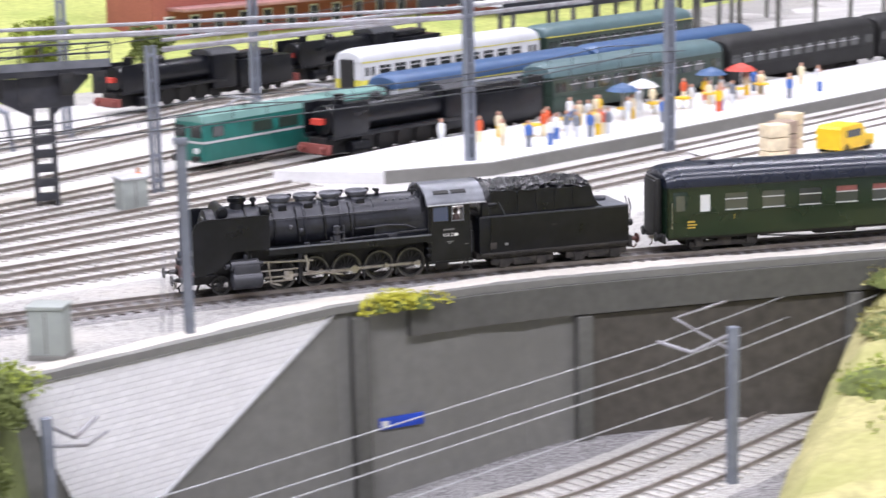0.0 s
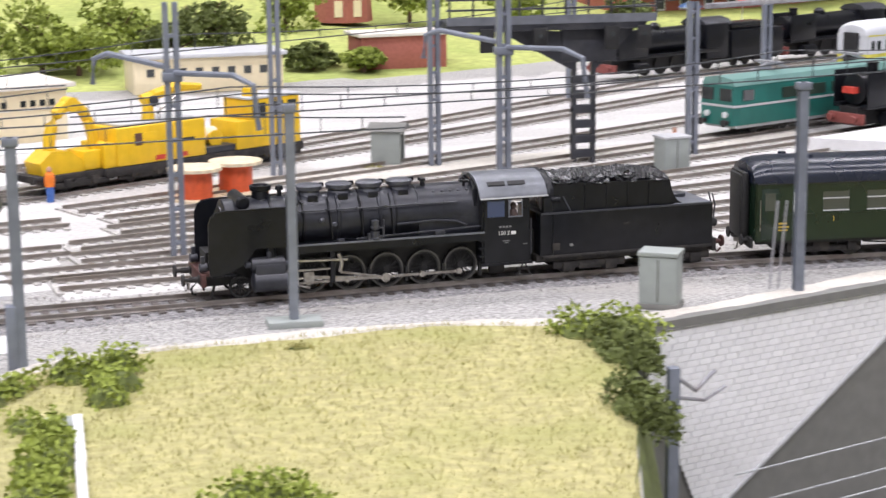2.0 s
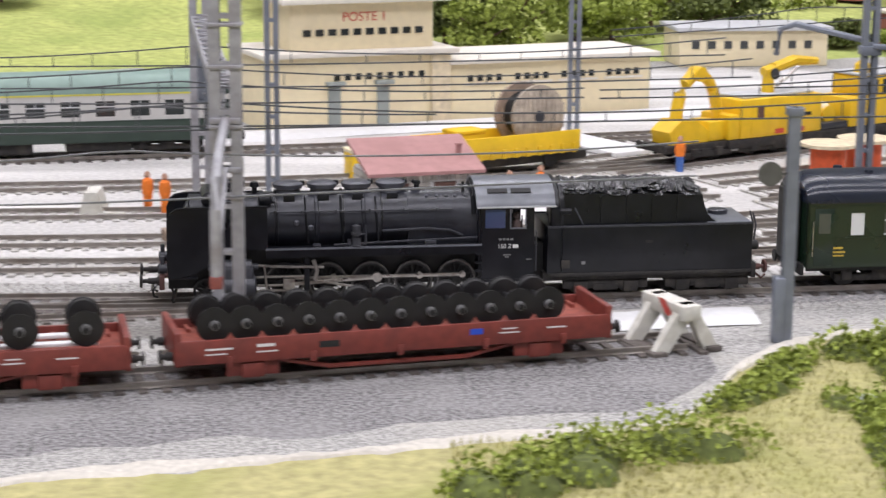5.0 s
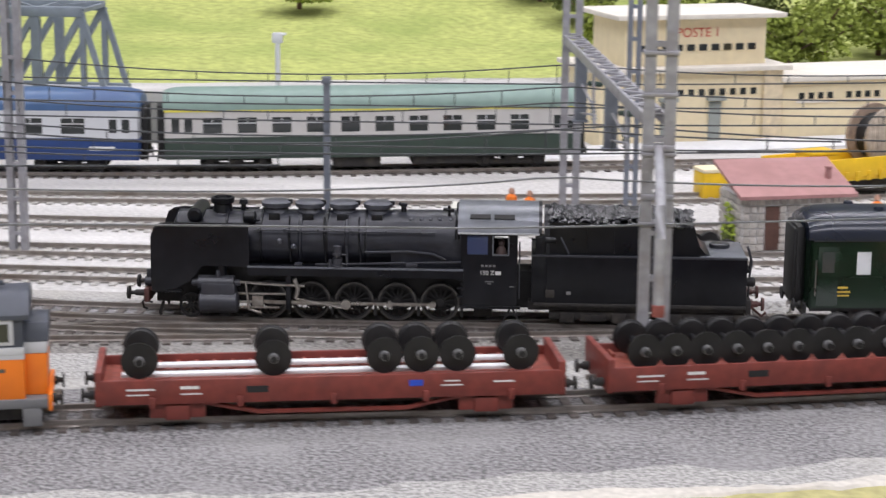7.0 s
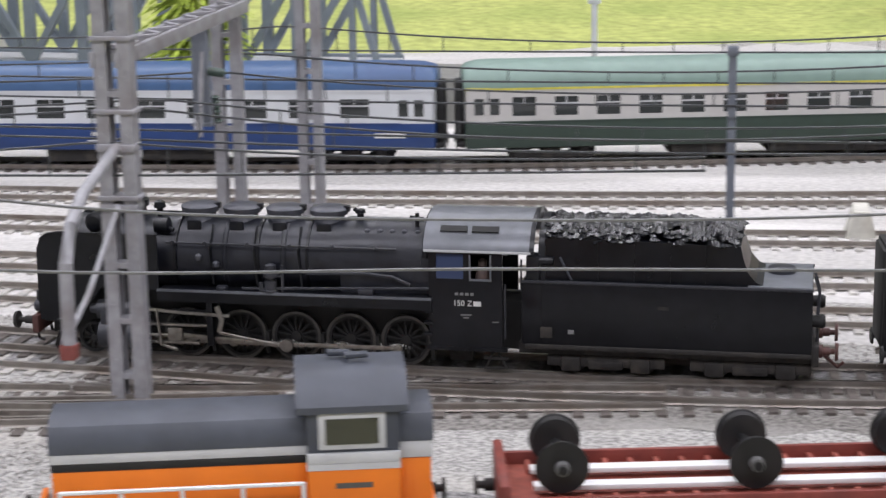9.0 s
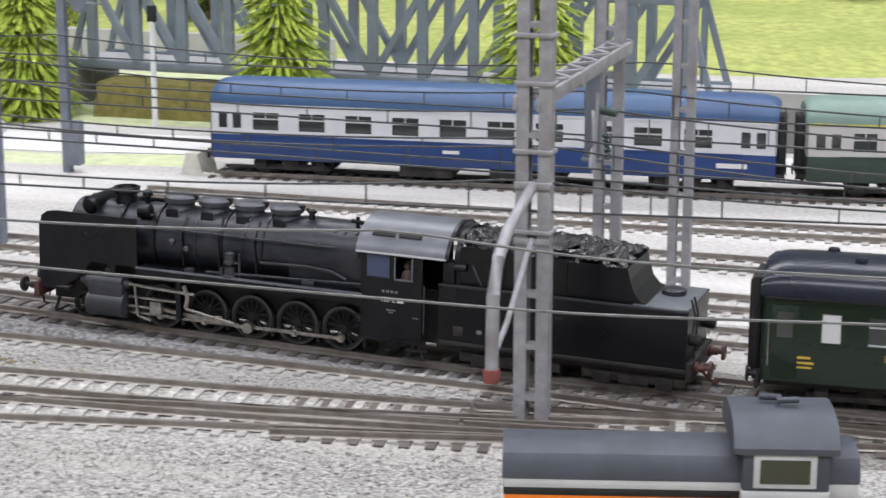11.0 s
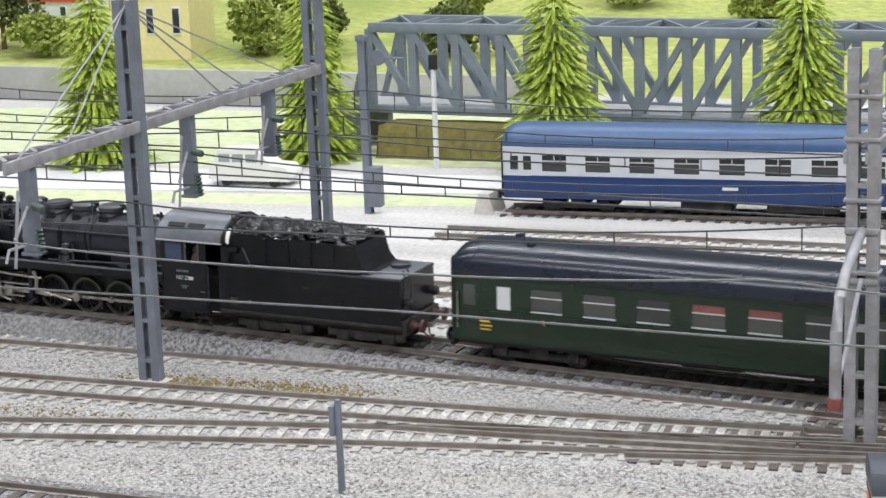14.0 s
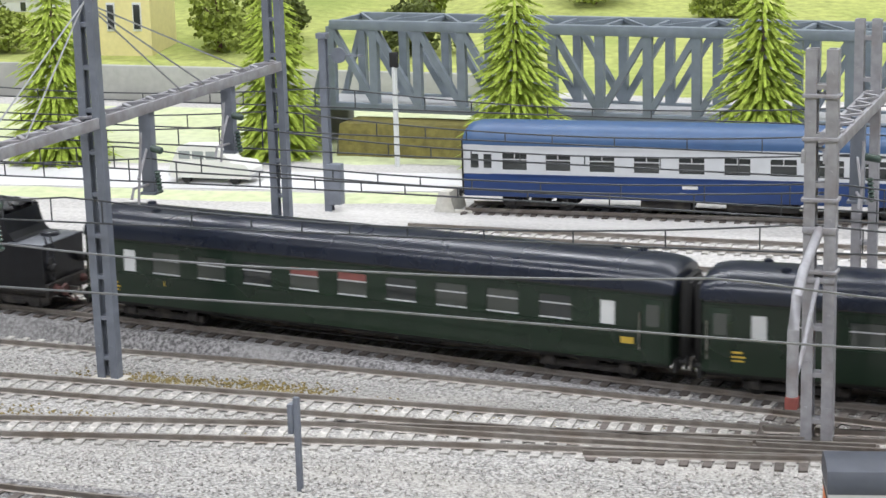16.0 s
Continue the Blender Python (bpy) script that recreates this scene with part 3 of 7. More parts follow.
def wheel_solid(r, spokes=12, thick=1.6):
    """A spoked wheel in the xz plane, centred."""
    s = S()
    n = 28
    for ri, ro, t in ((r * 0.80, r, thick),) + (((0.0, r * 0.2, thick * 1.2),) if spokes == 2 else ()):
        ring = []
        for k in range(n):
            a = 2 * math.pi * k / n
            ring.append((math.cos(a), math.sin(a)))
        v = [(c * q, y, sn * q) for q in (max(ri, 0.05), ro) for y in (-t / 2, t / 2) for c, sn in ring]
        f = []
        for k in range(n):
            j = (k + 1) % n
            f += [(k, j, n + j, n + k), (2 * n + k, 3 * n + k, 3 * n + j, 2 * n + j), (k, 2 * n + k, 2 * n + j, j), (n + k, n + j, 3 * n + j, 3 * n + k)]
        s.add(v, f)
    for k in range(spokes if spokes == 2 else 0):
        a = 2 * math.pi * k / spokes
        c, sn, w = math.cos(a), math.sin(a), 0.28
        pts = []
        for q in (r * 0.15, r * 0.84):
            for y in (-0.4, 0.4):
                for u in (-w, w):
                    pts.append((c * q - sn * u, y, sn * q + c * u))
        s.add(pts, [(0, 1, 3, 2), (4, 6, 7, 5), (0, 4, 5, 1), (2, 3, 7, 6), (0, 2, 6, 4), (1, 5, 7, 3)])
    return s


def buffers(parent, x, out, mat=BLACK, z=12.0, head=2.6):
    for y in (-10, 10):
        part("buffer", S().lathe((x, y, z), "x", [(0, 1.5), (out * 0.55, 1.5), (out * 0.55, 0.9), (out * 0.85, 0.9), (out * 0.85, head), (out, head * 0.9)], 14), mat, parent)


def coupling(parent, x, out, z=10.5):
    part("coupling_hook", S().box(min(x, x + out), max(x, x + out), -0.8, 0.8, z - 1.0, z + 0.6).tube([(x + out * 0.5, 0, z), (x + out * 0.6, 0, z - 4), (x + out * 0.9, 0, z - 4.5)], 0.5, 6), STEEL, parent)


WHEEL_RIM = material("worn_dark_tyre", (0.10, 0.097, 0.092), 0.35, 0.7, size=3)
CREW = material("dull_figure_paint", (0.07, 0.05, 0.045), 0.7, size=4, stain=(0.16, 0.09, 0.07), stain_size=3)
DULL_RED = material("sooty_red_paint", (0.085, 0.035, 0.03), 0.6, vary=0.3, size=3)
CAB_PANE = pane_material("blue_grey_cab_pane", (0.05, 0.07, 0.14), 0.15)
MARK_GREY = material("faded_grey_lettering", (0.2, 0.2, 0.2), 0.6, size=3)
DOME_GREY = material("dusty_blue_grey_paint", (0.062, 0.066, 0.08), 0.42, 0.1, vary=0.3, size=3, stain=(0.11, 0.112, 0.125), stain_size=7)
DRIVERS = []  # moving wheels with radius
RODS = []


def engine():
    e = thing("steam_locomotive", "sooty black ten-coupled steam locomotive running on the main line", "steam locomotive")
    # local x runs towards the rear, 0 at the front buffers
    axles = (55.2, 71.9, 88.6, 105.3, 122.0)
    wr = 7.5
    boiler = S().lathe((19, 0, 33.4), "x", [(0, 9.8), (0.6, 10.6), (27, 10.6), (27.4, 11.0), (48, 11.1), (48.3, 11.5), (49.3, 11.5), (49.6, 11.2), (66, 11.3), (66.3, 11.7), (67.3, 11.7), (67.6, 11.4), (88, 11.5), (108, 11.5)], 36)
    b = part("boiler", boiler, LOCO_WORN, e)
    part("smokebox_door", S().lathe((19, 0, 32.8), "x", [(0.3, 8.6), (-0.8, 8.3), (-1.8, 6.0), (-2.2, 1.2), (-3.2, 0.8)], 24), LOCO_BLACK, b)
    for x in (38.5, 52.0, 77.5, 92.5):
        part("boiler_band", S().lathe((x, 0, 33.4), "x", [(0, 11.2), (0.1, 11.75), (0.9, 11.75), (1.0, 11.2)], 36), LOCO_BLACK, b)
    fb = [(-10.8, 22), (-11.4, 31), (-11.2, 37), (-8.6, 42.2), (-4, 44.6), (0, 45.2), (4, 44.6), (8.6, 42.2), (11.2, 37), (11.4, 31), (10.8, 22)]
    part("firebox", S().prism(fb, "x", 103, 131), LOCO_WORN, e)
    # top fittings
    part("chimney", S().lathe((36.5, 0, 42), "z", [(0, 5.6), (1.4, 4.0), (4.6, 3.6), (5.0, 4.5), (7.0, 4.7), (7.2, 3.7), (6.2, 3.3)], 22), LOCO_BLACK, e, "soot-black lipped chimney")
    for x in (57.5, 70.6, 83.9, 97.3):
        d = part("dome", S().lathe((x, 0, 41), "z", [(-6.0, 9.4), (-2.4, 8.0), (0.6, 6.6), (2.6, 5.0), (4.6, 4.5), (5.0, 5.6), (6.6, 5.9), (7.2, 5.0), (7.5, 1.6)], 26), DOME_GREY, e, "dusty grey dome with a wide lipped lid")
        part("dome_lug", S().box(x + 4.4, x + 6.4, -1.0, 1.0, 46.8, 48.6, 0.3), LOCO_BLACK, d)
        part("dome_flap", S().box(x - 2.2, x + 2.2, -7.4, -6.4, 41.4, 44.4, 0.3), LOCO_BLACK, d)
    part("feedwater_heater", S().lathe((27, -10, 43.4), "y", [(0, 2.0), (0.8, 3.0), (19.2, 3.0), (20, 2.0)], 20), LOCO_BLACK, e)
    part("turbo_generator", S().lathe((45.5, -8.5, 43.0), "x", [(0, 1.2), (0.5, 2.3), (4.6, 2.5), (5.2, 1.6)], 14).tube([(48, -8.5, 43), (52, -10, 42)], 0.6, 6), LOCO_BLACK, e)
    part("bell", S().lathe((44.6, 0, 43.4), "z", [(0, 1.0), (3.0, 1.0), (3.2, 1.9), (4.8, 1.6), (5.4, 0.6)], 12), LOCO_BLACK, e)
    part("safety_valve", S().lathe((107.3, -2, 44.4), "z", [(0, 1.2), (2.4, 1.0), (2.6, 1.6), (3.6, 1.4), (3.9, 0.5)], 12).tube([(107, -2, 47), (105.4, -2, 48.2)], 0.7, 7), LOCO_BLACK, e)
    part("whistle", S().tube([(125, -5, 44), (125, -5, 48)], 0.6, 8).tube([(122.8, -5, 46.6), (127, -5, 46.2)], 0.7, 8), LOCO_BLACK, e)
    part("cab_pipe", S().tube([(128.4, -11, 36), (128.6, -9.5, 43), (128.8, -6, 46.6), (128.8, 0, 47.8)], 1.0, 8), LOCO_BLACK, e)
    for x in (110.5, 114.4, 118.0, 121.6, 125.6):
        for y in (-7.4, 7.4):
            part("washout_plug", S().lathe((x, y, 42.2), "z", [(0, 0.8), (0.9, 0.8), (1.2, 0.4)], 8), DOME_GREY, e)
    for y in (-1, 1):
        part("handrail", S().tube([(50, y * 11.8, 38.6), (80, y * 12.0, 38.6), (120, y * 12.2, 38.6)], 0.36, 6), LOCO_GREY, e)
        for x in (52, 62, 75, 88, 101, 114):
            part("rail_knob", S().lathe((x, y * 11.9, 38.0), "z", [(0, 0.5), (1.2, 0.5)], 7), LOCO_GREY, e)
        for x in (63.5, 77.0, 90.5):
            part("sand_pipe", S().tube([(x, y * 7.0, 43.2), (x, y * 11.4, 37), (x + 1, y * 12.0, 26.4)], 0.42, 6), LOCO_BLACK, e)
        part("injector_pipe", S().tube([(93, y * 12.2, 30.6), (110, y * 12.5, 31.2), (119, y * 12.5, 30.4), (124, y * 12.5, 28.2)], 0.5, 6), LOCO_GREY, e)
        part("clack_valve", S().lathe((60, y * 12, 33.4), "z", [(0, 0.6), (0.5, 1.0), (1.5, 1.0), (2.0, 0.5)], 9).lathe((65.4, y * 12, 31.4), "z", [(0, 0.6), (0.5, 1.1), (1.5, 1.1), (2.0, 0.5)], 9), DOME_GREY, e)
        part("steam_pipe", S().tube([(36, y * 8, 38), (37, y * 12, 30), (38, y * 13, 18)], 2.0, 10), LOCO_BLACK, e)
        # running board and smoke deflector
        part("running_board", S().box(48, 131, min(y * 9, y * 15.6), max(y * 9, y * 15.6), 24.0, 25.0, 0.2).box(48, 131, min(y * 15.0, y * 15.7), max(y * 15.0, y * 15.7), 21.6, 25.4), LOCO_BLACK, e)
        part("board_edge", S().box(48, 131, min(y * 15.7, y * 16.0), max(y * 15.7, y * 16.0), 24.6, 25.4), CAB_ROOF, e, "dusty grey running board edge")
        prof = [(11.0, 14.6), (10.6, 20), (10.8, 36.4), (12.0, 39.4), (14.4, 41.0), (18, 41.6), (48.6, 41.6), (48.6, 25.0), (30.5, 25.0), (28.5, 22.0), (25.0, 18.4), (20.5, 16.0), (15.5, 14.8)]
        sd = S().prism(prof, "y", min(y * 15.3, y * 15.9), max(y * 15.3, y * 15.9))
        sd.tube([(12.0, y * 16.0, 39.4), (14.4, y * 16.0, 41.1), (18, y * 16.0, 41.7), (48.6, y * 16.0, 41.7)], 0.36, 6)
        part("smoke_deflector", sd, LOCO_BLACK, e)
        part("deflector_step", S().box(12, 22, min(y * 12, y * 15.4), max(y * 12, y * 15.4), 14.0, 14.8, 0.2), LOCO_BLACK, e)
        for x0, x1 in ((20, 22), (44, 44)):
            part("deflector_stay", S().tube([(x0, y * 15.2, 36), (x1, y * 9.2, 38)], 0.5, 6), LOCO_BLACK, e)
        for x0, x1, z1 in ((109, 113.5, 27.0), (66, 69, 26.4)):
            part("toolbox", S().box(x0, x1, min(y * 12.4, y * 15.0), max(y * 12.4, y * 15.0), 25.0, z1, 0.3), LOCO_GREY, e)
    part("air_pump", S().lathe((82.6, -14, 25.2), "z", [(0, 2.4), (0.6, 2.4), (0.8, 1.9), (3.4, 1.9), (3.5, 1.1), (4.4, 1.1), (4.5, 2.1), (5.4, 2.1), (5.5, 1.7), (8.0, 1.7), (8.4, 0.8)], 16).tube([(86.2, -14.2, 25), (86.2, -14.2, 33.4)], 0.5, 6).tube([(82.6, -14.4, 30), (86.2, -14.4, 30)], 0.4, 6).box(79.2, 80.4, -15, -13.6, 25, 28), LOCO_GREY, e)
    part("feed_pump", S().lathe((80, 14, 25), "z", [(0, 2.2), (3.4, 2.2), (3.5, 1.5), (5, 1.5), (5.1, 2.3), (8, 2.3)], 14), LOCO_GREY, e)
    part("reverser_rod", S().tube([(74, -14.6, 26.0), (131, -13.4, 27.6)], 0.42, 6), LOCO_GREY, e)
    # frame, front beam
    part("main_frame", S().box(11, 158, -6.5, 6.5, 8.5, 23), BLACK, e)
    part("buffer_beam", S().box(7.6, 9.6, -15.2, 15.2, 10, 15.4, 0.3).box(9.6, 19, -13, 13, 14.2, 15.2), DULL_RED, e, "dull sooty red buffer beam")
    for y in (-10, 10):
        part("buffer", S().lathe((8.0, y, 12.6), "x", [(0, 1.9), (-1.0, 1.9), (-1.1, 1.3), (-4.6, 1.2), (-4.7, 0.8), (-6.6, 0.8), (-6.8, 2.7), (-7.8, 2.4)], 16), UNDER, e)
    coupling(e, 7.6, -5.0)
    part("brake_hose", S().tube([(8, -5, 11), (5, -5, 8), (5.4, -5, 5.4), (7, -5, 5.0)], 0.5, 6).tube([(8, 5, 11), (5, 5, 8), (5.4, 5, 5.4), (7, 5, 5.0)], 0.5, 6), BLACK, e)
    for y in (-11, 11):
        part("front_lamp", S().lathe((9.2, y, 17.6), "x", [(-1.8, 1.5), (-1.5, 1.9), (1.4, 1.9), (1.6, 1.2)], 14).box(8.2, 9.8, y - 1.0, y + 1.0, 19.2, 22.4, 0.2), LOCO_GREY, e)
        part("guard_iron", S().tube([(14, y * 0.8, 9), (12.5, y * 0.8, 4.5), (13, y * 0.8, 3.6)], 0.6, 6), UNDER, e)
    # cylinders and valve gear
    GEAR = STEEL
    for y in (-1, 1):
        part("cylinder", S().lathe((29, y * 14.2, 10.6), "x", [(0, 3.0), (0.6, 4.4), (14.6, 4.4), (15.2, 3.2)], 22).lathe((26.0, y * 13.8, 18.0), "x", [(0, 1.0), (0.5, 1.4), (2.6, 1.4), (2.8, 2.9), (16.6, 2.9), (16.8, 1.4), (19, 1.2)], 18).box(30, 43.2, min(y * 10, y * 17), max(y * 10, y * 17), 10.4, 18.4, 0.8).lathe((36.5, y * 14, 20.4), "z", [(0, 1.2), (2.4, 1.0), (2.8, 0.4)], 10), LOCO_GREY, e, "dusty dark grey cylinder block")
        part("slide_bar", S().box(44.2, 64, min(y * 13.4, y * 14.6), max(y * 13.4, y * 14.6), 13.6, 14.4, 0.2).box(44.2, 60, min(y * 13.4, y * 14.6), max(y * 13.4, y * 14.6), 8.2, 9.0, 0.2), GEAR, e)
        part("gear_bracket", S().box(62.6, 64.6, min(y * 9, y * 15), max(y * 9, y * 15), 8, 24.0, 0.3).box(52, 64, min(y * 14.2, y * 15.0), max(y * 14.2, y * 15.0), 17.5, 19.0), LOCO_BLACK, e)
        part("expansion_link", S().tube([(66.0, y * 15.2, 20.4), (67.4, y * 15.2, 16.4), (66.6, y * 15.2, 12.6)], 0.9, 8), GEAR, e)
        part("radius_rod", S().tube([(45, y * 14.8, 18.6), (56, y * 15.0, 18.0), (70, y * 15.3, 17.6)], 0.55, 6), GEAR, e)
        part("eccentric_rod", S().tube([(66.8, y * 15.6, 12.4), (84.6, y * 15.2, 9.2)], 0.5, 6), GEAR, e)
        part("combination_lever", S().tube([(47.2, y * 15.2, 19.0), (48.4, y * 15.4, 8.0), (53.4, y * 15.4, 6.6)], 0.5, 6), GEAR, e)
    for x in axles:
        for y in (-1, 1):
            part("brake_hanger", S().box(x + 7.9, x + 8.9, min(y * 9, y * 11.5), max(y * 9, y * 11.5), 5.5, 12), BLACK, e)
    # cab
    for y in (-1, 1):
        a, c = min(y * 14.4, y * 15.2), max(y * 14.4, y * 15.2)
        part("cab_side", S().box(131, 151.6, a, c, 11.0, 31.2), LOCO_BLACK, e, smooth=False)
        for x0, x1, z0, z1 in ((131, 132.4, 31.1, 38.6), (140.3, 142.0, 31.1, 38.6), (148.5, 151.6, 31.1, 38.6), (131, 151.6, 38.5, 40.4)):
            part("window_pillar" if z0 < 33 else "cantrail", S().box(x0, x1, a, c, z0, z1), LOCO_BLACK, e, smooth=False)
        part("cab_sill", S().box(129.6, 153, a - 0.3, c + 0.3, 9.9, 11.0), LOCO_BLACK, e)
        part("window_frame", S().box(142.0, 148.5, y * 15.4 - 0.15, y * 15.4 + 0.15, 30.8, 31.4).box(142.0, 142.5, y * 15.4 - 0.15, y * 15.4 + 0.15, 31.4, 38.5).box(148.0, 148.5, y * 15.4 - 0.15, y * 15.4 + 0.15, 31.4, 38.5), CAB_ROOF, e)
        part("hand_rail", S().tube([(152.4, y * 15.2, 14), (152.4, y * 15.2, 30)], 0.3, 6), LOCO_GREY, e)
        for k in range(3):
            part("footstep", S().box(128.6, 131.2, min(y * 13.4, y * 15.6), max(y * 13.4, y * 15.6), 14.0 + k * 3.4, 14.8 + k * 3.4, 0.15), LOCO_BLACK, e)
    part("cab_front", S().box(130, 131, -14.5, 14.5, 12, 41), LOCO_BLACK, e)
    part("boiler_backhead", S().box(131, 135, -10, 10, 12, 38, 1.0), BLACK, e)
    roofp = [(-16.2, 39.6), (-15.6, 41.6), (-12.4, 45.4), (-7, 48.2), (0, 49.2), (7, 48.2), (12.4, 45.4), (15.6, 41.6), (16.2, 39.6), (15.4, 39.6), (12, 44.2), (6.6, 46.9), (0, 47.9), (-6.6, 46.9), (-12, 44.2), (-15.4, 39.6)]
    rf = part("cab_roof", S().prism(roofp, "x", 128.8, 160.6), CAB_ROOF, e, "dusty grey curved cab roof")
    part("roof_rim", S().prism([(q * 1.012, z + 0.25) for q, z in roofp[:9]] + [(q * 0.985, z - 0.4) for q, z in roofp[8::-1]], "x", 159.6, 160.9), LOCO_BLACK, rf)
    for y in (-16.2, 16.2):
        part("rain_gutter", S().box(129, 160, y - 0.3, y + 0.3, 39.3, 39.9), PALE_GREY, rf)
    for x in (133.4, 142.6):
        part("roof_vent", S().add([(x, -13.5, 44.95), (x + 7.8, -13.5, 44.95), (x + 7.8, -11.9, 46.25), (x, -11.9, 46.25), (x, -12.9, 44.2), (x + 7.8, -12.9, 44.2), (x + 7.8, -11.3, 45.5), (x, -11.3, 45.5)], [(0, 1, 2, 3), (4, 7, 6, 5), (0, 4, 5, 1), (1, 5, 6, 2), (2, 6, 7, 3), (3, 7, 4, 0)]), BLACK, rf)
    for y in (-14.9, 14.9):
        part("cab_window", S().box(132.4, 140.3, y - 0.15, y + 0.15, 31.2, 38.5), CAB_PANE, e, "blue-grey cab window pane")
    drv = S().lathe((145.4, -11.8, 32), "z", [(-8, 2.2), (-0.2, 2.2), (1.2, 1.6), (1.9, 0.8), (2.1, 0.8), (2.6, 1.3), (4.0, 1.3), (4.8, 0.5)], 12)
    part("crew_doll", drv, CREW, e, "small dull painted driver figure in the cab window")
    part("cab_step", S().box(146, 153, -14.8, -13.4, 4.6, 5.2).box(146, 153, -14.8, -13.4, 7.4, 8.0).tube([(146.4, -14.2, 4.6), (149, -14.2, 10)], 0.4, 5).tube([(152.6, -14.2, 4.6), (150, -14.2, 10)], 0.4, 5).box(135, 142, -10, -8, 5.4, 10, 0.3), UNDER, e)
    txt(e, "150 Z", 140.0, -15.32, 24.0, 2.3, WHITE_INK)
    bars(e, WHITE_INK, [(143.2, 145.4, 23.3, 24.7)], -15.3)
    bars(e, MARK_GREY, [(137.8 + k * 1.5, 138.8 + k * 1.5, 26.4, 27.2) for k in range(4)] + [(139.4, 142.6, 20.4, 20.8), (140.2, 141.8, 19.6, 20.0), (148.6, 150.6, 18.6, 18.9)], -15.3)
    # tender
    t = part("tender_tank", S().prism([(-14.6, 12.4), (-14.9, 13.2), (-14.9, 30.6), (-14.4, 31.2), (14.4, 31.2), (14.9, 30.6), (14.9, 13.2), (14.6, 12.4)], "x", 163.0, 239), LOCO_BLACK, e)
    part("tank_front", S().box(157, 163.4, -14.5, 14.5, 12.4, 31.0, 0.4), LOCO_BLACK, t)
    part("tank_rim", S().box(157, 239.2, -15.1, -14.5, 30.6, 31.5, 0.2).box(157, 239.2, 14.5, 15.1, 30.6, 31.5, 0.2), LOCO_GREY, t)
    part("tank_skirt", S().box(158, 239, -15.1, -14.4, 11.2, 12.6, 0.2).box(158, 239, 14.4, 15.1, 11.2, 12.6, 0.2), UNDER, t)
    part("tank_deck", S().box(221, 238.8, -14.2, 14.2, 31.2, 31.6, 0.15), CAB_ROOF, t, "dusty grey tank deck")
    part("tank_filler", S().lathe((230, 4, 31.4), "z", [(0, 4), (1.6, 4), (2.0, 3.2)], 18), LOCO_GREY, t)
    part("tank_plate", S().box(162.5, 166, -15.15, -14.85, 14.6, 17.8, 0.1), UNDER, t)
    bars(e, MARK_GREY, [(170.5, 172.2, 16.0, 17.2)], -14.98)
    bars(e, UNDER, [(196.0, 199.0, 24.0, 25.0)], -14.98)
    side = [(163.6, 31), (163.6, 43.2), (166, 43.8), (218.8, 42.6), (219.6, 39), (221.0, 35), (223.2, 32.4), (226.6, 31)]
    part("coal_bunker", S().prism(side, "y", -12.9, 12.9), LOCO_BLACK, e, smooth=False)
    for x in (178.5, 188.8, 199, 209):
        part("bunker_rib", S().box(x - 0.35, x + 0.35, -13.3, -12.7, 31.4, 42.6), LOCO_BLACK, e)
    part("bunker_stay", S().tube([(168, -13.2, 38), (171.4, -13.4, 31.4)], 0.35, 6), DOME_GREY, e)
    rnd = random.Random(8)
    coal = S()
    for _ in range(1500):
        x, y = rnd.uniform(164.4, 218.4), rnd.uniform(-12.6, 12.6)
        top = 42.8 + 4.4 * (1 - (abs(y) / 13.4) ** 3) * (0.6 + 0.4 * min(1, (219 - x) / 14)) + 1.1 * noise.noise(Vector((x / 6, y / 6, 0)))
        coal.lump((x, y, top - 0.5), rnd.uniform(0.9, 2.2), rnd, 0.5)
    tagged(part("coal", coal, COAL, e, "heaped shiny black coal", smooth=False), kind="stuff")
    part("tender_front", S().prism([(-13.2, 12), (-13.2, 41), (-10.6, 45), (-6, 47.2), (0, 48), (6, 47.2), (10.6, 45), (13.2, 41), (13.2, 12)], "x", 161.8, 163.8), LOCO_BLACK, e)
    part("front_locker", S().box(158.4, 162.4, -14.6, -9, 31, 38.4, 0.4).lathe((162.0, -13.6, 37.0), "x", [(0, 1.2), (4.2, 1.2)], 12), LOCO_BLACK, e)
    part("tender_frame", S().box(156, 240, -12.5, 12.5, 9.2, 12.4), UNDER, e)
    part("tender_beam", S().box(239, 241, -15, 15, 9.0, 15, 0.3), UNDER, e)
    for y in (-10, 10):
        part("buffer", S().lathe((241, y, 12.4), "x", [(0, 1.9), (1.0, 1.9), (1.1, 1.3), (3.0, 1.2), (3.1, 0.8), (4.4, 0.8), (4.5, 2.7), (5.4, 2.4)], 16), DULL_RED, e)
        part("rear_lamp", S().lathe((240, y * 1.1, 21.4), "x", [(-1, 1.6), (1.8, 2.0), (2.6, 1.5)], 14), BLACK, e)
    part("tender_ladder", S().tube([(240.2, -13.4, 24), (240.8, -13.4, 30), (239.4, -13.4, 35)], 0.4, 6).tube([(240.2, -9.5, 12), (240.8, -9.5, 30), (239.4, -9.5, 35)], 0.4, 6).tube([(240.4, -13.4, 26), (240.4, -9.5, 26)], 0.35, 6), LOCO_GREY, e)
    coupling(e, 241, 4.6)
    part("brake_hose", S().tube([(241, -5, 11), (244, -5, 8.4), (246.4, -5, 6.4), (248, -5, 8)], 0.5, 6), DULL_RED, e)
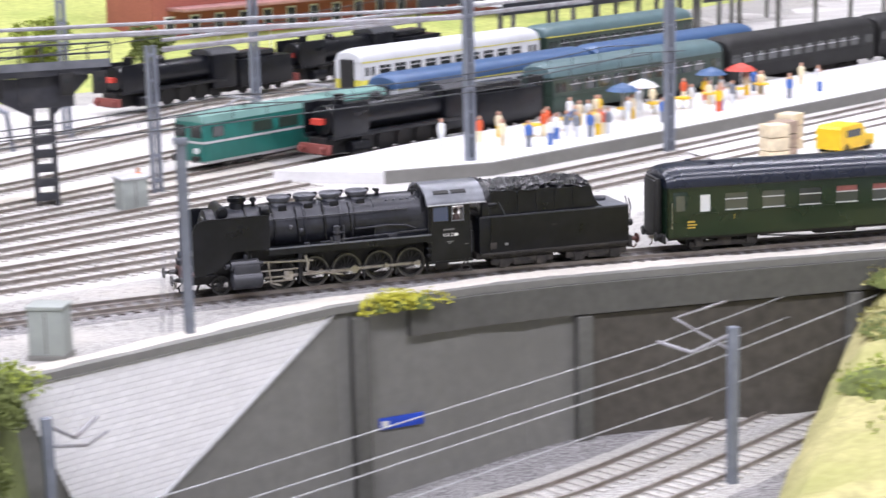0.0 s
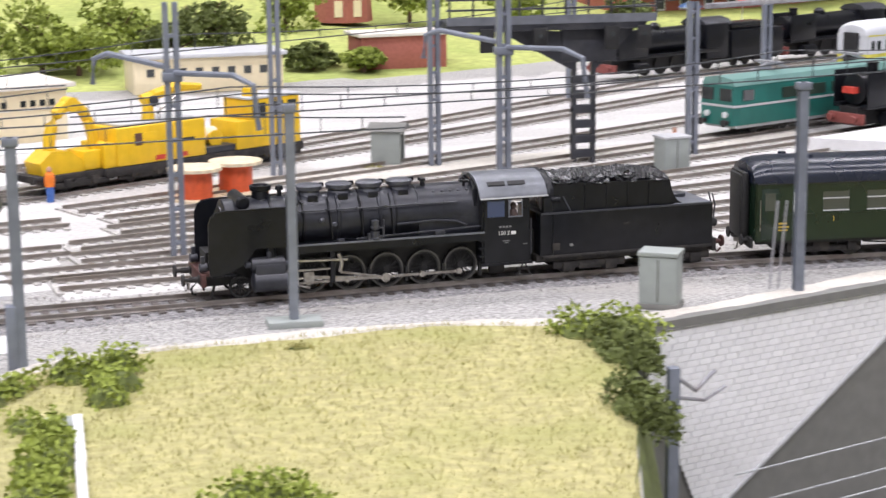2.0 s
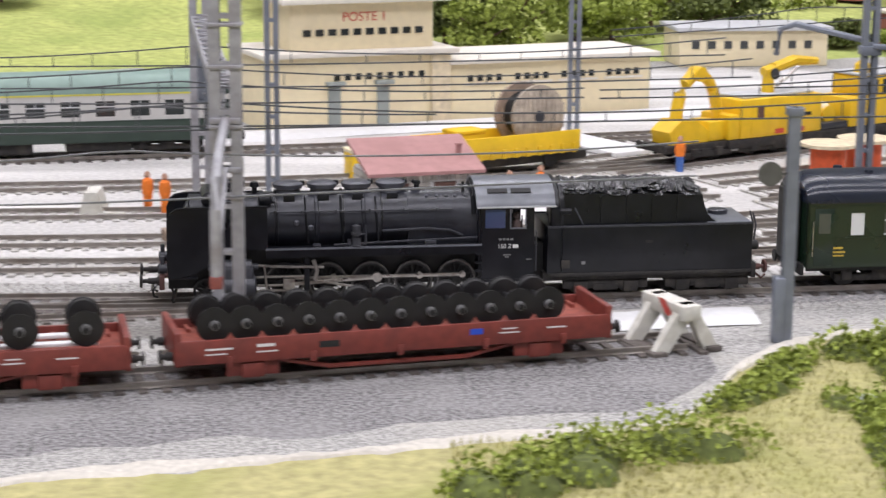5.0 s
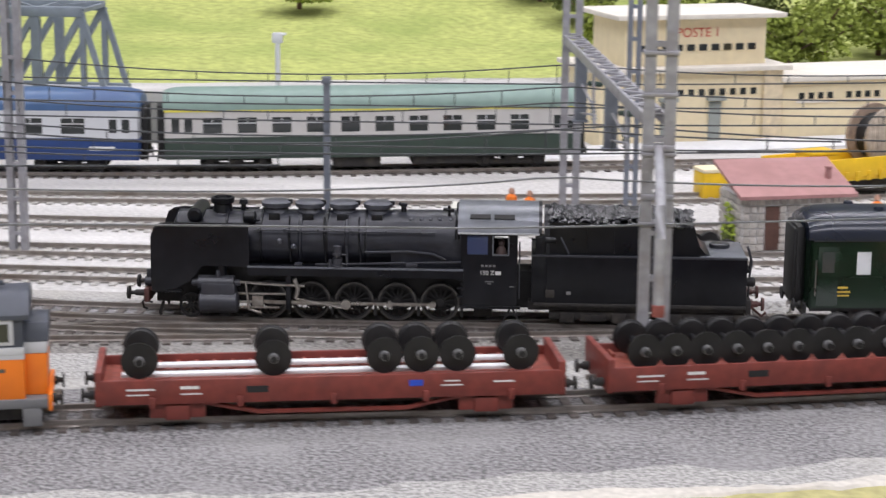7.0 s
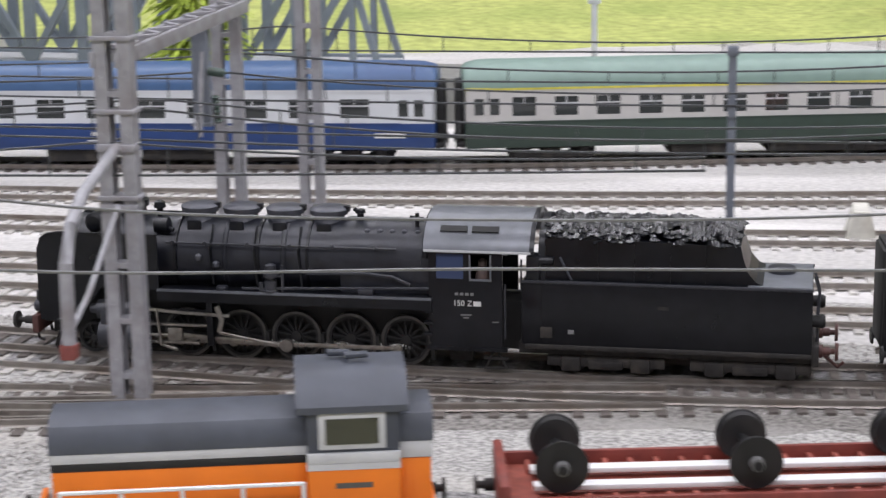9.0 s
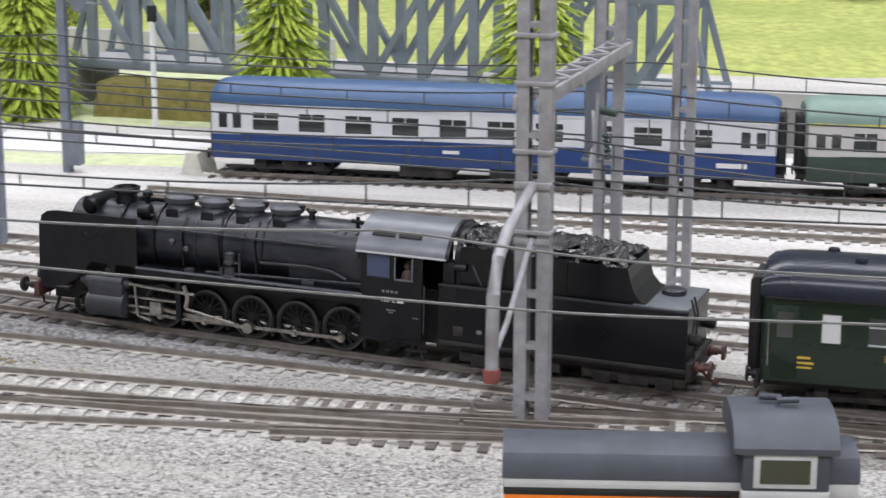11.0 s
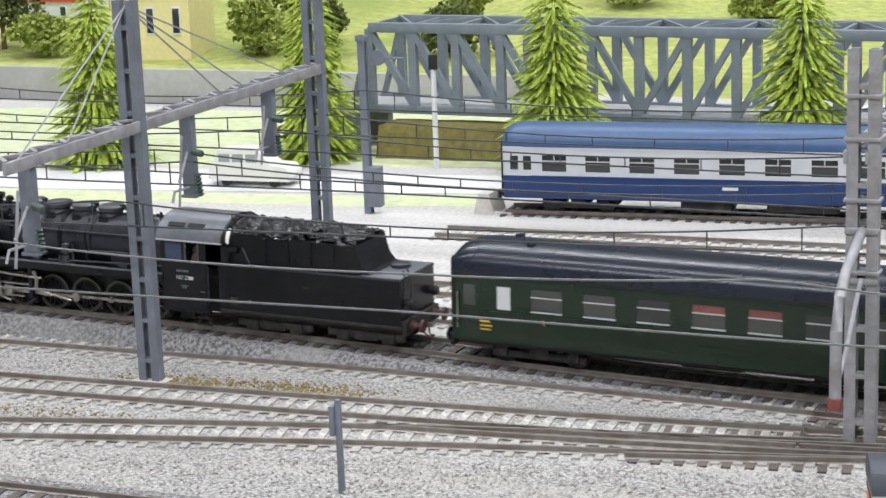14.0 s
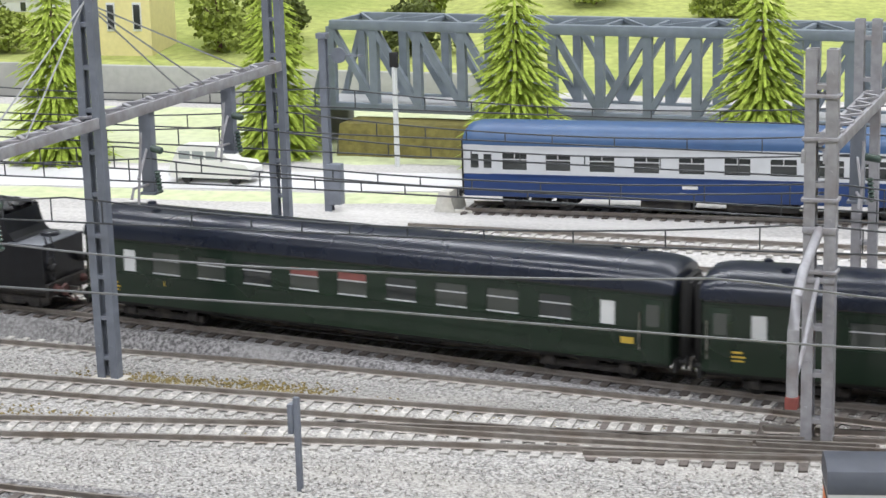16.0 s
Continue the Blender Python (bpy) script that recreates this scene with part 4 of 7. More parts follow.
    for bx in (181, 222):
        for y in (-1, 1):
            part("bogie_frame", S().box(bx - 17, bx + 17, min(y * 10.6, y * 12.4), max(y * 10.6, y * 12.4), 5.6, 9.0, 0.5).box(bx - 12.8, bx - 7.2, min(y * 12, y * 13.4), max(y * 12, y * 13.4), 4.4, 8.6, 0.5).box(bx + 7.2, bx + 12.8, min(y * 12, y * 13.4), max(y * 12, y * 13.4), 4.4, 8.6, 0.5).box(bx - 5, bx + 5, min(y * 12, y * 13), max(y * 12, y * 13), 5, 7.6, 0.5), UNDER, e)
    # wheels
    pony, small = wheel_solid(4.7, 10).mesh("pony_wheel", WHEEL_BLACK, True), wheel_solid(5.2, 2).lathe((0, -0.4, 0), "y", [(0, 4.8), (0.8, 4.8)], 24).mesh("tender_wheel", WHEEL_BLACK, True)
    big = wheel_solid(wr, 14).mesh("driving_wheel", WHEEL_BLACK, True)
    n = 32
    v = [(math.cos(2 * math.pi * k / n) * q, y, math.sin(2 * math.pi * k / n) * q) for q in (wr - 0.75, wr + 0.05) for y in (-0.9, 0.9) for k in range(n)]
    f = []
    for k in range(n):
        j = (k + 1) % n
        f += [(k, j, n + j, n + k), (2 * n + k, 3 * n + k, 3 * n + j, 2 * n + j), (k, 2 * n + k, 2 * n + j, j), (n + k, n + j, 3 * n + j, 3 * n + k)]
    rim_me = S().add(v, f).mesh("tyre", WHEEL_RIM, True)
    spoke_me = {}
    for y in (-8.7, 8.7):
        for x, me, r in [(25, pony, 4.7)] + [(q, big, wr) for q in axles] + [(q, small, 5.2) for q in (171, 191, 212, 232)]:
            w = new(me.name, me)
            w.parent = e
            w.location = (x * MM, y * MM, (r + 3.1) * MM)
            DRIVERS.append((w, x, y, r))
            if me is not small:
                if me.name not in spoke_me:
                    spoke_me[me.name] = S().box(r * 0.15, r * 0.84, -0.4, 0.4, -0.28, 0.28).mesh("spoke", WHEEL_BLACK, False)
                part("hub", S().lathe((0, -0.95, 0), "y", [(0, r * 0.2), (1.9, r * 0.2)], 14), WHEEL_BLACK, w)
                for k in range(14 if me is big else 10):
                    sp = part("spoke", spoke_me[me.name], None, w)
                    sp.matrix_basis = pose(0, 0, 0, 0, 360.0 * k / (14 if me is big else 10), 0)
            if me is big:
                tyre = new("tyre", rim_me)
                tyre.parent = w
                part("crank_pin", S().lathe((2.9, -1.0 if y < 0 else 1.0, 0), "y", [((-3.4 if y < 0 else 0), 0.8), ((0 if y < 0 else 3.4), 0.8)], 10), STEEL, w)
    for y in (-1, 1):
        yy = y * 11.6
        rod = S().box(axles[0], axles[-1], yy - 0.4, yy + 0.4, -0.6, 0.6, 0.15)
        for x in axles:
            rod.lathe((x, yy - 0.6, 0), "y", [(0, 1.3), (1.2, 1.3)], 14)
        RODS.append((part("coupling_rod", rod, STEEL, e, "bright worn steel coupling rod"), "side"))
        yy = y * 13.0
        rod = S().box(0, 34, yy - 0.4, yy + 0.4, -0.7, 0.7, 0.15).lathe((34, yy - 0.7, 0), "y", [(0, 1.9), (1.4, 1.9)], 16).lathe((0, yy - 0.6, 0), "y", [(0, 1.3), (1.2, 1.3)], 12)
        RODS.append((part("connecting_rod", rod, STEEL, e, "bright worn steel connecting rod"), "main"))
        RODS.append((part("crosshead", S().box(-2.2, 2.2, min(y * 13.0, y * 14.9), max(y * 13.0, y * 14.9), -1.6, 2.6, 0.3).tube([(-12, y * 14.0, 0), (0, y * 14.0, 0)], 0.5, 8), STEEL, e), "head"))
    return e


def txt(parent, words, x, y, z, size, mat, turn=90):
    cu = bpy.data.curves.new("lettering", "FONT")
    cu.body, cu.size, cu.align_x, cu.align_y, cu.extrude = words, size * MM, "CENTER", "CENTER", 0.05 * MM
    cu.materials.append(mat)
    ob = new("lettering", cu)
    ob.parent = parent
    ob.matrix_basis = pose(x * MM, y * MM, z * MM, 90, 0, 0)
    return ob


def bars(parent, mat, rows, y):
    for x0, x1, z0, z1 in rows:
        part("marking", S().box(x0, x1, y - 0.06, y + 0.06, z0, z1), mat, parent, smooth=False)


COACH_LEN = 259.0


def shell(half, sill, waist, eave, top, ends):
    """Outline of a coach body (y, z), from the sill over the roof."""
    roof = []
    for k in range(25):
        a = math.pi * k / 24
        roof.append((-(half + ends) * math.cos(a), eave + (top - eave) * math.sin(a) ** 0.75))
    return roof


def bogie(parent, cx, dark=UNDER, r=5.4, base=14.5):
    g = part("bogie", S().box(cx - 19, cx + 19, -11.8, -10.2, 5.5, 8.5, 0.5).box(cx - 19, cx + 19, 10.2, 11.8, 5.5, 8.5, 0.5).box(cx - 4, cx + 4, -12, 12, 6, 10, 0.4), dark, parent)
    for x in (cx - base, cx + base):
        for y in (-8.7, 8.7):
            part("wheel", S().lathe((x, y - 0.8, r + 3.1), "y", [(0, r), (1.6, r), (1.61, r * 0.8), (1.0, r * 0.6)], 20), WHEEL_BLACK, g)
        for y in (-12.2, 12.2):
            part("axle_box", S().box(x - 2.2, x + 2.2, y - 1, y + 1, 6, 10.5, 0.4), dark, g)


def passenger_coach(first):
    c = thing("passenger_coach", "dark green passenger coach with a glossy black roof", "railway coach", "coaches of the moving train")
    L = COACH_LEN
    half = 16.0
    sill, eave = 12.0, 38.5
    # window bands: (from, to, kind)
    wins = [(23.0, 28.6, "opal")] + [(36.8 + i * 20.8, 36.8 + i * 20.8 + 12.5, "big") for i in range(9)] + [(L - 32.0, L - 26.4, "opal")]
    body = S()
    for y in (-half, half):
        a, b = (y, y + 0.8) if y < 0 else (y - 0.8, y)
        body.box(5, L - 5, a, b, sill, 25.0)
        body.box(5, L - 5, a, b, 34.0, eave)
        x = 5
        for w in wins + [(L - 5, L - 5, "")]:
            body.box(x, w[0], a, b, 25.0, 34.0)
            x = w[1]
    body.box(5, 6, -half, half, sill, eave).box(L - 6, L - 5, -half, half, sill, eave).box(5, L - 5, -half + 0.8, half - 0.8, sill, sill + 1)
    b = part("body", body, COACH_GREEN, c, smooth=False)
    inner = S().box(8, L - 8, -3, 3, 14, 37)
    part("partition", inner, CREAM_ROOF, c)
    for i, (x0, x1, kind) in enumerate(wins):
        for y in (-half + 0.45, half - 0.45):
            blind = kind == "big" and i in (4, 5)
            part("window", S().box(x0, x1, y - 0.12, y + 0.12, 25.0, 34.0), OPAL if kind == "opal" else GLASS_LIGHT if i % 3 else GLASS, b)
            if kind == "big":
                yy = y - 0.3 if y < 0 else y + 0.3
                part("window_rail", S().box(x0, x1, yy - 0.1, yy + 0.1, 30.6, 31.1).box(x0, x1, yy - 0.15, yy + 0.15, 24.9, 25.5), PALE_GREY, b)
                if blind:
                    part("blind", S().box(x0 + 0.4, x1 - 0.4, y - 0.2, y + 0.2, 31.0, 34.0), CURTAIN, b)
    for y in (-1, 1):
        part("waist_rail", S().box(5, L - 5, min(y * half, y * (half + 0.4)), max(y * half, y * (half + 0.4)), 23.6, 24.2).box(5, L - 5, min(y * half, y * (half + 0.4)), max(y * half, y * (half + 0.4)), 36.6, 37.0), COACH_GREEN, b)
        for x in (8, L - 16):
            d = part("door", S().box(x, x + 8, min(y * half, y * (half + 0.25)), max(y * half, y * (half + 0.25)), 13, 36, 0.1), COACH_GREEN, c)
            part("door_window", S().box(x + 1.6, x + 6.4, min(y * (half + 0.2), y * (half + 0.4)), max(y * (half + 0.2), y * (half + 0.4)), 26, 34), GLASS_LIGHT, d)
            part("door_handle", S().tube([(x - 0.8, y * (half + 0.9), 17), (x - 0.8, y * (half + 0.9), 31)], 0.28, 6), STEEL, d)
        part("solebar", S().box(6, L - 6, min(y * 13, y * 14.5), max(y * 13, y * 14.5), 10.4, 12), BLACK, c)
    # roof with domed ends
    rings = []
    for x, k in ((4.4, 0.72), (6, 0.86), (10, 0.955), (16, 1.0), (L - 16, 1.0), (L - 10, 0.955), (L - 6, 0.86), (L - 4.4, 0.72)):
        ring = [(x, y * (0.985 if k < 0.9 else 1), eave + (z - eave) * k) for y, z in shell(half, sill, 0, eave, 49.0, 0.5)]
        rings.append(ring + [(x, half * 0.97, eave - 0.4), (x, -half * 0.97, eave - 0.4)])
    r = part("roof", S().loft(rings), COACH_ROOF, c, "glossy black domed roof")
    for x in (24, 33, 226, 236):
        part("roof_vent", S().lathe((x, -5.5 if int(x) % 2 else 5.5, 47.4), "z", [(0, 1.5), (1.0, 1.3), (1.2, 2.0), (2.1, 1.7), (2.3, 0.5)], 12), COACH_ROOF, r)
    part("gutter", S().box(6, L - 6, -half - 0.5, -half - 0.1, 38.0, 38.5).box(6, L - 6, half + 0.1, half + 0.5, 38.0, 38.5), BLACK, r)
    for x0, x1 in ((0.2, 5.0), (L - 5.0, L - 0.2)):
        part("gangway_bellows", S().box(x0, x1, -8, 8, 13, 41.5, 1.0).box(x0 + 1, x1 - 1, -9, 9, 12, 42.5, 0.6), BLACK, c)
    for x, o in ((4.6, -4.4), (L - 4.6, 4.4)):
        buffers(c, x, o, BLACK)
        coupling(c, x, o)
        part("end_beam", S().box(min(x, x + o * 0.3), max(x, x + o * 0.3), -15, 15, 9, 13.4), BLACK, c)
    bogie(c, 38)
    bogie(c, L - 38)
    part("battery_box", S().box(92, 116, -6, 9, 7.0, 11, 0.6), BLACK, c)
    part("battery_box", S().box(142, 160, -9, 6, 7.2, 11, 0.6), BLACK, c)
    part("truss_rod", S().tube([(58, -11, 9.5), (90, -11, 7.2), (164, -11, 7.2), (196, -11, 9.5)], 0.4, 6), BLACK, c)
    bars(c, GOLD, [(14.5, 20, 19.6, 20.4), (14.0, 21, 18.0, 18.7), (15, 20.5, 16.6, 17.2), (L - 24, L - 19, 18.6, 21.0)], -16.12)
    txt(c, "1", 42, -16.15, 21.3, 3.4, GOLD)
    return c


LOCO = engine()
COACHES = [passenger_coach(True)]
COACHES += [copy_thing(COACHES[0], pose(0, 0, 0)) for _ in range(1)]
# place of the front buffers on the main line, millimetres of x
FRONT = [(0, 787), (0.5, 716.6), (1, 646.5), (1.5, 582.8), (2, 520), (2.5, 463), (3, 406.3), (3.5, 353.2), (4, 302.5), (4.5, 258.2), (4.7, 241), (5.8, 149), (7, 55.2), (8, -17), (9, -90.5), (10, -163.2), (11.4, -268), (12.5, -349), (13, -387), (14, -462.5), (15, -536.5), (16, -609.5)]


def on_main(x, along):
    """x of the point that lies 'along' mm behind x on the main line."""
    left = along
    while left > 0:
        d = min(2.0, left)
        s = MAIN(x + 1) - MAIN(x)
        x += d / math.sqrt(1 + s * s)
        left -= d
    return x


def seat(x_front, a, b):
    """Pose of a vehicle whose pivots lie a and b behind its own front, with its front at x_front."""
    xa, xb = on_main(x_front, a), on_main(x_front, b)
    p, q = Vector((xa, MAIN(xa))), Vector((xb, MAIN(xb)))
    d = (q - p).normalized()
    o = p - d * a
    za, zb = RAMP(xa), RAMP(xb)
    tip = (zb - za) / (b - a)
    return pose(o.x * MM, o.y * MM, (za - tip * a) * MM, 0, -math.degrees(math.atan(tip)), math.degrees(math.atan2(d.y, d.x)))


def motions():
    walk(LOCO, [(t, seat(f, 50, 205)) for t, f in FRONT])
    gap = 256.5
    for i, c in enumerate(COACHES):
        walk(c, [(t, seat(on_main(f, gap + i * (COACH_LEN + 1.5)), 38, COACH_LEN - 38)) for t, f in FRONT])
    fine = spline(FRONT)
    ticks = [k / 30 for k in range(0, 481, 2)]
    for w, x, y, r in DRIVERS:
        start = 0.0 if y < 0 else 90.0
        rows = []
        for t in ticks:
            turn = (fine(0) - fine(t)) / r
            rows.append((t, pose(x * MM, y * MM, (r + 3.1) * MM, 0, -math.degrees(turn) + start, 0)))
        walk(w, rows)
    for k, (rod, what) in enumerate(RODS):
        start = 0.0 if k < 3 else 90.0
        rows = []
        for t in ticks:
            a = math.radians(start) - (fine(0) - fine(t)) / 7.5
            px, pz = 2.9 * math.cos(a), -2.9 * math.sin(a)
            if what == "side":
                rows.append((t, pose(px * MM, 0, (10.6 + pz) * MM)))
            else:
                hx = 88.6 + px - math.sqrt(34.0**2 - pz * pz)
                if what == "head":
                    rows.append((t, pose(hx * MM, 0, 10.6 * MM)))
                else:
                    rows.append((t, pose(hx * MM, 0, 10.6 * MM, 0, -math.degrees(math.atan2(pz, 88.6 + px - hx)), 0)))
        walk(rod, rows)

# ---- retaining wall and sunken line ----


def low_z(x):
    return -82 - max(0, min(260, 990 - x)) * 0.15


def wall_face():
    s = S()
    xs = [688, 745, 800, 857] + [900 + 60 * i for i in range(20)]
    rings = [[(x, edge(x) - 0.5, -150), (x, edge(x) - 0.5, -1.5), (x, edge(x) + 5, -1.5), (x, edge(x) + 5, -150)] for x in xs]
    return s.loft(rings)


# wall colour darkened to carry the shade below the deck
WALL_SHADE = material("dark_brown_stained_wall", (0.085, 0.078, 0.066), 0.85, vary=0.2, size=6, stain=(0.12, 0.115, 0.10), stain_size=50)
wall = piece("wall_retaining", wall_face(), CONCRETE, "smooth grey retaining wall under the main line", "wall", kind="structure", smooth=False)
cope = S().loft([[(x, edge(x) - 3.2, -3.2), (x, edge(x) - 3.2, 0.4), (x, edge(x) + 4, 0.4), (x, edge(x) + 4, -3.2)] for x in [690, 745, 800, 857] + [900 + 40 * i for i in range(28)]])
part("coping", cope, CONCRETE, wall, smooth=False)
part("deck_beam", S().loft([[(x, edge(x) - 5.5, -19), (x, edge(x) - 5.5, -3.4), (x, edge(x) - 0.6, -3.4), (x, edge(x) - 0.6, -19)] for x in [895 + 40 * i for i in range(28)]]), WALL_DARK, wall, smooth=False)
# added thin panel, its dark colour paints the overhang's shade on the wall
part("recess_panel", S().loft([[(x, edge(x) - 2.0, -150), (x, edge(x) - 2.0, -20.5), (x, edge(x) - 0.6, -20.5), (x, edge(x) - 0.6, -150)] for x in [994 + 37 * i for i in range(22)]]), WALL_SHADE, wall, "dark brown-grey panel standing in for the shade under the deck beam", smooth=False)
for px in (868, 990, 1140, 1290):
    part("wall_post", S().box(px - 4, px + 4, edge(px) - 7, edge(px) - 0.6, -150, -6 if px < 900 else -20, 0.4), WALL_DARK, wall)
# pale brick wing, course by course, cut on the slant
u = Vector((166, 63)).normalized()
span = Vector((166, 63)).length
brick_me = {}
wing = part("brick_wing", S().add([(691 + u.x * a + 0.35 * u.y, 472 + u.y * a - 1.1, z) for a, z in ((2, -3.5), (span - 3, -3.5), (48, -84), (38, -84))], [(0, 1, 2, 3)]), MORTAR, wall, "pale grey brick wing of the wall, cut on the slant", smooth=False)
row, made = 0, 0
z = -4.6
while z > -80:
    f = (z + 3.5) / -80
    a0, a1 = 2 + f * 36, (span - 3) + f * (50 - span)
    a = a0 + (0 if row % 2 else -3.5)
    while a < a1 and made < 640:
        b0, b1 = max(a, a0), min(a + 6.6, a1)
        if b1 - b0 > 0.8:
            key = round(b1 - b0, 1)
            if key not in brick_me:
                brick_me[key] = S().box(0, key, -0.4, 0, -2.45, 0).mesh("brick", BRICK_PALE, False)
            o = new("brick", brick_me[key])
            o.parent = wing
            o.matrix_basis = pose((691 + u.x * b0 + 0.3) * MM, (472 + u.y * b0 - 1.0) * MM, z * MM, 0, 0, math.degrees(math.atan2(u.y, u.x)))
            made += 1
        a += 7.0
    row += 1
    z -= 2.75 if row < 200 else 9
part("wing_edge", S().tube([(691 + u.x * (span - 2), 472 + u.y * (span - 2) - 1.8, -3.4), (691 + u.x * 49, 472 + u.y * 49 - 1.8, -84)], 0.9, 4), PALE_GREY, wing)
plate = thing("name_plate", "small blue plate with white marks on the retaining wall", "sign", x=890, y=edge(890) - 1.6, z=-62, turn=4)
part("plate", S().box(-12, 12, -0.5, 0.5, -3, 3, 0.2), SIGN_BLUE, plate)
part("mark", S().box(-11, -7, -0.7, -0.5, -1.4, 1.4), WHITE_INK, plate)


def slope():
    v, f = [], []
    rows = steps(-160, 478, 12)
    for y in rows:
        for k in range(9):
            w = k / 8
            bulge = 6 * noise.noise(Vector((y / 30, w * 3, 2)))
            x = max(598, min(686, 598 + (y - 150) * 0.29)) + 22 * w + bulge * 0.5 - max(0, y - 430) * 0.35 * w
            v.append((x, y, 1.0 - 130 * w**1.5 + bulge * w * (1 - w)))
    n = 9
    for i in range(len(rows) - 1):
        f += [(i * n + j, (i + 1) * n + j, (i + 1) * n + j + 1, i * n + j + 1) for j in range(n - 1)]
    return S().add(v, f)


piece("embankment", slope(), HEDGE_DARK, "overgrown dark green bank beside the wall", "embankment", kind="structure")


def near_bank():
    v, f = [], []
    n = 9
    rows = steps(150, 640, 14)
    for y in rows:
        base = 938 + (y - 300) * 0.86
        for k in range(n):
            w = k / (n - 1)
            x = base + w * 160
            v.append((x, y, -84 + (62 * min(1, w * 6)) + 22 * w + 5 * noise.noise(Vector((x / 25, y / 25, 1)))))
    for i in range(len(rows) - 1):
        f += [(i * n + j, (i + 1) * n + j, (i + 1) * n + j + 1, i * n + j + 1) for j in range(n - 1)]
    return S().add(v, f)


# ---- foliage ----


def leaf_mass(s, centre, radii, count, rnd, size=2.2):
    for _ in range(count):
        a, b = rnd.uniform(0, 2 * math.pi), rnd.uniform(-0.25, 1.0)
        q = math.sqrt(max(0, 1 - b * b)) if b > 0 else 1
        k = rnd.uniform(0.72, 1.06)
        p = Vector((centre[0] + math.cos(a) * q * radii[0] * k, centre[1] + math.sin(a) * q * radii[1] * k, centre[2] + b * radii[2] * k))
        d1 = Vector((rnd.uniform(-1, 1), rnd.uniform(-1, 1), rnd.uniform(-0.4, 0.9))).normalized() * size * rnd.uniform(0.5, 1.1)
        d2 = d1.cross(Vector((rnd.uniform(-1, 1), rnd.uniform(-1, 1), rnd.uniform(-1, 1)))).normalized() * size * 0.45
        s.add([p - d1 * 0.5, p + d2, p + d1 * 0.6, p - d2], [(0, 1, 2, 3)])
    return s


def bush(x, y, rx, ry, h, seed, label, turn=0, mat=None, z=0.0, count=900, size=2.2, lumps=6):
    rnd = random.Random(seed)
    b = thing("bush", label, "bush", "bushes by the line", x, y, z, turn)
    core, leaves = S(), S()
    for _ in range(lumps):
        cx, cy, k = rnd.uniform(-0.6, 0.6) * rx, rnd.uniform(-0.6, 0.6) * ry, rnd.uniform(0.45, 0.7)
        core.lathe((cx, cy, -1), "z", [(0, min(rx, ry) * k), (h * 0.5 * k, min(rx, ry) * k * 0.85), (h * 0.9 * k, min(rx, ry) * k * 0.4)], 9)
        leaf_mass(leaves, (cx, cy, 0), (rx * k, ry * k, h * rnd.uniform(0.7, 1.05)), count // lumps, rnd, size)
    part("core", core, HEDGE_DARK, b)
    tagged(part("leaves", leaves, mat or HEDGE, b, smooth=False), kind="stuff")
    return b


bush(386, 331, 40, 17, 15, 1, "rounded mid-green bush on the dry grass", 26, count=1600)
bush(345, 306, 20, 14, 13, 2, "rounded mid-green bush on the dry grass", 20, count=800)
bush(428, 392, 26, 9, 9, 3, "low green hedge along the grass", 48, count=900)
bush(452, 425, 24, 9, 9, 13, "low green hedge along the grass", 50, count=900)
bush(480, 447, 20, 11, 14, 4, "rounded green hedge end beside the sandy verge", 10, count=900)
bush(489, 418, 10, 16, 12, 14, "rounded green hedge end beside the sandy verge", 10, count=700)
bush(458, 318, 13, 42, 13, 5, "long trimmed green hedge beside a white kerb", -6, count=1700)
bush(462, 370, 12, 20, 11, 15, "long trimmed green hedge beside a white kerb", -6, count=900)
bush(520, 284, 26, 13, 14, 6, "rounded mid-green bush on the dry grass", 0, count=1100)
bush(676, 462, 24, 14, 13, 7, "dark green scrub at the top of the wall", -28, count=1100)
bush(676, 425, 11, 30, 14, 8, "dark green scrub on the bank edge", 4, mat=HEDGE_DARK, count=1400)
bush(660, 352, 11, 40, 14, 9, "dark green scrub on the bank edge", 4, mat=HEDGE_DARK, count=1400)
bush(886, 531, 24, 8, 9, 10, "bright yellow-green scrub on top of the wall", 6, mat=SCRUB, z=-3, count=900)
bush(560, 470, 7, 4, 3, 17, "small dry tuft on the lawn", 0, mat=GRASS_TUFT, count=140, size=1.4)
for i, (bx, by, bz) in enumerate(((1050, 330, -14), (1110, 420, -16), (1010, 262, -18), (1180, 500, -14), (1110, 290, -2), (1180, 410, -3))):
    bush(bx, by, 34, 30, 14, 30 + i, "dry yellow-green scrub on the bank of the sunken line", i * 40, mat=GRASS_TUFT if i % 2 else HEDGE, z=bz, count=900, size=2.6)
piece("near_bank", near_bank(), GRASS, "dry grassy bank beside the sunken line", "embankment", kind="structure")
kerb = thing("garden_kerb", "white stone kerb of a small plot beside the hedge", "kerb", x=474, y=335)
part("kerb_stone", S().box(-1.6, 1.6, -58, 0, 0, 4, 0.3), ROAD_WHITE, kerb)
part("kerb_stone", S().box(-1.2, 2.0, 0.3, 52, 0, 4, 0.3), ROAD_WHITE, kerb)
part("plot_slab", S().box(-10, 2, 36, 56, 0.4, 2.4, 0.3), CABINET, kerb)

# lower line
LOW = spline([(700, 395), (850, 440), (950, 466), (1100, 540), (1300, 640)])
LOW2 = spline([(700, 345), (850, 392), (950, 425), (1100, 495), (1300, 600)])
for p in (LOW, LOW2):
    track(p, 720, 1290, "lower line in grey ballast below the wall", single=False, z=-84.5)

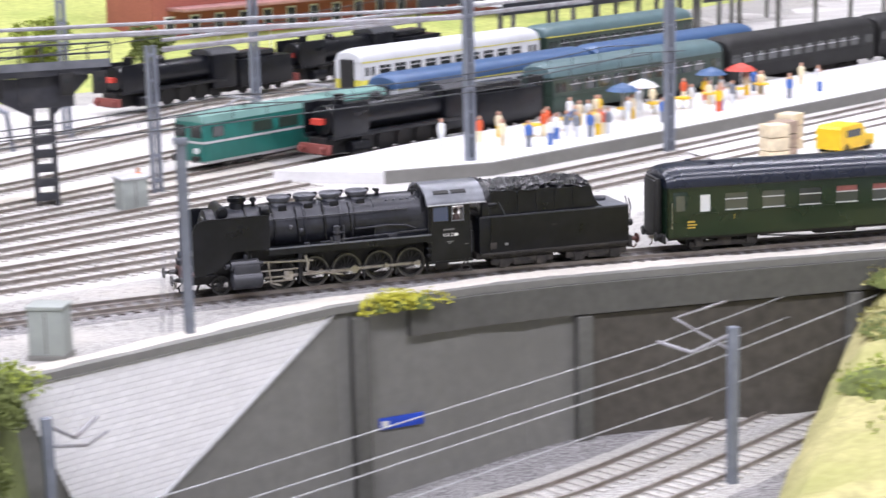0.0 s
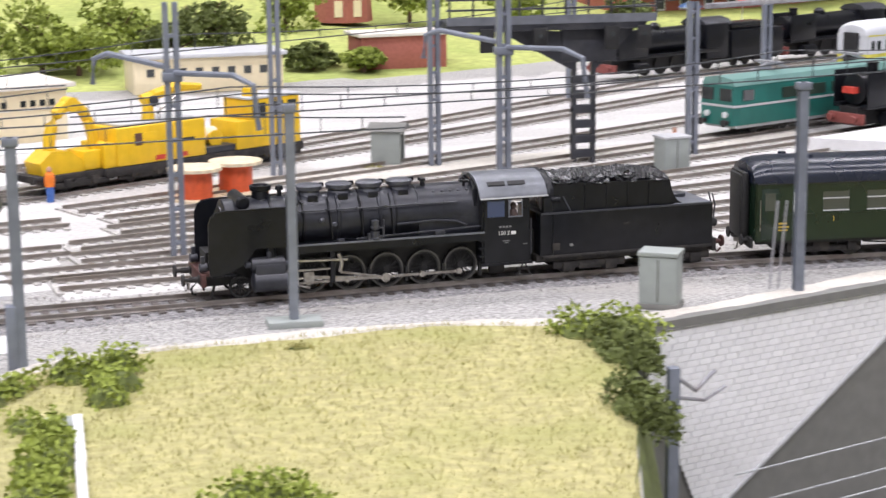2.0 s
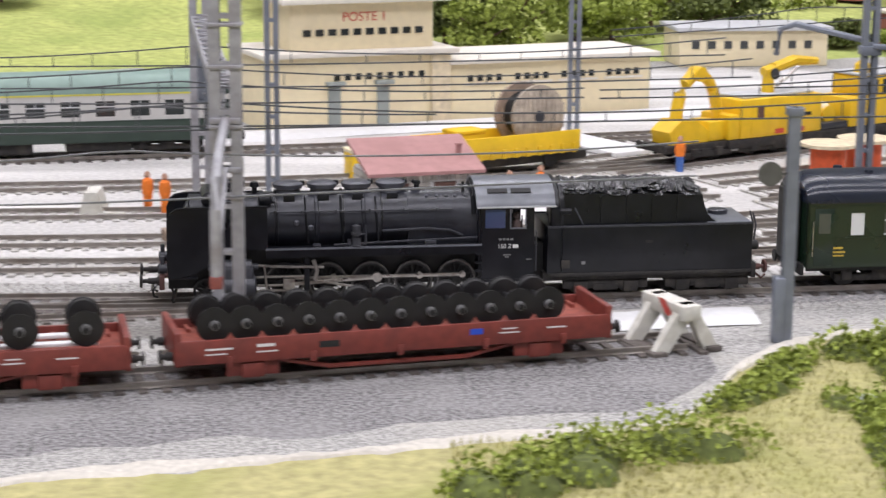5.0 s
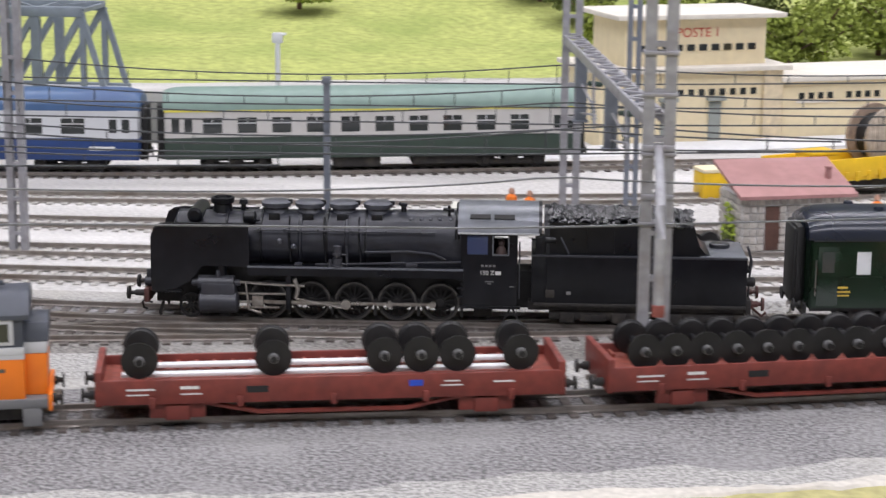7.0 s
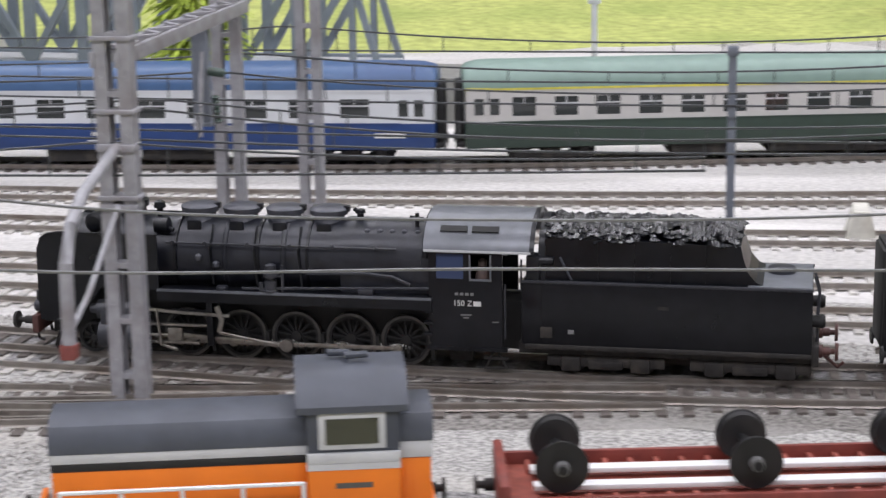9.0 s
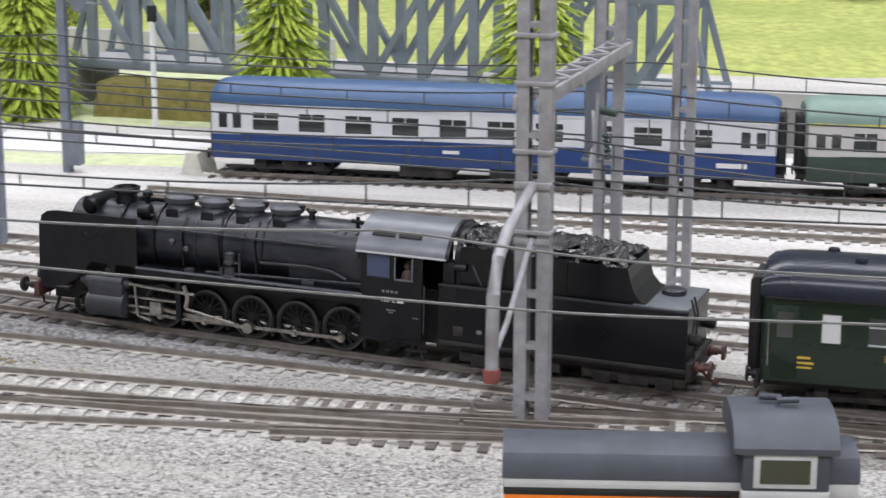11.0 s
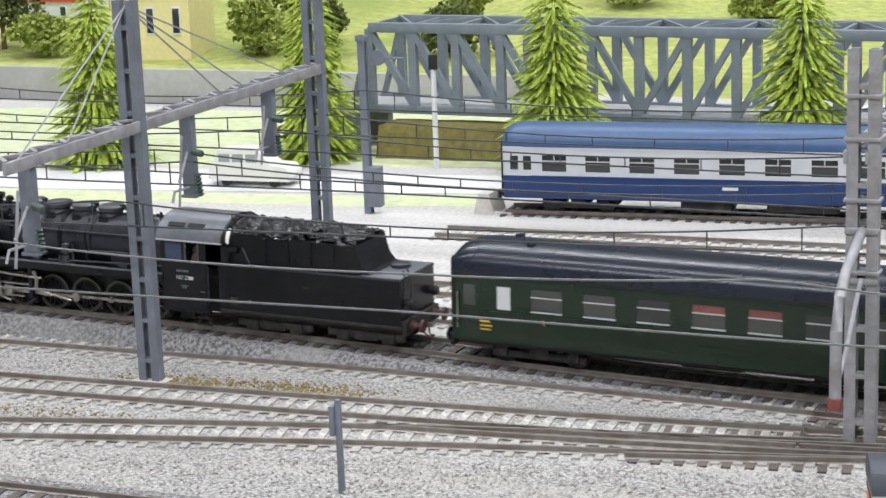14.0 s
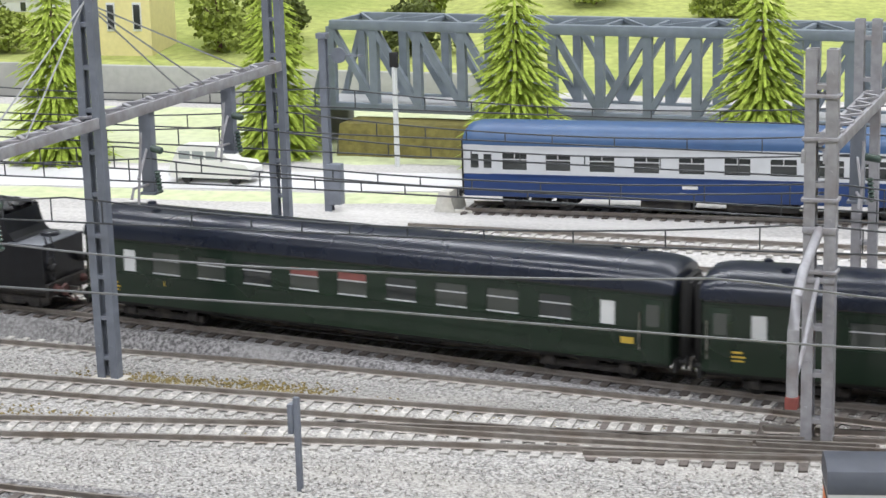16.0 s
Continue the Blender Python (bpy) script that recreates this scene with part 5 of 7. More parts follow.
# ---- near yard furniture ----
cab = thing("relay_cabinet", "pale grey-green relay cabinet by the wall", "cabinet", x=715, y=503, turn=-30)
part("body", S().box(-8, 8, -6, 6, 0, 22, 0.5), CABINET, cab)
part("lid", S().box(-8.6, 8.6, -6.6, 6.6, 22, 24, 0.5), CABINET, cab)
part("plinth", S().box(-8.5, 8.5, -6.5, 6.5, -0.5, 2.2, 0.2), CONCRETE, cab)
part("door_joint", S().box(-0.25, 0.25, -6.15, -5.9, 3, 21), WALL_DARK, cab)

stop = thing("buffer_stop", "pale concrete buffer stop with a red and white board", "buffer stop", x=413, y=459, turn=24)
for y in (-9, 9):
    part("strut", S().prism([(-14, 0), (-8, 0), (3, 14), (3, 18), (-2, 18)], "y", y - 1.8, y + 1.8).prism([(8, 0), (14, 0), (3, 18), (-1, 18), (0, 15)], "y", y - 1.8, y + 1.8), BUFFER_STOP, stop)
part("beam", S().box(-4, 4, -14, 14, 12.5, 18, 0.6), BUFFER_STOP, stop)
part("board", S().add([(-4.6, -9, 13), (-4.6, -3, 18.5), (-4.6, 2, 18.5), (-4.6, -4, 13)], [(0, 1, 2, 3)]), SIGN_RED, stop)
for x in (-12, 11):
    part("tie", S().box(x - 3, x + 3, -13, 13, -0.3, 1.8, 0.3), SLEEPER_DARK, stop)

lever = thing("signal_post", "thin grey post with a dark box beside the points", "post", x=-190, y=384)
part("post", S().box(-0.9, 0.9, -0.9, 0.9, -1, 31, 0.2), MAST, lever)
part("box", S().box(-2.6, -0.9, -2.0, 2.0, 19, 29, 0.4), MAST, lever)


HUB = material("grey_hub", (0.2, 0.2, 0.2), 0.5, 0.4, size=3)


def flat_wagon(x, label, wheels, ramp):
    """Low-sided wagon carrying loose wheelsets, at x on the siding; wheels lists their places along it."""
    y0, y1 = T4(x + 10), T4(x + 142)
    w = thing("flat_wagon", label, "railway wagon", "wagons of the works train", x, y0 - (y1 - y0) * 10 / 132, 0, math.degrees(math.atan2(y1 - y0, 132)))
    L = 152
    part("floor", S().box(2, L - 2, -14.6, 14.6, 13.0, 14.6), WAGON_FLOOR, w)
    for y in (-1, 1):
        a, b = min(y * 14.6, y * 16), max(y * 14.6, y * 16)
        part("side_sill", S().box(1, L - 1, a, b, 9.5, 17.6, 0.25), WAGON_RED, w)
        for sx in (18, 46, 76, 106, 134):
            part("sill_lug", S().box(sx - 1, sx + 1, min(y * 16, y * 16.8), max(y * 16, y * 16.8), 8.4, 12, 0.2), WAGON_RED, w)
        part("truss_bar", S().tube([(34, y * 13.6, 9.4), (52, y * 13.6, 5.6), (100, y * 13.6, 5.6), (118, y * 13.6, 9.4)], 0.8, 6), WAGON_RED, w)
        for sx in (26, 126):
            part("axle_guard", S().box(sx - 9, sx + 9, min(y * 12.4, y * 14), max(y * 12.4, y * 14), 4.2, 9.6, 0.6).box(sx - 4, sx + 4, min(y * 13.8, y * 15.2), max(y * 13.8, y * 15.2), 3.8, 9, 0.6), WAGON_RED, w)
            part("wheel", S().lathe((sx, y * 8.7 - 0.8, 8.6), "y", [(0, 5.5), (1.6, 5.5), (1.61, 4.5), (1.0, 3.5)], 20), WHEEL_BLACK, w)
    bars(w, WHITE_INK, [(10, 19, 14.2, 14.8), (10, 17, 12.6, 13.0), (27, 33, 14.4, 15.4), (27, 34, 12.6, 13.0), (112, 117, 14.8, 15.2), (111, 118, 13.4, 13.8), (128, 135, 14.2, 14.7)], -16.08)
    bars(w, BLACK, [(48, 55, 12.8, 15.0)], -16.08)
    bars(w, SIGN_BLUE, [(100.5, 105, 13.6, 15.6)], -16.08)
    for x0, x1 in ((0, 2.2), (L - 2.2, L)):
        part("end_board", S().box(x0, x1, -15.8, 15.8, 9, 20.5, 0.3), WAGON_RED, w)
    for xx, o in ((0.4, -5.0), (L - 0.4, 5.0)):
        buffers(w, xx, o, UNDER, 11.5, 2.4)
        coupling(w, xx, o * 0.8)
    for sx in range(8, 148, 6):
        part("floor_rib", S().box(sx - 0.6, sx + 0.6, -14.4, -8.5, 14.6, 15.8).box(sx - 0.6, sx + 0.6, 7.5, 14.4, 14.6, 15.8), WAGON_FLOOR, w)
    if ramp:
        part("white_runner", S().box(8, L - 10, -7.2, -3.6, 16.0, 17.2, 0.2), ROAD_WHITE, w, "white plank under the wheelsets")
        part("white_runner", S().box(8, L - 10, 3.6, 7.2, 16.0, 17.2, 0.2), ROAD_WHITE, w, "white plank under the wheelsets")
    for k, wx in enumerate(wheels):
        g = thing("wheelset", "loose black wheelset on an axle carried on the wagon", "wheelset", "wheelsets carried on the wagons")
        g.matrix_world = w.matrix_world @ pose(wx * MM, 0, (16.8 if ramp else 15.6) * MM + 5.6 * MM, 0, wx * 37 % 90, 0)
        part("axle", S().tube([(0, -12.5, 0), (0, 12.5, 0)], 1.1, 10), WHEEL_BLACK, g)
        for y in (-8.6, 8.6):
            ws = part("wheel", S().lathe((0, y - 1.4, 0), "y", [(0, 4.2), (0.2, 5.4), (2.2, 5.6), (2.4, 6.0), (2.8, 6.0), (2.81, 4.4)] if y > 0 else [(0, 4.4), (0.01, 6.0), (0.4, 6.0), (0.6, 5.6), (2.6, 5.4), (2.8, 4.2)], 26), WHEEL_BLACK, g)
            part("hub_boss", S().lathe((0, y - 3.2 if y < 0 else y + 1.2, 0), "y", [(0, 1.5), (2.0, 1.7)], 12).box(-0.9, 0.9, (y - 3.4) if y < 0 else (y + 3.2), (y - 3.1) if y < 0 else (y + 3.4), -0.5, 0.5), HUB, ws)
    return w


flat_wagon(76, "oxide-red flat wagon with a few loose wheelsets on white planks", [14, 57, 93, 105, 117, 138], True)
flat_wagon(238, "oxide-red flat wagon filled with a row of loose wheelsets", [14 + 10.6 * i for i in range(12)], False)


def shunter():
    x0, x1 = -24.0, 66.0
    a = math.degrees(math.atan2(T4(x1 - 15) - T4(x0 + 15), x1 - x0 - 30))
    s = thing("diesel_shunter", "orange diesel shunter with a blue-grey roof and white handrails", "shunter", x=x0, y=T4(x0 + 15) - 4.5, turn=a)
    L = 90
    part("frame", S().box(2, L - 2, -15, 15, 9.6, 12.6, 0.3), FRAME_GREY, s)
    part("underframe", S().box(8, L - 8, -11, 11, 5, 9.6), UNDER, s)
    h = S().box(6, 64, -10, 10, 12.6, 26.4, 0.5)
    hood = part("hood", h, ORANGE, s)
    part("black_band", S().box(5.9, 64, -10.15, 10.15, 26.2, 28.0, 0.2), BLACK, hood)
    part("grey_band", S().box(5.9, 64, -10.2, 10.2, 28.0, 30.2, 0.2), PALE_GREY, hood)
    top = [(-10.3, 30.2), (-10.3, 33), (-8.5, 36), (-4, 37.2), (4, 37.2), (8.5, 36), (10.3, 33), (10.3, 30.2)]
    part("hood_roof", S().prism(top, "x", 5.6, 64), SHUNT_GREY, hood)
    part("rear_hood", S().box(80, 88, -10, 10, 12.6, 26.4, 0.5), ORANGE, s)
    part("rear_band", S().box(80, 88.2, -10.2, 10.2, 26.4, 30.2, 0.2), PALE_GREY, s)
    part("rear_roof", S().prism(top, "x", 80, 88.6), SHUNT_GREY, s)
    c = part("cab", S().box(61, 81, -14, 14, 11, 29, 0.4), ORANGE, s)
    part("cab_band", S().box(60.9, 81.1, -14.15, 14.15, 25.6, 27.0).box(60.9, 81.1, -14.2, 14.2, 27.0, 29.4, 0.2), PALE_GREY, c)
    part("cab_upper", S().box(61, 81, -13.6, 13.6, 29.4, 40, 0.3), SHUNT_GREY, c)
    rp = [(-14.6, 38.5), (-14.6, 40), (-11, 44.4), (-5, 46), (5, 46), (11, 44.4), (14.6, 40), (14.6, 38.5)]
    r = part("cab_roof", S().prism(rp, "x", 58.8, 83), SHUNT_GREY, s)
    part("horn", S().tube([(70, -1, 46), (70, -1, 47.4), (75, -1, 47.6)], 0.8, 8).tube([(71, 2, 46), (71, 2, 47.2), (66, 2, 47.4)], 0.8, 8), SHUNT_GREY, r)
    for y in (-1, 1):
        f = part("cab_window", S().box(63.5, 78, min(y * 13.5, y * 14.1), max(y * 13.5, y * 14.1), 30.2, 38.4, 0.25), PALE_GREY, c)
        part("pane", S().box(65, 76.5, min(y * 14.0, y * 14.25), max(y * 14.0, y * 14.25), 31.4, 37.2), GLASS, f)
        for rx0, rx1, n in ((8, 60, 5),):
            rail = S()
            for z in (17.5, 23.0):
                rail.tube([(rx0, y * 14.4, z), (rx1, y * 14.4, z)], 0.5, 6)
            part("handrail", rail, OPAL, s, "white handrail")
            for k in range(n):
                xx = rx0 + (rx1 - rx0) * k / (n - 1)
                part("stanchion", S().tube([(xx, y * 14.4, 12.4), (xx, y * 14.4, 23.2)], 0.5, 6), OPAL, s)
        part("step", S().box(4, 10, min(y * 12, y * 15), max(y * 12, y * 15), 3.6, 9.6, 0.3), FRAME_GREY, s)
        part("step", S().box(80, 86, min(y * 12, y * 15), max(y * 12, y * 15), 3.6, 9.6, 0.3), FRAME_GREY, s)
        for xx in (22, 45, 68):
            part("wheel", S().lathe((xx, y * 8.7 - 0.8, 9.0), "y", [(0, 5.9), (1.6, 5.9), (1.61, 4.9), (1.0, 3.5)], 22), WHEEL_BLACK, s)
        part("air_tank", S().lathe((30, y * 12, 7.5), "x", [(0, 1.6), (0.6, 2.2), (16, 2.2), (16.6, 1.6)], 12), FRAME_GREY, s)
    bars(s, WALL_DARK, [(67, 75, 21.4, 22.6)], -14.06)
    for xx, o in ((2, -4.6), (88, 4.6)):
        part("beam", S().box(min(xx, xx + o * 0.3), max(xx, xx + o * 0.3), -15, 15, 8.5, 14, 0.3), ORANGE, s)
        buffers(s, xx, o, UNDER, 11.5)
        coupling(s, xx, o * 0.8)


shunter()

# ---- overhead line ----


def channel_mast(x, y, h, label="blue-grey steel mast of twin channels carrying the overhead line", w=8.5, d=4.0, turn=0, mat=None, base=True, name="catenary_mast"):
    m = thing(name, label, "overhead line mast", "overhead line masts", x, y, 0, turn)
    for s in (-1, 1):
        a, b = (-w / 2, -w / 2 + w * 0.36) if s < 0 else (w / 2 - w * 0.36, w / 2)
        e0, e1 = (a, b) if s < 0 else (b, a)
        k = 0.8 if s < 0 else -0.8
        part("channel", S().prism([(e0, -d / 2), (e1, -d / 2), (e1, -d / 2 + 0.8), (e0 + k, -d / 2 + 0.8), (e0 + k, d / 2 - 0.8), (e1, d / 2 - 0.8), (e1, d / 2), (e0, d / 2)], "z", -1, h), mat or MAST, m, smooth=False)
    for i, z in enumerate(range(8, int(h), 16)):
        part("batten", S().box(-w / 2 + 0.3, w / 2 - 0.3, -d / 2 + 0.2, d / 2 - 0.2, z, z + 1.6, 0.1), mat or MAST, m, smooth=False)
        part("rivet", S().box(-w * 0.33 - 0.4, -w * 0.33 + 0.4, -d / 2 - 0.25, -d / 2, z + 5, z + 5.8).box(w * 0.33 - 0.4, w * 0.33 + 0.4, -d / 2 - 0.25, -d / 2, z + 5, z + 5.8), mat or MAST, m, smooth=False)
    if base:
        part("footing", S().box(-w * 0.8, w * 0.8, -d, d, -1, 0.9, 0.2), SAND, m)
    return m


def insulator(parent, a, b, mat=INSULATOR):
    a, b = Vector(a), Vector(b)
    pts, rs = [], []
    for k in range(13):
        pts.append(a + (b - a) * k / 12)
        rs.append(1.5 if k % 2 else 0.7)
    part("insulator", S().tube(pts, rs, 9), mat, parent)


def beam(x, y0, y1, z, label, width=7.0, deep=4.2, hang=()):
    """A lattice gantry beam across the tracks."""
    g = thing("gantry_beam", label, "gantry beam", "gantry beams", x, 0, 0)
    for s in (-1, 1):
        part("chord", S().box(s * width / 2 - 0.7, s * width / 2 + 0.7, y0, y1, z, z + deep, 0.15), MAST_PALE, g)
    n = int((y1 - y0) / 9)
    for k in range(n):
        ya, yb = y0 + (y1 - y0) * k / n, y0 + (y1 - y0) * (k + 1) / n
        s = 1 if k % 2 else -1
        part("lacing", S().add([(-s * width / 2, ya, z + deep - 0.2), (-s * width / 2, ya + 2.4, z + deep - 0.2), (s * width / 2, yb, z + deep - 0.2), (s * width / 2, yb - 2.4, z + deep - 0.2),
                                (-s * width / 2, ya, z + deep + 0.6), (-s * width / 2, ya + 2.4, z + deep + 0.6), (s * width / 2, yb, z + deep + 0.6), (s * width / 2, yb - 2.4, z + deep + 0.6)],
                               [(0, 1, 2, 3), (4, 7, 6, 5), (0, 4, 5, 1), (1, 5, 6, 2), (2, 6, 7, 3), (3, 7, 4, 0)]), MAST_PALE, g, smooth=False)
    for hy, drop in hang:
        part("hanger", S().box(-2.6, 2.6, hy - 2, hy + 2, z - drop, z + 1, 0.2), MAST, g)
        part("hanger_foot", S().box(-3.4, 3.4, hy - 2.6, hy + 2.6, z - drop - 1.2, z - drop, 0.2), MAST, g)
        insulator(g, (3, hy - 2, z - drop * 0.45), (9, hy - 6, z - drop * 0.45))
        insulator(g, (5, hy - 3, z - drop + 9), (6, hy - 3, z - drop))
        part("arm", S().tube([(0, hy - 1, z - drop * 0.45), (4, hy - 16, z - drop * 0.75)], 0.6, 6).tube([(0, hy - 1, z - drop + 3), (4, hy - 20, z - drop + 5), (4, hy - 22, z - drop + 1)], 0.55, 6).tube([(4, hy - 12, z - drop * 0.2), (4, hy - 17, z - drop - 2)], 0.6, 6), MAST_PALE, g)
    return g


def hook_arm(x, y, z):
    a = thing("bracket_arm", "pale bent tube bracket arm on a mast", "bracket", "bracket arms", x, y, z)
    part("tube", S().tube([(0, -2, 0), (0, -30, -7), (0, -40, -13), (0, -45, -22), (0, -46, -44)], [1.6, 1.7, 1.8, 1.9, 1.9], 10), MAST_PALE, a)
    part("strut", S().tube([(0, -3, -16), (0, -30, -34), (0, -44, -40)], 0.8, 8), MAST_PALE, a)
    part("clamp", S().box(-5.5, 5.5, -3.4, 2.6, -17.5, -15.8, 0.2).box(-5.5, 5.5, -3.4, 2.6, -1, 1, 0.2), MAST_PALE, a)
    part("foot", S().box(-2, 2, -48, -44, -47, -43, 0.4), BUFFER_RED, a)


def collar(x, y, z, w=6):
    c = thing("mast_collar", "pale clamp collar round a mast", "collar", "mast collars", x, y, z)
    part("ring", S().box(-w, w, -3.4, 3.4, -0.6, 0.6, 0.2), MAST_PALE, c)


channel_mast(-313, 475, 147, w=9.0)
channel_mast(-313, 632, 132, w=9.0)
beam(-313, 386, 634, 98, "grey lattice gantry beam across the yard tracks", hang=((515, 32), (585, 28), (404, 30)))
guy = S()
for gx, gy in ((-313, 395), (-313, 425), (-313, 560), (-313, 600), (-313, 540)):
    guy.tube([(-313, 475, 145), (gx + 3, gy, 102)], 0.35, 5)
g_ = thing("stay_wires", "thin pale stay wires from mast to gantry beam", "wire", "stay wires")
part("stay", guy, WIRE_PALE, g_)
channel_mast(-41, 473, 133, label="grey steel mast of twin channels with pale bracket arms", w=10.5, d=5, mat=MAST_PALE)
channel_mast(-46, 600, 128, w=10, mat=MAST_PALE)
beam(-43, 470, 604, 96, "pale lattice gantry beam over the main line", hang=((560, 30),))
hook_arm(-41, 473, 74)
channel_mast(-24, 626, 128, w=8.5, mat=MAST_PALE)
channel_mast(257, 432, 150, w=11, d=5, mat=MAST_PALE, label="grey steel mast of twin channels with pale bracket arms")
channel_mast(224, 690, 130, w=9.5, mat=MAST_PALE)
slant = beam(0, 0, 264, 92, "pale lattice gantry beam over the main line", hang=((120, 26), (222, 30)))
slant.matrix_world = pose(257 * MM, 432 * MM, 0, 0, 0, 7.3)
hook_arm(257, 432, 86)
for z in (60, 84, 104, 118):
    collar(257, 432, z)
    collar(-41, 473, z)


def plain_mast(x, y, h, label="slim blue-grey steel mast beside the track", w=3.6, slab=True, group="slim masts"):
    m = thing("catenary_mast", label, "overhead line mast", group, x, y)
    a, b, c = w / 2, w / 2 - 0.7, w * 0.2
    part("shaft", S().prism([(-a, -a), (a, -a), (a, -b), (c, -b), (c, b), (a, b), (a, a), (-a, a), (-a, b), (-c, b), (-c, -b), (-a, -b)], "z", 0, h), MAST, m, smooth=False)
    part("cap", S().box(-w * 0.7, w * 0.7, -w * 0.7, w * 0.7, h - 3, h, 0.2), MAST, m)
    if slab:
        part("footing", S().box(-11, 11, -6, 6, -0.5, 2.4, 0.3), CABINET, m)
    return m


plain_mast(563, 509, 89, "slim blue-grey steel mast on a grey footing by the lawn")
m = plain_mast(456, 466, 86, "slim blue-grey steel mast with a weight box by the hedge", w=4.2, slab=False)
part("weight_box", S().box(-5, -1, -3, 3, 0, 24, 0.4), MAST, m)
part("disc", S().lathe((-8, -1, 62), "y", [(-0.7, 4.4), (0.7, 4.4)], 20).tube([(-8, -0.5, 62), (-1, -0.5, 62)], 0.5, 6), WALL_DARK, m)
m = plain_mast(780, 514, 90, "grey lattice mast with a dark ribbed insulator by the wall", w=4.0, slab=False)
insulator(m, (0, 0, 62), (0, 0, 90), BLACK)
part("ladder", S().tube([(-9, 0, 2), (-6, 0, 40)], 0.5, 5).tube([(-13, 0, 2), (-10, 0, 40)], 0.5, 5), MAST_PALE, m)
m = plain_mast(-358, 782, 96, "slim blue-grey mast with a round disc and a box", w=4, slab=False)
part("disc", S().lathe((8, 2, 84), "y", [(-0.8, 4.2), (0.8, 4.2)], 18).tube([(0, 2, 84), (22, 2, 84)], 0.5, 6), MAST, m)
part("box", S().box(0, 8, -3, 3, 4, 26, 0.5), MAST, m)
plain_mast(123, 585, 88, "thin blue mast between the tracks", w=2.6, slab=False)
for x, y, h in ((527, 646, 120), (601, 872, 120), (698, 884, 100), (700, 716, 125), (254, 745, 120), (1068, 858, 120), (1224, 866, 120), (860, 884, 95), (420, 905, 130), (1000, 1120, 110), (860, 1160, 110)):
    m = channel_mast(x, y, h, label="dark blue-grey twin channel mast in the station throat", w=7, d=5, base=False)
for x, y in ((527, 646), (700, 716)):
    a = thing("bracket_arm", "blue-grey tube bracket arm on a mast", "bracket", "bracket arms", x, y, 86)
    part("tube", S().tube([(-1, 3, 4), (-28, 26, 9), (-34, 32, 6), (-35, 34, -6)], 1.4, 8), MAST, a)
    part("tube", S().tube([(1, -3, 2), (26, -20, 2), (34, -28, -2), (36, -30, -22)], 1.4, 8), MAST, a)
    part("clamp", S().box(-4.5, 4.5, -4, 4, -2, 2, 0.3), MAST, a)
for x0, y0, x1, y1, z in ((868, 884, 1260, 1060, 92), (698, 884, 1068, 858, 104)):
    b = thing("gantry_beam", "pale grey lattice beam over the station tracks", "gantry beam", "gantry beams")
    part("chord", S().tube([(x0, y0, z), (x1, y1, z)], 1.8, 6), MAST_PALE, b)
    part("chord", S().tube([(x0, y0, z + 6), (x1, y1, z + 6)], 1.2, 6), MAST_PALE, b)

# contact wires with droppers
def contact_line(path, x0, x1, z, label, spans, mat=None, rise=None, lift=9.5, hung=True):
    mat, flat = mat or WIRE, z
    level = rise or (lambda x: flat)
    w = thing("contact_line", label, "overhead wire", "overhead wires")
    xs = steps(x0, x1, 12)
    part("contact_wire", S().tube([(x, path(x), level(x)) for x in xs], 0.38, 5), mat, w)

    def carry(x):
        d = min((x - s) % spans for s in (-45,))
        q = d / spans
        return level(x) + lift - 20 * q * (1 - q) * 1.2
    part("carrier_wire", S().tube([(x, path(x), carry(x)) for x in xs], 0.36, 5), mat, w)
    x = x0 + 8
    while hung and x < x1:
        part("dropper", S().tube([(x, path(x), level(x)), (x, path(x), carry(x))], 0.3, 4), mat, w)
        x += 27 + 9 * math.sin(x)


def shifted(p, d):
    return lambda x: p(x) + d


contact_line(T1, -640, 330, 70, "thin dark overhead wires with droppers along the yard", 268)
contact_line(MAIN, -640, 620, 70, "thin dark overhead wires with droppers above the main line", 290)
contact_line(T4, -640, 421, 68, "pair of pale overhead wires above the siding", 268, WIRE_MID, lambda x: 62 + 9.5 * max(0.0, min(1.0, (200 - x) / 350)), 17.0, False)
contact_line(T2, -640, 118, 66, "thin dark overhead wires with droppers along the yard", 268)
contact_line(U[0], -640, 395, 70, "thin dark overhead wires with droppers above the rear tracks", 268)
contact_line(U[1], -640, 480, 70, "thin dark overhead wires with droppers above the rear tracks", 268)
contact_line(U[2], -640, 480, 72, "thin dark overhead wires with droppers above the rear tracks", 268)
contact_line(FAN[0], 400, 1200, 72, "thin dark overhead wires above the station throat", 300)
contact_line(FAN[1], 480, 1200, 72, "thin dark overhead wires above the station throat", 300)
contact_line(FAN[7], 430, 1200, 74, "thin dark overhead wires above the station throat", 300)

# sunken line's overhead
for x, y, h, s in ((1020, 440, 84, 1), (699, 438, 84, -1)):
    m = thing("catenary_mast", "grey mast with pale arms over the sunken line", "overhead line mast", "lower masts", x, y, -92)
    part("shaft", S().box(-2.2, 2.2, -2.2, 2.2, -40, h, 0.3), MAST, m)
    part("arm", S().tube([(0, 0, h - 3), (-14 * s, 14, h - 14), (-26 * s, 26, h - 10)], 0.9, 6).tube([(0, 0, h - 12), (-20 * s, 20, h + (2 if s > 0 else -20)), (10 if s > 0 else 30, 24, h + (6 if s > 0 else -16))], 0.7, 6), MAST_PALE, m)
lw = thing("contact_line", "pale overhead wires of the sunken line", "overhead wire", "overhead wires")
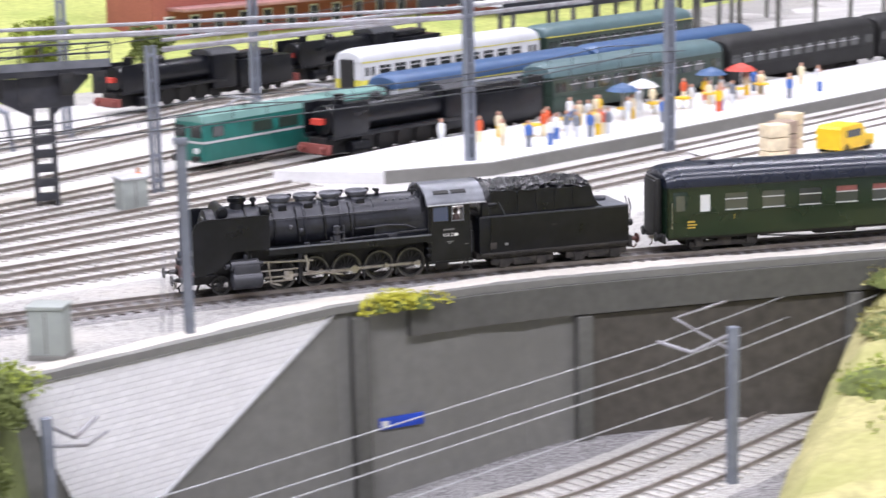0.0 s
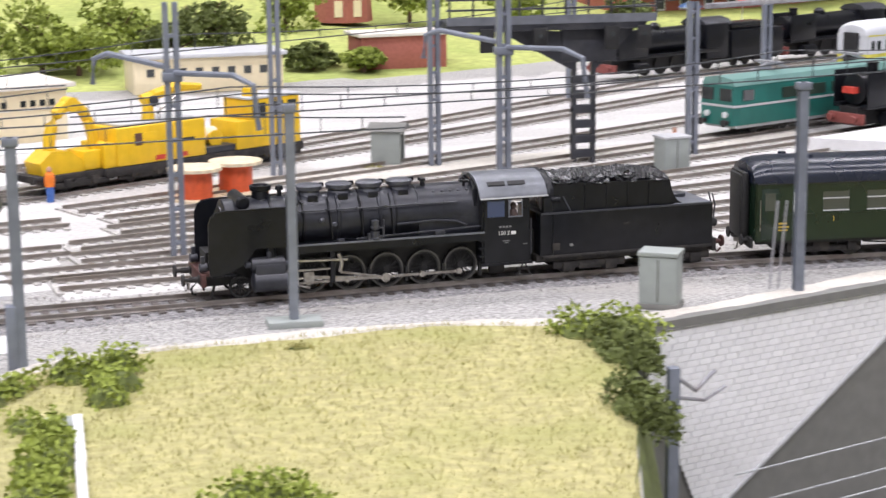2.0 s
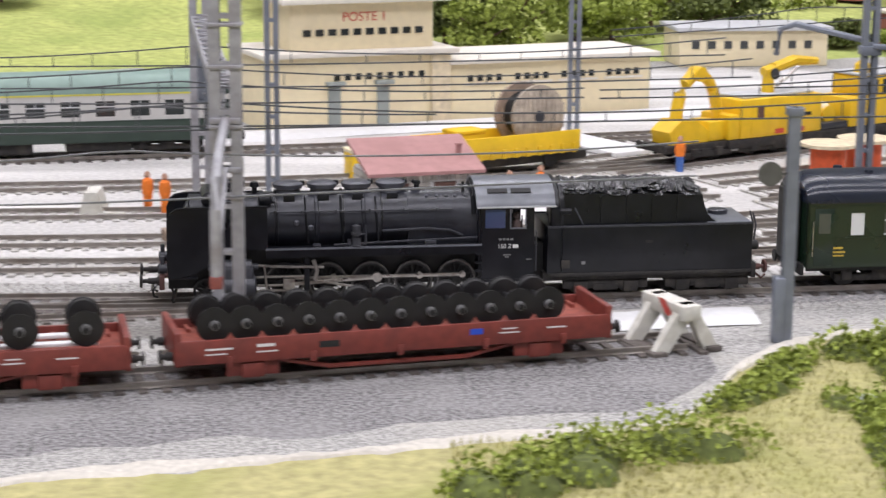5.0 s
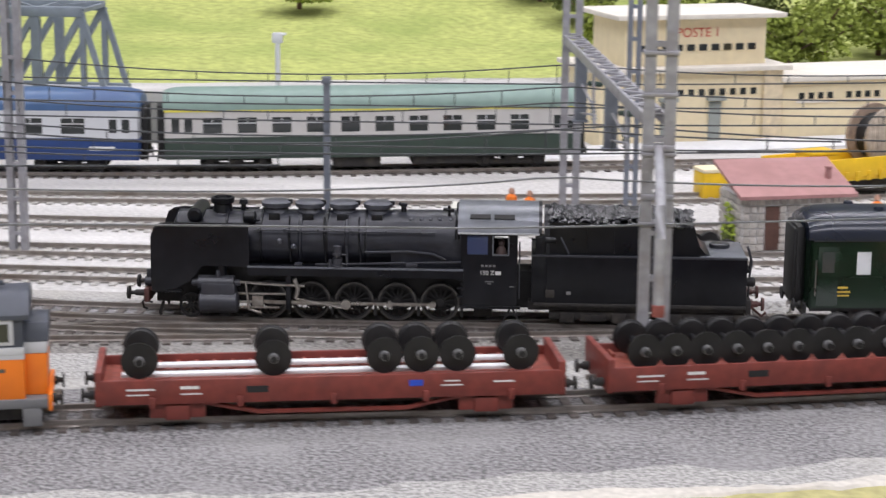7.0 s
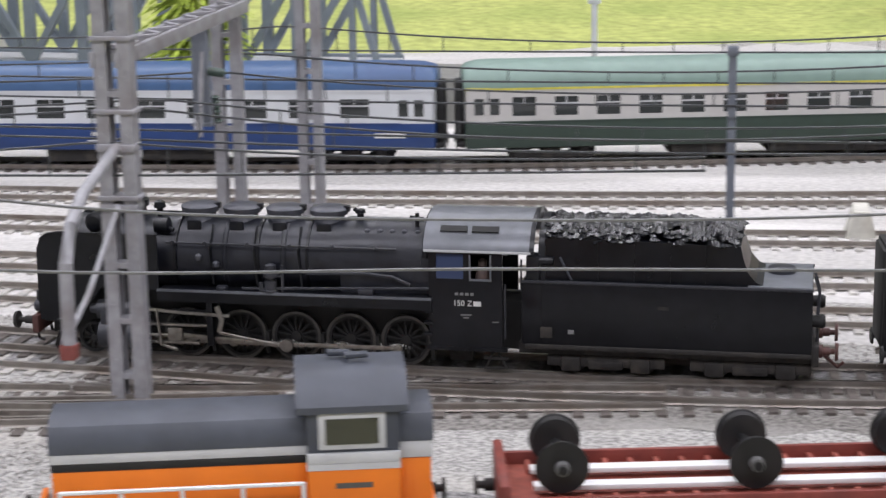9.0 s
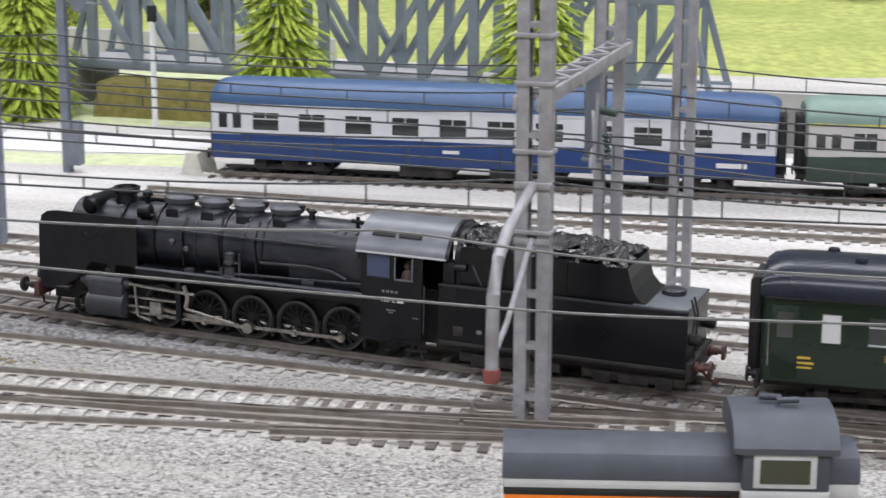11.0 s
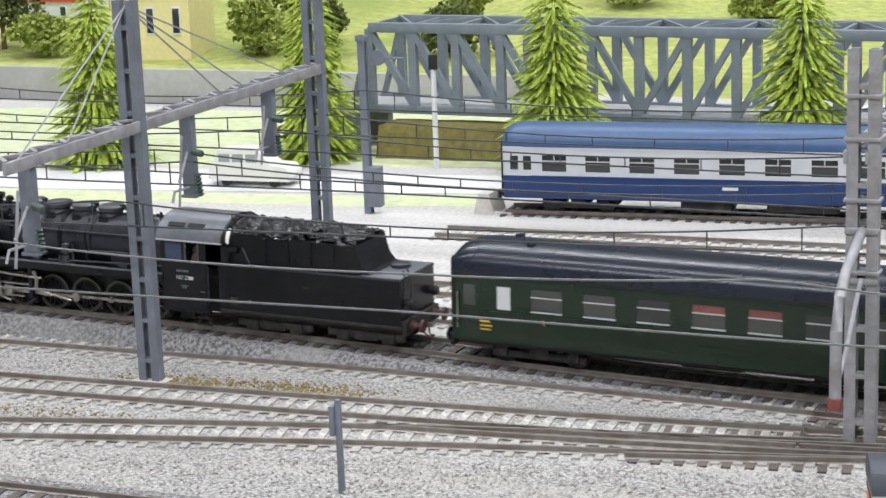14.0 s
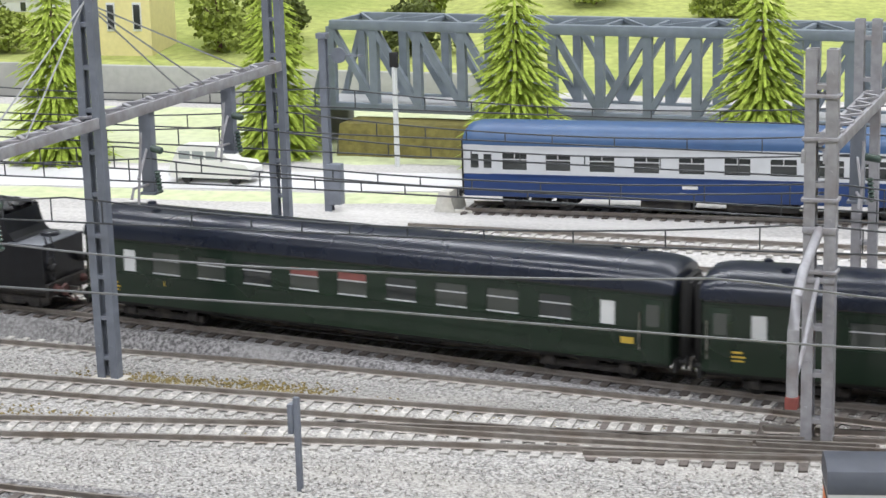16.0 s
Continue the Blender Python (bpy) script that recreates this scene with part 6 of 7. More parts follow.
for dy, dz in ((0, -22), (0, -34), (-38, -24), (-38, -40)):
    part("wire", S().tube([(700, 372 + dy, dz - 8), (850, 424 + dy, dz - 4), (1000, 476 + dy, dz), (1150, 545 + dy, dz + 4)], 0.34, 5), WIRE_PALE, lw)

# ---- parked trains behind ----


def express_coach(x, y, turn, label, roof, upper, lower, line, L=272, lettering=True, pane=14.0):
    c = thing("express_coach", label, "railway coach", "parked express coaches", x, y, 0, turn)
    half = 16.2
    body_lo = part("lower_body", S().box(3, L - 3, -half, half, 11, 23, 0.6), lower, c)
    wins = [24 + i * (L - 60) / 9.4 for i in range(10)]
    up_ = S()
    for y_ in (-half, half):
        a, b = (y_, y_ + 0.8) if y_ < 0 else (y_ - 0.8, y_)
        up_.box(3, L - 3, a, b, 23, 25.4).box(3, L - 3, a, b, 34, 38.2)
        xx = 3
        for w in wins + [L - 3]:
            up_.box(xx, w, a, b, 25.4, 34)
            xx = w + pane
    up_.box(3, 3.8, -half, half, 23, 38).box(L - 3.8, L - 3, -half, half, 23, 38)
    u_ = part("upper_body", up_, upper, c, smooth=False)
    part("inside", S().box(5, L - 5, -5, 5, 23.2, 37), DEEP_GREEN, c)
    for w in wins:
        for y_ in (-half + 0.5, half - 0.5):
            p = part("window", S().box(w, w + pane, y_ - 0.12, y_ + 0.12, 25.4, 34), GLASS, u_)
            yy = y_ - 0.35 if y_ < 0 else y_ + 0.35
            part("window_bar", S().box(w, w + pane, yy - 0.1, yy + 0.1, 30.6, 31.2).box(w + pane / 2 - 0.25, w + pane / 2 + 0.25, yy - 0.1, yy + 0.1, 31, 34), PALE_GREY, p)
    for y_ in (-1, 1):
        for x0 in (7, 14, L - 19, L - 12):
            part("door_window", S().box(x0, x0 + 4.2, min(y_ * half, y_ * (half + 0.2)), max(y_ * half, y_ * (half + 0.2)), 26.2, 33.5), GLASS, u_)
        part("line", S().box(3, L - 3, min(y_ * half, y_ * (half + 0.25)), max(y_ * half, y_ * (half + 0.25)), 37.2, 38.4), line, u_)
        part("sill_line", S().box(18, L - 18, min(y_ * half, y_ * (half + 0.2)), max(y_ * half, y_ * (half + 0.2)), 22.4, 23.2), lower, u_)
    rings = []
    for xx, k in ((2.4, 0.7), (4, 0.86), (9, 0.97), (16, 1.0), (L - 16, 1.0), (L - 9, 0.97), (L - 4, 0.86), (L - 2.4, 0.7)):
        rings.append([(xx, q * k**0.3, 38.2 + (z - 38.2) * k) for q, z in shell(half, 0, 0, 38.2, 49.0, 0.3)] + [(xx, half * 0.96 * k**0.3, 37.6), (xx, -half * 0.96 * k**0.3, 37.6)])
    part("roof", S().loft(rings), roof, c)
    for x0, x1 in ((-0.8, 3.0), (L - 3.0, L + 0.8)):
        part("gangway", S().box(x0, x1, -7, 7, 12, 40, 0.8), BLACK, c)
    for cx in (42, L - 42):
        bogie(c, cx)
    part("equipment_box", S().box(96, 122, -13, 13, 5, 11, 0.6), UNDER, c)
    part("equipment_box", S().box(140, 176, -13, 13, 6, 11, 0.6), UNDER, c)
    for xx, o in ((3, -4), (L - 3, 4)):
        buffers(c, xx, o, BLACK)
    if lettering:
        bars(c, WHITE_INK, [(118, 126, 17.6, 19.2), (116, 128, 15.0, 15.5), (L - 30, L - 16, 16.4, 18.6)], -16.27)
    return c


def along(path, x0, L):
    return math.degrees(math.atan2(path(x0 + L - 40) - path(x0 + 40), L - 80))


COACH_BEIGE = material("grey_beige_band", (0.50, 0.49, 0.47), 0.45, vary=0.06, size=8)
express_coach(-286.5, BLUE_LINE(-275) - 1, along(BLUE_LINE, -290, 277), "parked express coach in deep blue and grey-white with a blue roof", BLUE_ROOF, COACH_WHITE, BLUE_DEEP, COACH_WHITE, L=277, pane=13.0)
express_coach(-5, BLUE_LINE(-5), along(BLUE_LINE, -3, 226), "parked express coach in grey and deep green with a sage roof", SAGE_ROOF, COACH_BEIGE, DEEP_GREEN, LINE_YELLOW, L=238, lettering=False, pane=10.5)
for px, label in ((-296, "pale buffer stop at the end of the coach track"), (170, "pale concrete block between the rear tracks")):
    yb = BLUE_LINE(px) if px < 0 else 706
    b = thing("buffer_stop", label, "buffer stop", x=px, y=yb)
    part("block", S().prism([(-6, 0), (6, 0), (3, 11), (-3, 11)], "y", -9, 9), BUFFER_STOP, b)
    part("strut", S().tube([(5, -7, 0.5), (16, -9, 0.5)], 1.2, 6), BUFFER_STOP, b)

# ---- road, bridge, trees ----
ROAD = spline([(-1100, 800), (-600, 830), (-440, 848), (-330, 866), (-200, 890)])
road = band(lambda x: ROAD(x) - 26, lambda x: ROAD(x) + 28, steps(-1100, -300, 30), 1.6, 0.5, 21)
piece("road", road, ROAD_WHITE, "pale concrete road past the yard", "road", kind="structure")
grassy = band(lambda x: ROAD(x) + 30, lambda x: 1180 + 0.1 * x, steps(-1400, -290, 30), 1.0, 3, 22, 2.0)
PALE_LAWN = material("pale_green_flat", (0.55, 0.60, 0.36), 0.9, vary=0.14, size=8, stain=(0.62, 0.65, 0.50), stain_size=90, bump=0.5, bump_size=3)
piece("meadow_flat", grassy, PALE_LAWN, "pale green meadow beyond the road", "grass", kind="structure")
verge2 = band(lambda x: ROAD(x) - 60, lambda x: ROAD(x) - 27, steps(-900, -305, 24), 0.9, 4, 23)
piece("road_verge", verge2, PALE_LAWN, "dry grass verge between road and tracks", "verge", kind="structure")


def hill():
    v, f = [], []
    xs, ys = steps(-1500, 3000, 60), steps(0, 1, 1 / 22)
    for x in xs:
        y0 = 1190 if x < -80 else 1190 + min(1, (x + 80) / 420) * 130 if x < 700 else 1320 + (x - 700) * 0.5
        for w in ys:
            y = y0 + w * 1900
            rise = 150 * (w**1.1) + 14 * noise.noise(Vector((x / 200, y / 200, 4))) * min(1, w * 8)
            v.append((x, y, -1.0 + rise))
    n = len(ys)
    for i in range(len(xs) - 1):
        f += [(i * n + j, (i + 1) * n + j, (i + 1) * n + j + 1, i * n + j + 1) for j in range(n - 1)]
    return S().add(v, f)


piece("hillside", hill(), MEADOW, "bright yellow-green meadow hillside behind the yard", "hillside", kind="structure")


def fir(x, y, h, r, seed):
    rnd = random.Random(seed)
    t = thing("fir_tree", "bright green model fir with layered drooping boughs", "tree", "fir trees", x, y)
    part("trunk", S().tube([(0, 0, -1), (0, 0, h * 0.5), (0.5, 0, h * 0.97)], [2.2, 1.5, 0.3], 8), DRUM_WOOD, t)
    s = S()
    z = h * 0.06
    while z < h:
        k = 1 - z / h
        rad = r * 1.1 * (k**0.42) * rnd.uniform(0.88, 1.1) + 1.5
        n = max(10, int(58 * k + 10))
        for i in range(n):
            a = 2 * math.pi * (i + rnd.random()) / n
            q = rad * rnd.uniform(0.6, 1.1)
            c, sn = math.cos(a), math.sin(a)
            for j in range(8):
                u0 = 0.22 + 0.78 * j / 8
                w = (1.2 + 1.0 * k) * rnd.uniform(0.7, 1.2)
                p = Vector((c * q * u0, sn * q * u0, z - q * 0.34 * u0 * u0 + rnd.uniform(-0.8, 0.8)))
                side = Vector((-sn, c, 0)) * w
                tip = Vector((c, sn, -0.45)) * q * 0.2
                s.add([p - side * 0.7, p + Vector((0, 0, 0.7)), p + side * 0.7, p + tip + side * 0.5, p + tip * 1.25, p + tip - side * 0.5], [(0, 1, 4, 5), (1, 2, 3, 4)])
        z += h * 0.052 * (0.7 + 0.5 * k)
    tagged(part("crown", s, FIR, t, smooth=False), kind="stuff")


fir(-292, 902, 118, 30, 1)
fir(-148, 898, 116, 31, 2)
fir(-586, 880, 116, 28, 3)
fir(-458, 925, 112, 27, 4)
fir(-740, 905, 112, 30, 5)


def leafy_tree(x, y, z, h, r, seed, mat, label):
    rnd = random.Random(seed)
    t = thing("leafy_tree", label, "tree", "leafy trees", x, y, z)
    tr = S().tube([(0, 0, -4), (0, 0, h * 0.3), (1, 1, h * 0.6)], [2.6, 2.0, 0.9], 7)
    for k in range(4):
        a = k * 1.7
        tr.tube([(0, 0, h * (0.25 + 0.07 * k)), (math.cos(a) * r * 0.6, math.sin(a) * r * 0.6, h * (0.5 + 0.08 * k))], [1.1, 0.4], 5)
    part("trunk", tr, DOOR_BROWN, t)
    s = S()
    for _ in range(9):
        c = (rnd.uniform(-0.55, 0.55) * r, rnd.uniform(-0.55, 0.55) * r, h * rnd.uniform(0.10, 0.72))
        leaf_mass(s, c, (r * 0.55, r * 0.55, h * 0.24), 130, rnd, 5.0)
        leaf_mass(s, c, (r * 0.5, r * 0.5, -h * 0.12), 40, rnd, 5.0)
    tagged(part("crown", s, mat, t, smooth=False), kind="stuff")


for i, (x, y, z, h, r) in enumerate(((-712, 1340, 8, 66, 30), (-640, 1320, 8, 60, 30), (-690, 1390, 10, 74, 34), (-560, 1450, 20, 64, 32), (-980, 1350, 10, 70, 34), (-40, 1560, 28, 30, 40), (90, 1700, 40, 34, 36), (220, 1560, 20, 26, 34),
                                     (420, 1370, 3, 66, 34), (470, 1420, 6, 70, 36), (360, 1400, 5, 70, 36), (300, 1440, 8, 64, 34), (540, 1460, 10, 60, 36), (620, 1510, 12, 62, 40), (700, 1600, 15, 66, 36), (250, 1400, 6, 56, 30), (180, 1640, 30, 40, 40),
                                     (840, 1700, 20, 60, 40), (930, 1640, 10, 50, 34), (1030, 1560, 8, 44, 30), (-300, 1500, 24, 36, 40), (-440, 1560, 30, 40, 36), (700, 1420, 4, 26, 26), (740, 1390, 3, 22, 22), (390, 1350, 2, 46, 34), (330, 1380, 3, 50, 36), (280, 1420, 5, 54, 34), (500, 1400, 5, 44, 34), (580, 1440, 8, 40, 32), (-600, 1210, 3, 60, 34), (-920, 1330, 4, 40, 36), (-520, 1330, 12, 50, 34))):
    leafy_tree(x, y, z, h, r, 60 + i, HEDGE_DARK if i % 3 == 1 else HEDGE, "green model tree with a loose leafy crown")


def truss_bridge():
    b = thing("truss_bridge", "blue-grey steel lattice girder bridge behind the road", "bridge", x=-452, y=966, turn=-3)
    L, H, Wd, z0 = 390, 57, 44, 24
    for y in (0, Wd):
        part("bottom_chord", S().box(0, L, y - 2, y + 2, z0, z0 + 5, 0.3), BRIDGE, b)
        part("top_chord", S().box(16, L - 16, y - 2.6, y + 2.6, z0 + H - 6, z0 + H, 0.3), BRIDGE, b)
        n = 12
        for k in range(n):
            xa, xb = 16 + (L - 32) * k / n, 16 + (L - 32) * (k + 1) / n
            part("post", S().box(xa - 2.7, xa + 2.7, y - 2.2, y + 2.2, z0 + 4, z0 + H - 4), BRIDGE, b, smooth=False)
            up_, dn = ((xa, z0 + H - 4), (xb, z0 + 4)) if k < n / 2 else ((xb, z0 + H - 4), (xa, z0 + 4))
            part("diagonal", S().tube([(up_[0], y, up_[1]), (dn[0], y, dn[1])], 2.7, 4), BRIDGE, b, smooth=False)
        part("post", S().box(L - 17.6, L - 14.4, y - 1.8, y + 1.8, z0 + 4, z0 + H - 4), BRIDGE, b, smooth=False)
        part("end_post", S().tube([(2, y, z0 + 3), (17, y, z0 + H - 3)], 2.3, 4), BRIDGE, b, smooth=False)
        part("end_post", S().tube([(L - 2, y, z0 + 3), (L - 17, y, z0 + H - 3)], 2.3, 4), BRIDGE, b, smooth=False)
    for k in range(13):
        xa = 16 + (L - 32) * k / 12
        part("cross_beam", S().box(xa - 1.2, xa + 1.2, 0, Wd, z0 + H - 3.5, z0 + H - 1), BRIDGE, b, smooth=False)
        if k < 12:
            xb = 16 + (L - 32) * (k + 1) / 12
            part("wind_brace", S().tube([(xa, 0 if k % 2 else Wd, z0 + H - 1), (xb, Wd if k % 2 else 0, z0 + H - 1)], 1.3, 4), BRIDGE, b, smooth=False)
    part("deck", S().box(0, L, 2.4, Wd - 2.4, z0 + 1, z0 + 3.5), PALE_GREY, b)
    for x0, x1 in ((-40, 6), (L - 6, L + 60)):
        part("abutment", S().box(x0, x1, -4, Wd + 4, -30, z0 - 0.2, 0.4), CONCRETE, b)


truss_bridge()
OLIVE = material("olive_brown_bank", (0.17, 0.15, 0.04), 0.9, vary=0.3, size=5, bump=0.6, bump_size=2)
bank = band(lambda x: 932, lambda x: 975, steps(-420, -40, 14), 20, 2, 31, 20)
piece("olive_bank", bank, OLIVE, "olive-brown grassy bank under the bridge", "embankment", kind="structure")
PALE_GLASS = pane_material("pale_car_glass", (0.30, 0.33, 0.33), 0.1)
car = thing("estate_car", "small white estate car parked on the pale road", "car", x=-455, y=838, z=1.8, turn=4)
part("body", S().prism([(-25, 3), (-25.6, 8), (-24, 12), (-10, 12.6), (10, 12.6), (22, 11.4), (25, 8), (25, 3)], "y", -9.5, 9.5), CAR_WHITE, car)
part("cabin", S().prism([(-24, 12), (-20, 20.6), (4, 21.4), (13, 12.4)], "y", -8.4, 8.4), CAR_WHITE, car, smooth=False)
for x0, x1 in ((-19.5, -12.5), (-11, -4), (-2.5, 4.5)):
    part("side_window", S().box(x0, x1, -8.6, 8.6, 13.8, 18.4), PALE_GLASS, car)
part("bumper", S().box(-26.4, 26, -9.2, 9.2, 3.6, 5.4, 0.4), PALE_GREY, car)
for x in (-15, 15):
    for y in (-8, 8):
        part("wheel", S().lathe((x, y - 1.2, 3), "y", [(0, 3.2), (2.4, 3.2)], 16), BLACK, car)
wp = thing("white_post", "thin white signal post by the road", "post", x=-370, y=908)
part("post", S().tube([(0, 0, 0), (0, 0, 68)], 1.6, 8), OPAL, wp)
part("head", S().box(-2.5, 2.5, -1.5, 1.5, 60, 69, 0.4), BLACK, wp)
wp = thing("white_post", "tall thin white signal post behind the parked coaches", "post", x=52, y=886)
part("post", S().tube([(0, 0, 0), (0, 0, 74)], 1.5, 8), OPAL, wp)
part("head", S().box(-3, 3, -1.6, 1.6, 68, 74, 0.5), OPAL, wp)
part("arm", S().tube([(0, 0, 72), (5, 0, 73.4)], 0.8, 6), OPAL, wp)
FADED_WALL = material("pale_grey_wall", (0.42, 0.42, 0.40), 0.85, vary=0.08, size=5, stain=(0.34, 0.34, 0.32), stain_size=40)
fw = thing("meadow_wall", "low pale stone wall along the meadow", "wall", x=-900, y=1120)
part("wall", S().box(0, 560, -3, 3, 0, 26, 0.6), FADED_WALL, fw)

# ---- buildings ----


HOUSE_YELLOW = material("pale_yellow_render", (0.80, 0.72, 0.36), 0.8, vary=0.05, size=5, stain=(0.72, 0.64, 0.33), stain_size=50)


def house(x, y, z, turn, w, d, h, wall_mat, roof_mat, label, ridge=14, windows=3):
    b = thing("house", label, "house", "", x, y, z, turn)
    part("wall", S().prism([(0, 0), (d, 0), (d, h), (d / 2, h + ridge), (0, h)], "x", 0, w), wall_mat, b, smooth=False)
    for s in (0, 1):
        y0, y1 = (-3, d / 2) if s == 0 else (d + 3, d / 2)
        z0, z1 = h - ridge * 3 / (d / 2), h + ridge
        part("roof", S().add([(-3, y0, z0 + 0.6), (w + 3, y0, z0 + 0.6), (w + 3, y1, z1 + 0.6), (-3, y1, z1 + 0.6), (-3, y0, z0 + 2.4), (w + 3, y0, z0 + 2.4), (w + 3, y1, z1 + 2.4), (-3, y1, z1 + 2.4)],
                             [(0, 3, 2, 1), (4, 5, 6, 7), (0, 1, 5, 4), (1, 2, 6, 5), (2, 3, 7, 6), (3, 0, 4, 7)]), roof_mat, b, smooth=False)
    for k in range(windows):
        xx = w * (k + 0.5) / windows
        f = part("window", S().box(xx - 4, xx + 4, -0.8, 0.4, h * 0.4, h * 0.8, 0.2), OPAL, b)
        part("pane", S().box(xx - 3, xx + 3, -1.0, -0.7, h * 0.43, h * 0.77), GLASS, f)
    return b


house(-836, 1306, 2, 8, 72, 60, 62, HOUSE_YELLOW, CREAM_ROOF, "pale yellow house with a pale roof on the far side", 22, 3)
house(-40, 1760, 62, 0, 110, 60, 40, OPAL, CREAM_ROOF, "white house with a pale roof on the meadow", 14, 4)
house(-1120, 1500, 10, 0, 130, 50, 26, OPAL, SIGN_RED, "white house with a red roof far behind", 12, 3)

PT = 21.5  # turn of the post office front
po = thing("post_office", "cream two-storey post office with a flat projecting roof", "building", x=238, y=951, turn=PT)
main_b = part("ground_storey", S().box(0, 121, 0, 62, 0, 45, 0.3), CREAM, po)
part("roof_slab", S().box(-4, 125, -6, 66, 45, 48, 0.4), CREAM_ROOF, po)
tower = part("upper_storey", S().box(18, 112, 6, 60, 48, 77, 0.3), CREAM, po)
part("upper_roof", S().box(10, 122, -2, 66, 77, 80, 0.4), CREAM_ROOF, po)
part("end_pier", S().box(108, 121, -2.4, -0.2, 0, 45, 0.3), SPOOL_RIM, po)
for k in range(10):
    part("window", S().box(26 + k * 8.2, 31 + k * 8.2, 5.2, 6.3, 57, 61), GLASS, tower)
for k in range(9):
    part("window", S().box(44 + k * 7, 47.6 + k * 7, -0.6, 0.4, 30, 34), GLASS, main_b)
for xx in (40, 72):
    d = part("door", S().box(xx, xx + 8, -1.0, 0.3, 0.5, 26, 0.3), CABINET, main_b)
    part("door_hood", S().box(xx - 2, xx + 10, -5, 0, 27, 29.5, 0.3), CABINET, d)
t_ = txt(po, "POSTE 1", 66, 5.6, 68, 8, SIGN_RED)
low_b = thing("goods_office", "long low cream building with a pale flat roof", "building", x=351, y=996, turn=PT)
lb = part("wall", S().box(0, 143, 0, 60, 0, 37, 0.3), CREAM, low_b)
part("roof", S().box(-2, 148, -5, 64, 37, 40, 0.4), CREAM_ROOF, low_b)
for g in range(4):
    part("sill", S().box(10 + g * 33, 38 + g * 33, -1.0, 0.2, 23.0, 24.4), CREAM_ROOF, lb)
    for k in range(4):
        part("window", S().box(12 + g * 33 + k * 6.6, 15.6 + g * 33 + k * 6.6, -0.6, 0.4, 25.5, 29.5), GLASS, lb)
pf = band(lambda x: 951 + (x - 238) * 0.394 - 34, lambda x: 951 + (x - 238) * 0.394 - 2, steps(180, 620, 20), 3.0, 0.3, 41, 2.5)
piece("loading_platform", pf, ROAD_WHITE, "pale platform along the post office", "platform", kind="structure")
cross = thing("level_crossing", "pale boarded crossing over the tracks", "crossing", x=428, y=905, z=0.8, turn=-58, kind="structure")
part("board", S().box(-45, 45, -14, 14, 0, 2.6, 0.3), ROAD_WHITE, cross)

hs = thing("stone_hut", "small rubble stone hut with a faded pink tin roof", "hut", x=304, y=664, turn=16)
hw = part("wall", S().box(0, 50, 0, 30, 0, 26), MORTAR, hs)
rnd = random.Random(3)
for f_, n_ in ((0, 14), (1, 9)):
    for r_ in range(7):
        for k in range(n_):
            if f_ == 0:
                x0 = k * 3.57 + rnd.uniform(0, 0.4)
                if (10 < x0 + 1.6 < 19 and r_ < 6) or (29 < x0 + 1.6 < 42 and 2 < r_ < 6):
                    continue
                s = S().box(x0, x0 + 3.1, -0.9, 0.1, r_ * 3.6 + 0.3, r_ * 3.6 + 3.4, 0.3)
            else:
                y0 = k * 3.3 + rnd.uniform(0, 0.3)
                s = S().box(-0.9, 0.1, y0, y0 + 2.9, r_ * 3.6 + 0.3, r_ * 3.6 + 3.4, 0.3)
            part("stone", s, RUBBLE, hw)
part("door", S().box(11, 18.5, -0.6, 0.3, 0.4, 21, 0.2), DOOR_BROWN, hs)
part("window", S().box(30, 41, -0.6, 0.3, 12, 21, 0.2), DOOR_BROWN, hs)
part("roof", S().add([(-3, -5, 25.2), (54, -5, 25.2), (54, 34, 36), (-3, 34, 36), (-3, -5, 26.8), (54, -5, 26.8), (54, 34, 37.6), (-3, 34, 37.6)], [(0, 3, 2, 1), (4, 5, 6, 7), (0, 1, 5, 4), (1, 2, 6, 5), (2, 3, 7, 6), (3, 0, 4, 7)]), ROOF_PINK, hs, smooth=False)
part("chimney_pot", S().lathe((46, 12, 30), "z", [(0, 1.6), (6, 1.4), (6.4, 2.0), (7, 1.8)], 12), ROOF_PINK, hs)
bush(300, 676, 5, 12, 22, 81, "climbing green creeper on the hut wall", 0, mat=FIR, count=500)

gh = thing("guard_hut", "small grey hut with an arched roof and an open door", "hut", x=661, y=896, turn=-22)
for nm, b4 in (("wall", (0, 18, 0, 0.8)), ("wall", (0, 18, 14.2, 15)), ("wall", (0, 0.8, 0.8, 14.2)), ("door_jamb", (17.2, 18, 0.8, 3.4)), ("door_jamb", (17.2, 18, 11.6, 14.2))):
    part(nm, S().box(*b4, 0, 22, 0.1), CABINET, gh)
part("lintel", S().box(17.2, 18, 3.4, 11.6, 18.6, 22), CABINET, gh)
part("floor", S().box(0.8, 17.2, 0.8, 14.2, 0, 0.6), WALL_DARK, gh)
part("roof", S().prism([(-2.4, 21.4), (0, 23.6), (7.5, 25.8), (15, 23.6), (17.4, 21.4), (15, 21.9), (0, 21.9)], "x", -2, 21), CONCRETE, gh)
bush(664, 884, 14, 5, 2.2, 92, "dry grass tufts round the small hut", -22, mat=GRASS_TUFT, count=220, size=1.6)
bk = thing("brick_shed", "low red brick shed with a pale roof", "shed", x=740, y=1400, turn=8)
part("wall", S().box(0, 78, 0, 40, 0, 30, 0.3), BRICK_RED, bk)
part("roof", S().box(-3, 81, -3, 43, 30, 33, 0.4), CREAM_ROOF, bk)
ch = thing("brick_tower", "tall red brick tower with stone bands", "tower", x=770, y=1690, z=20)
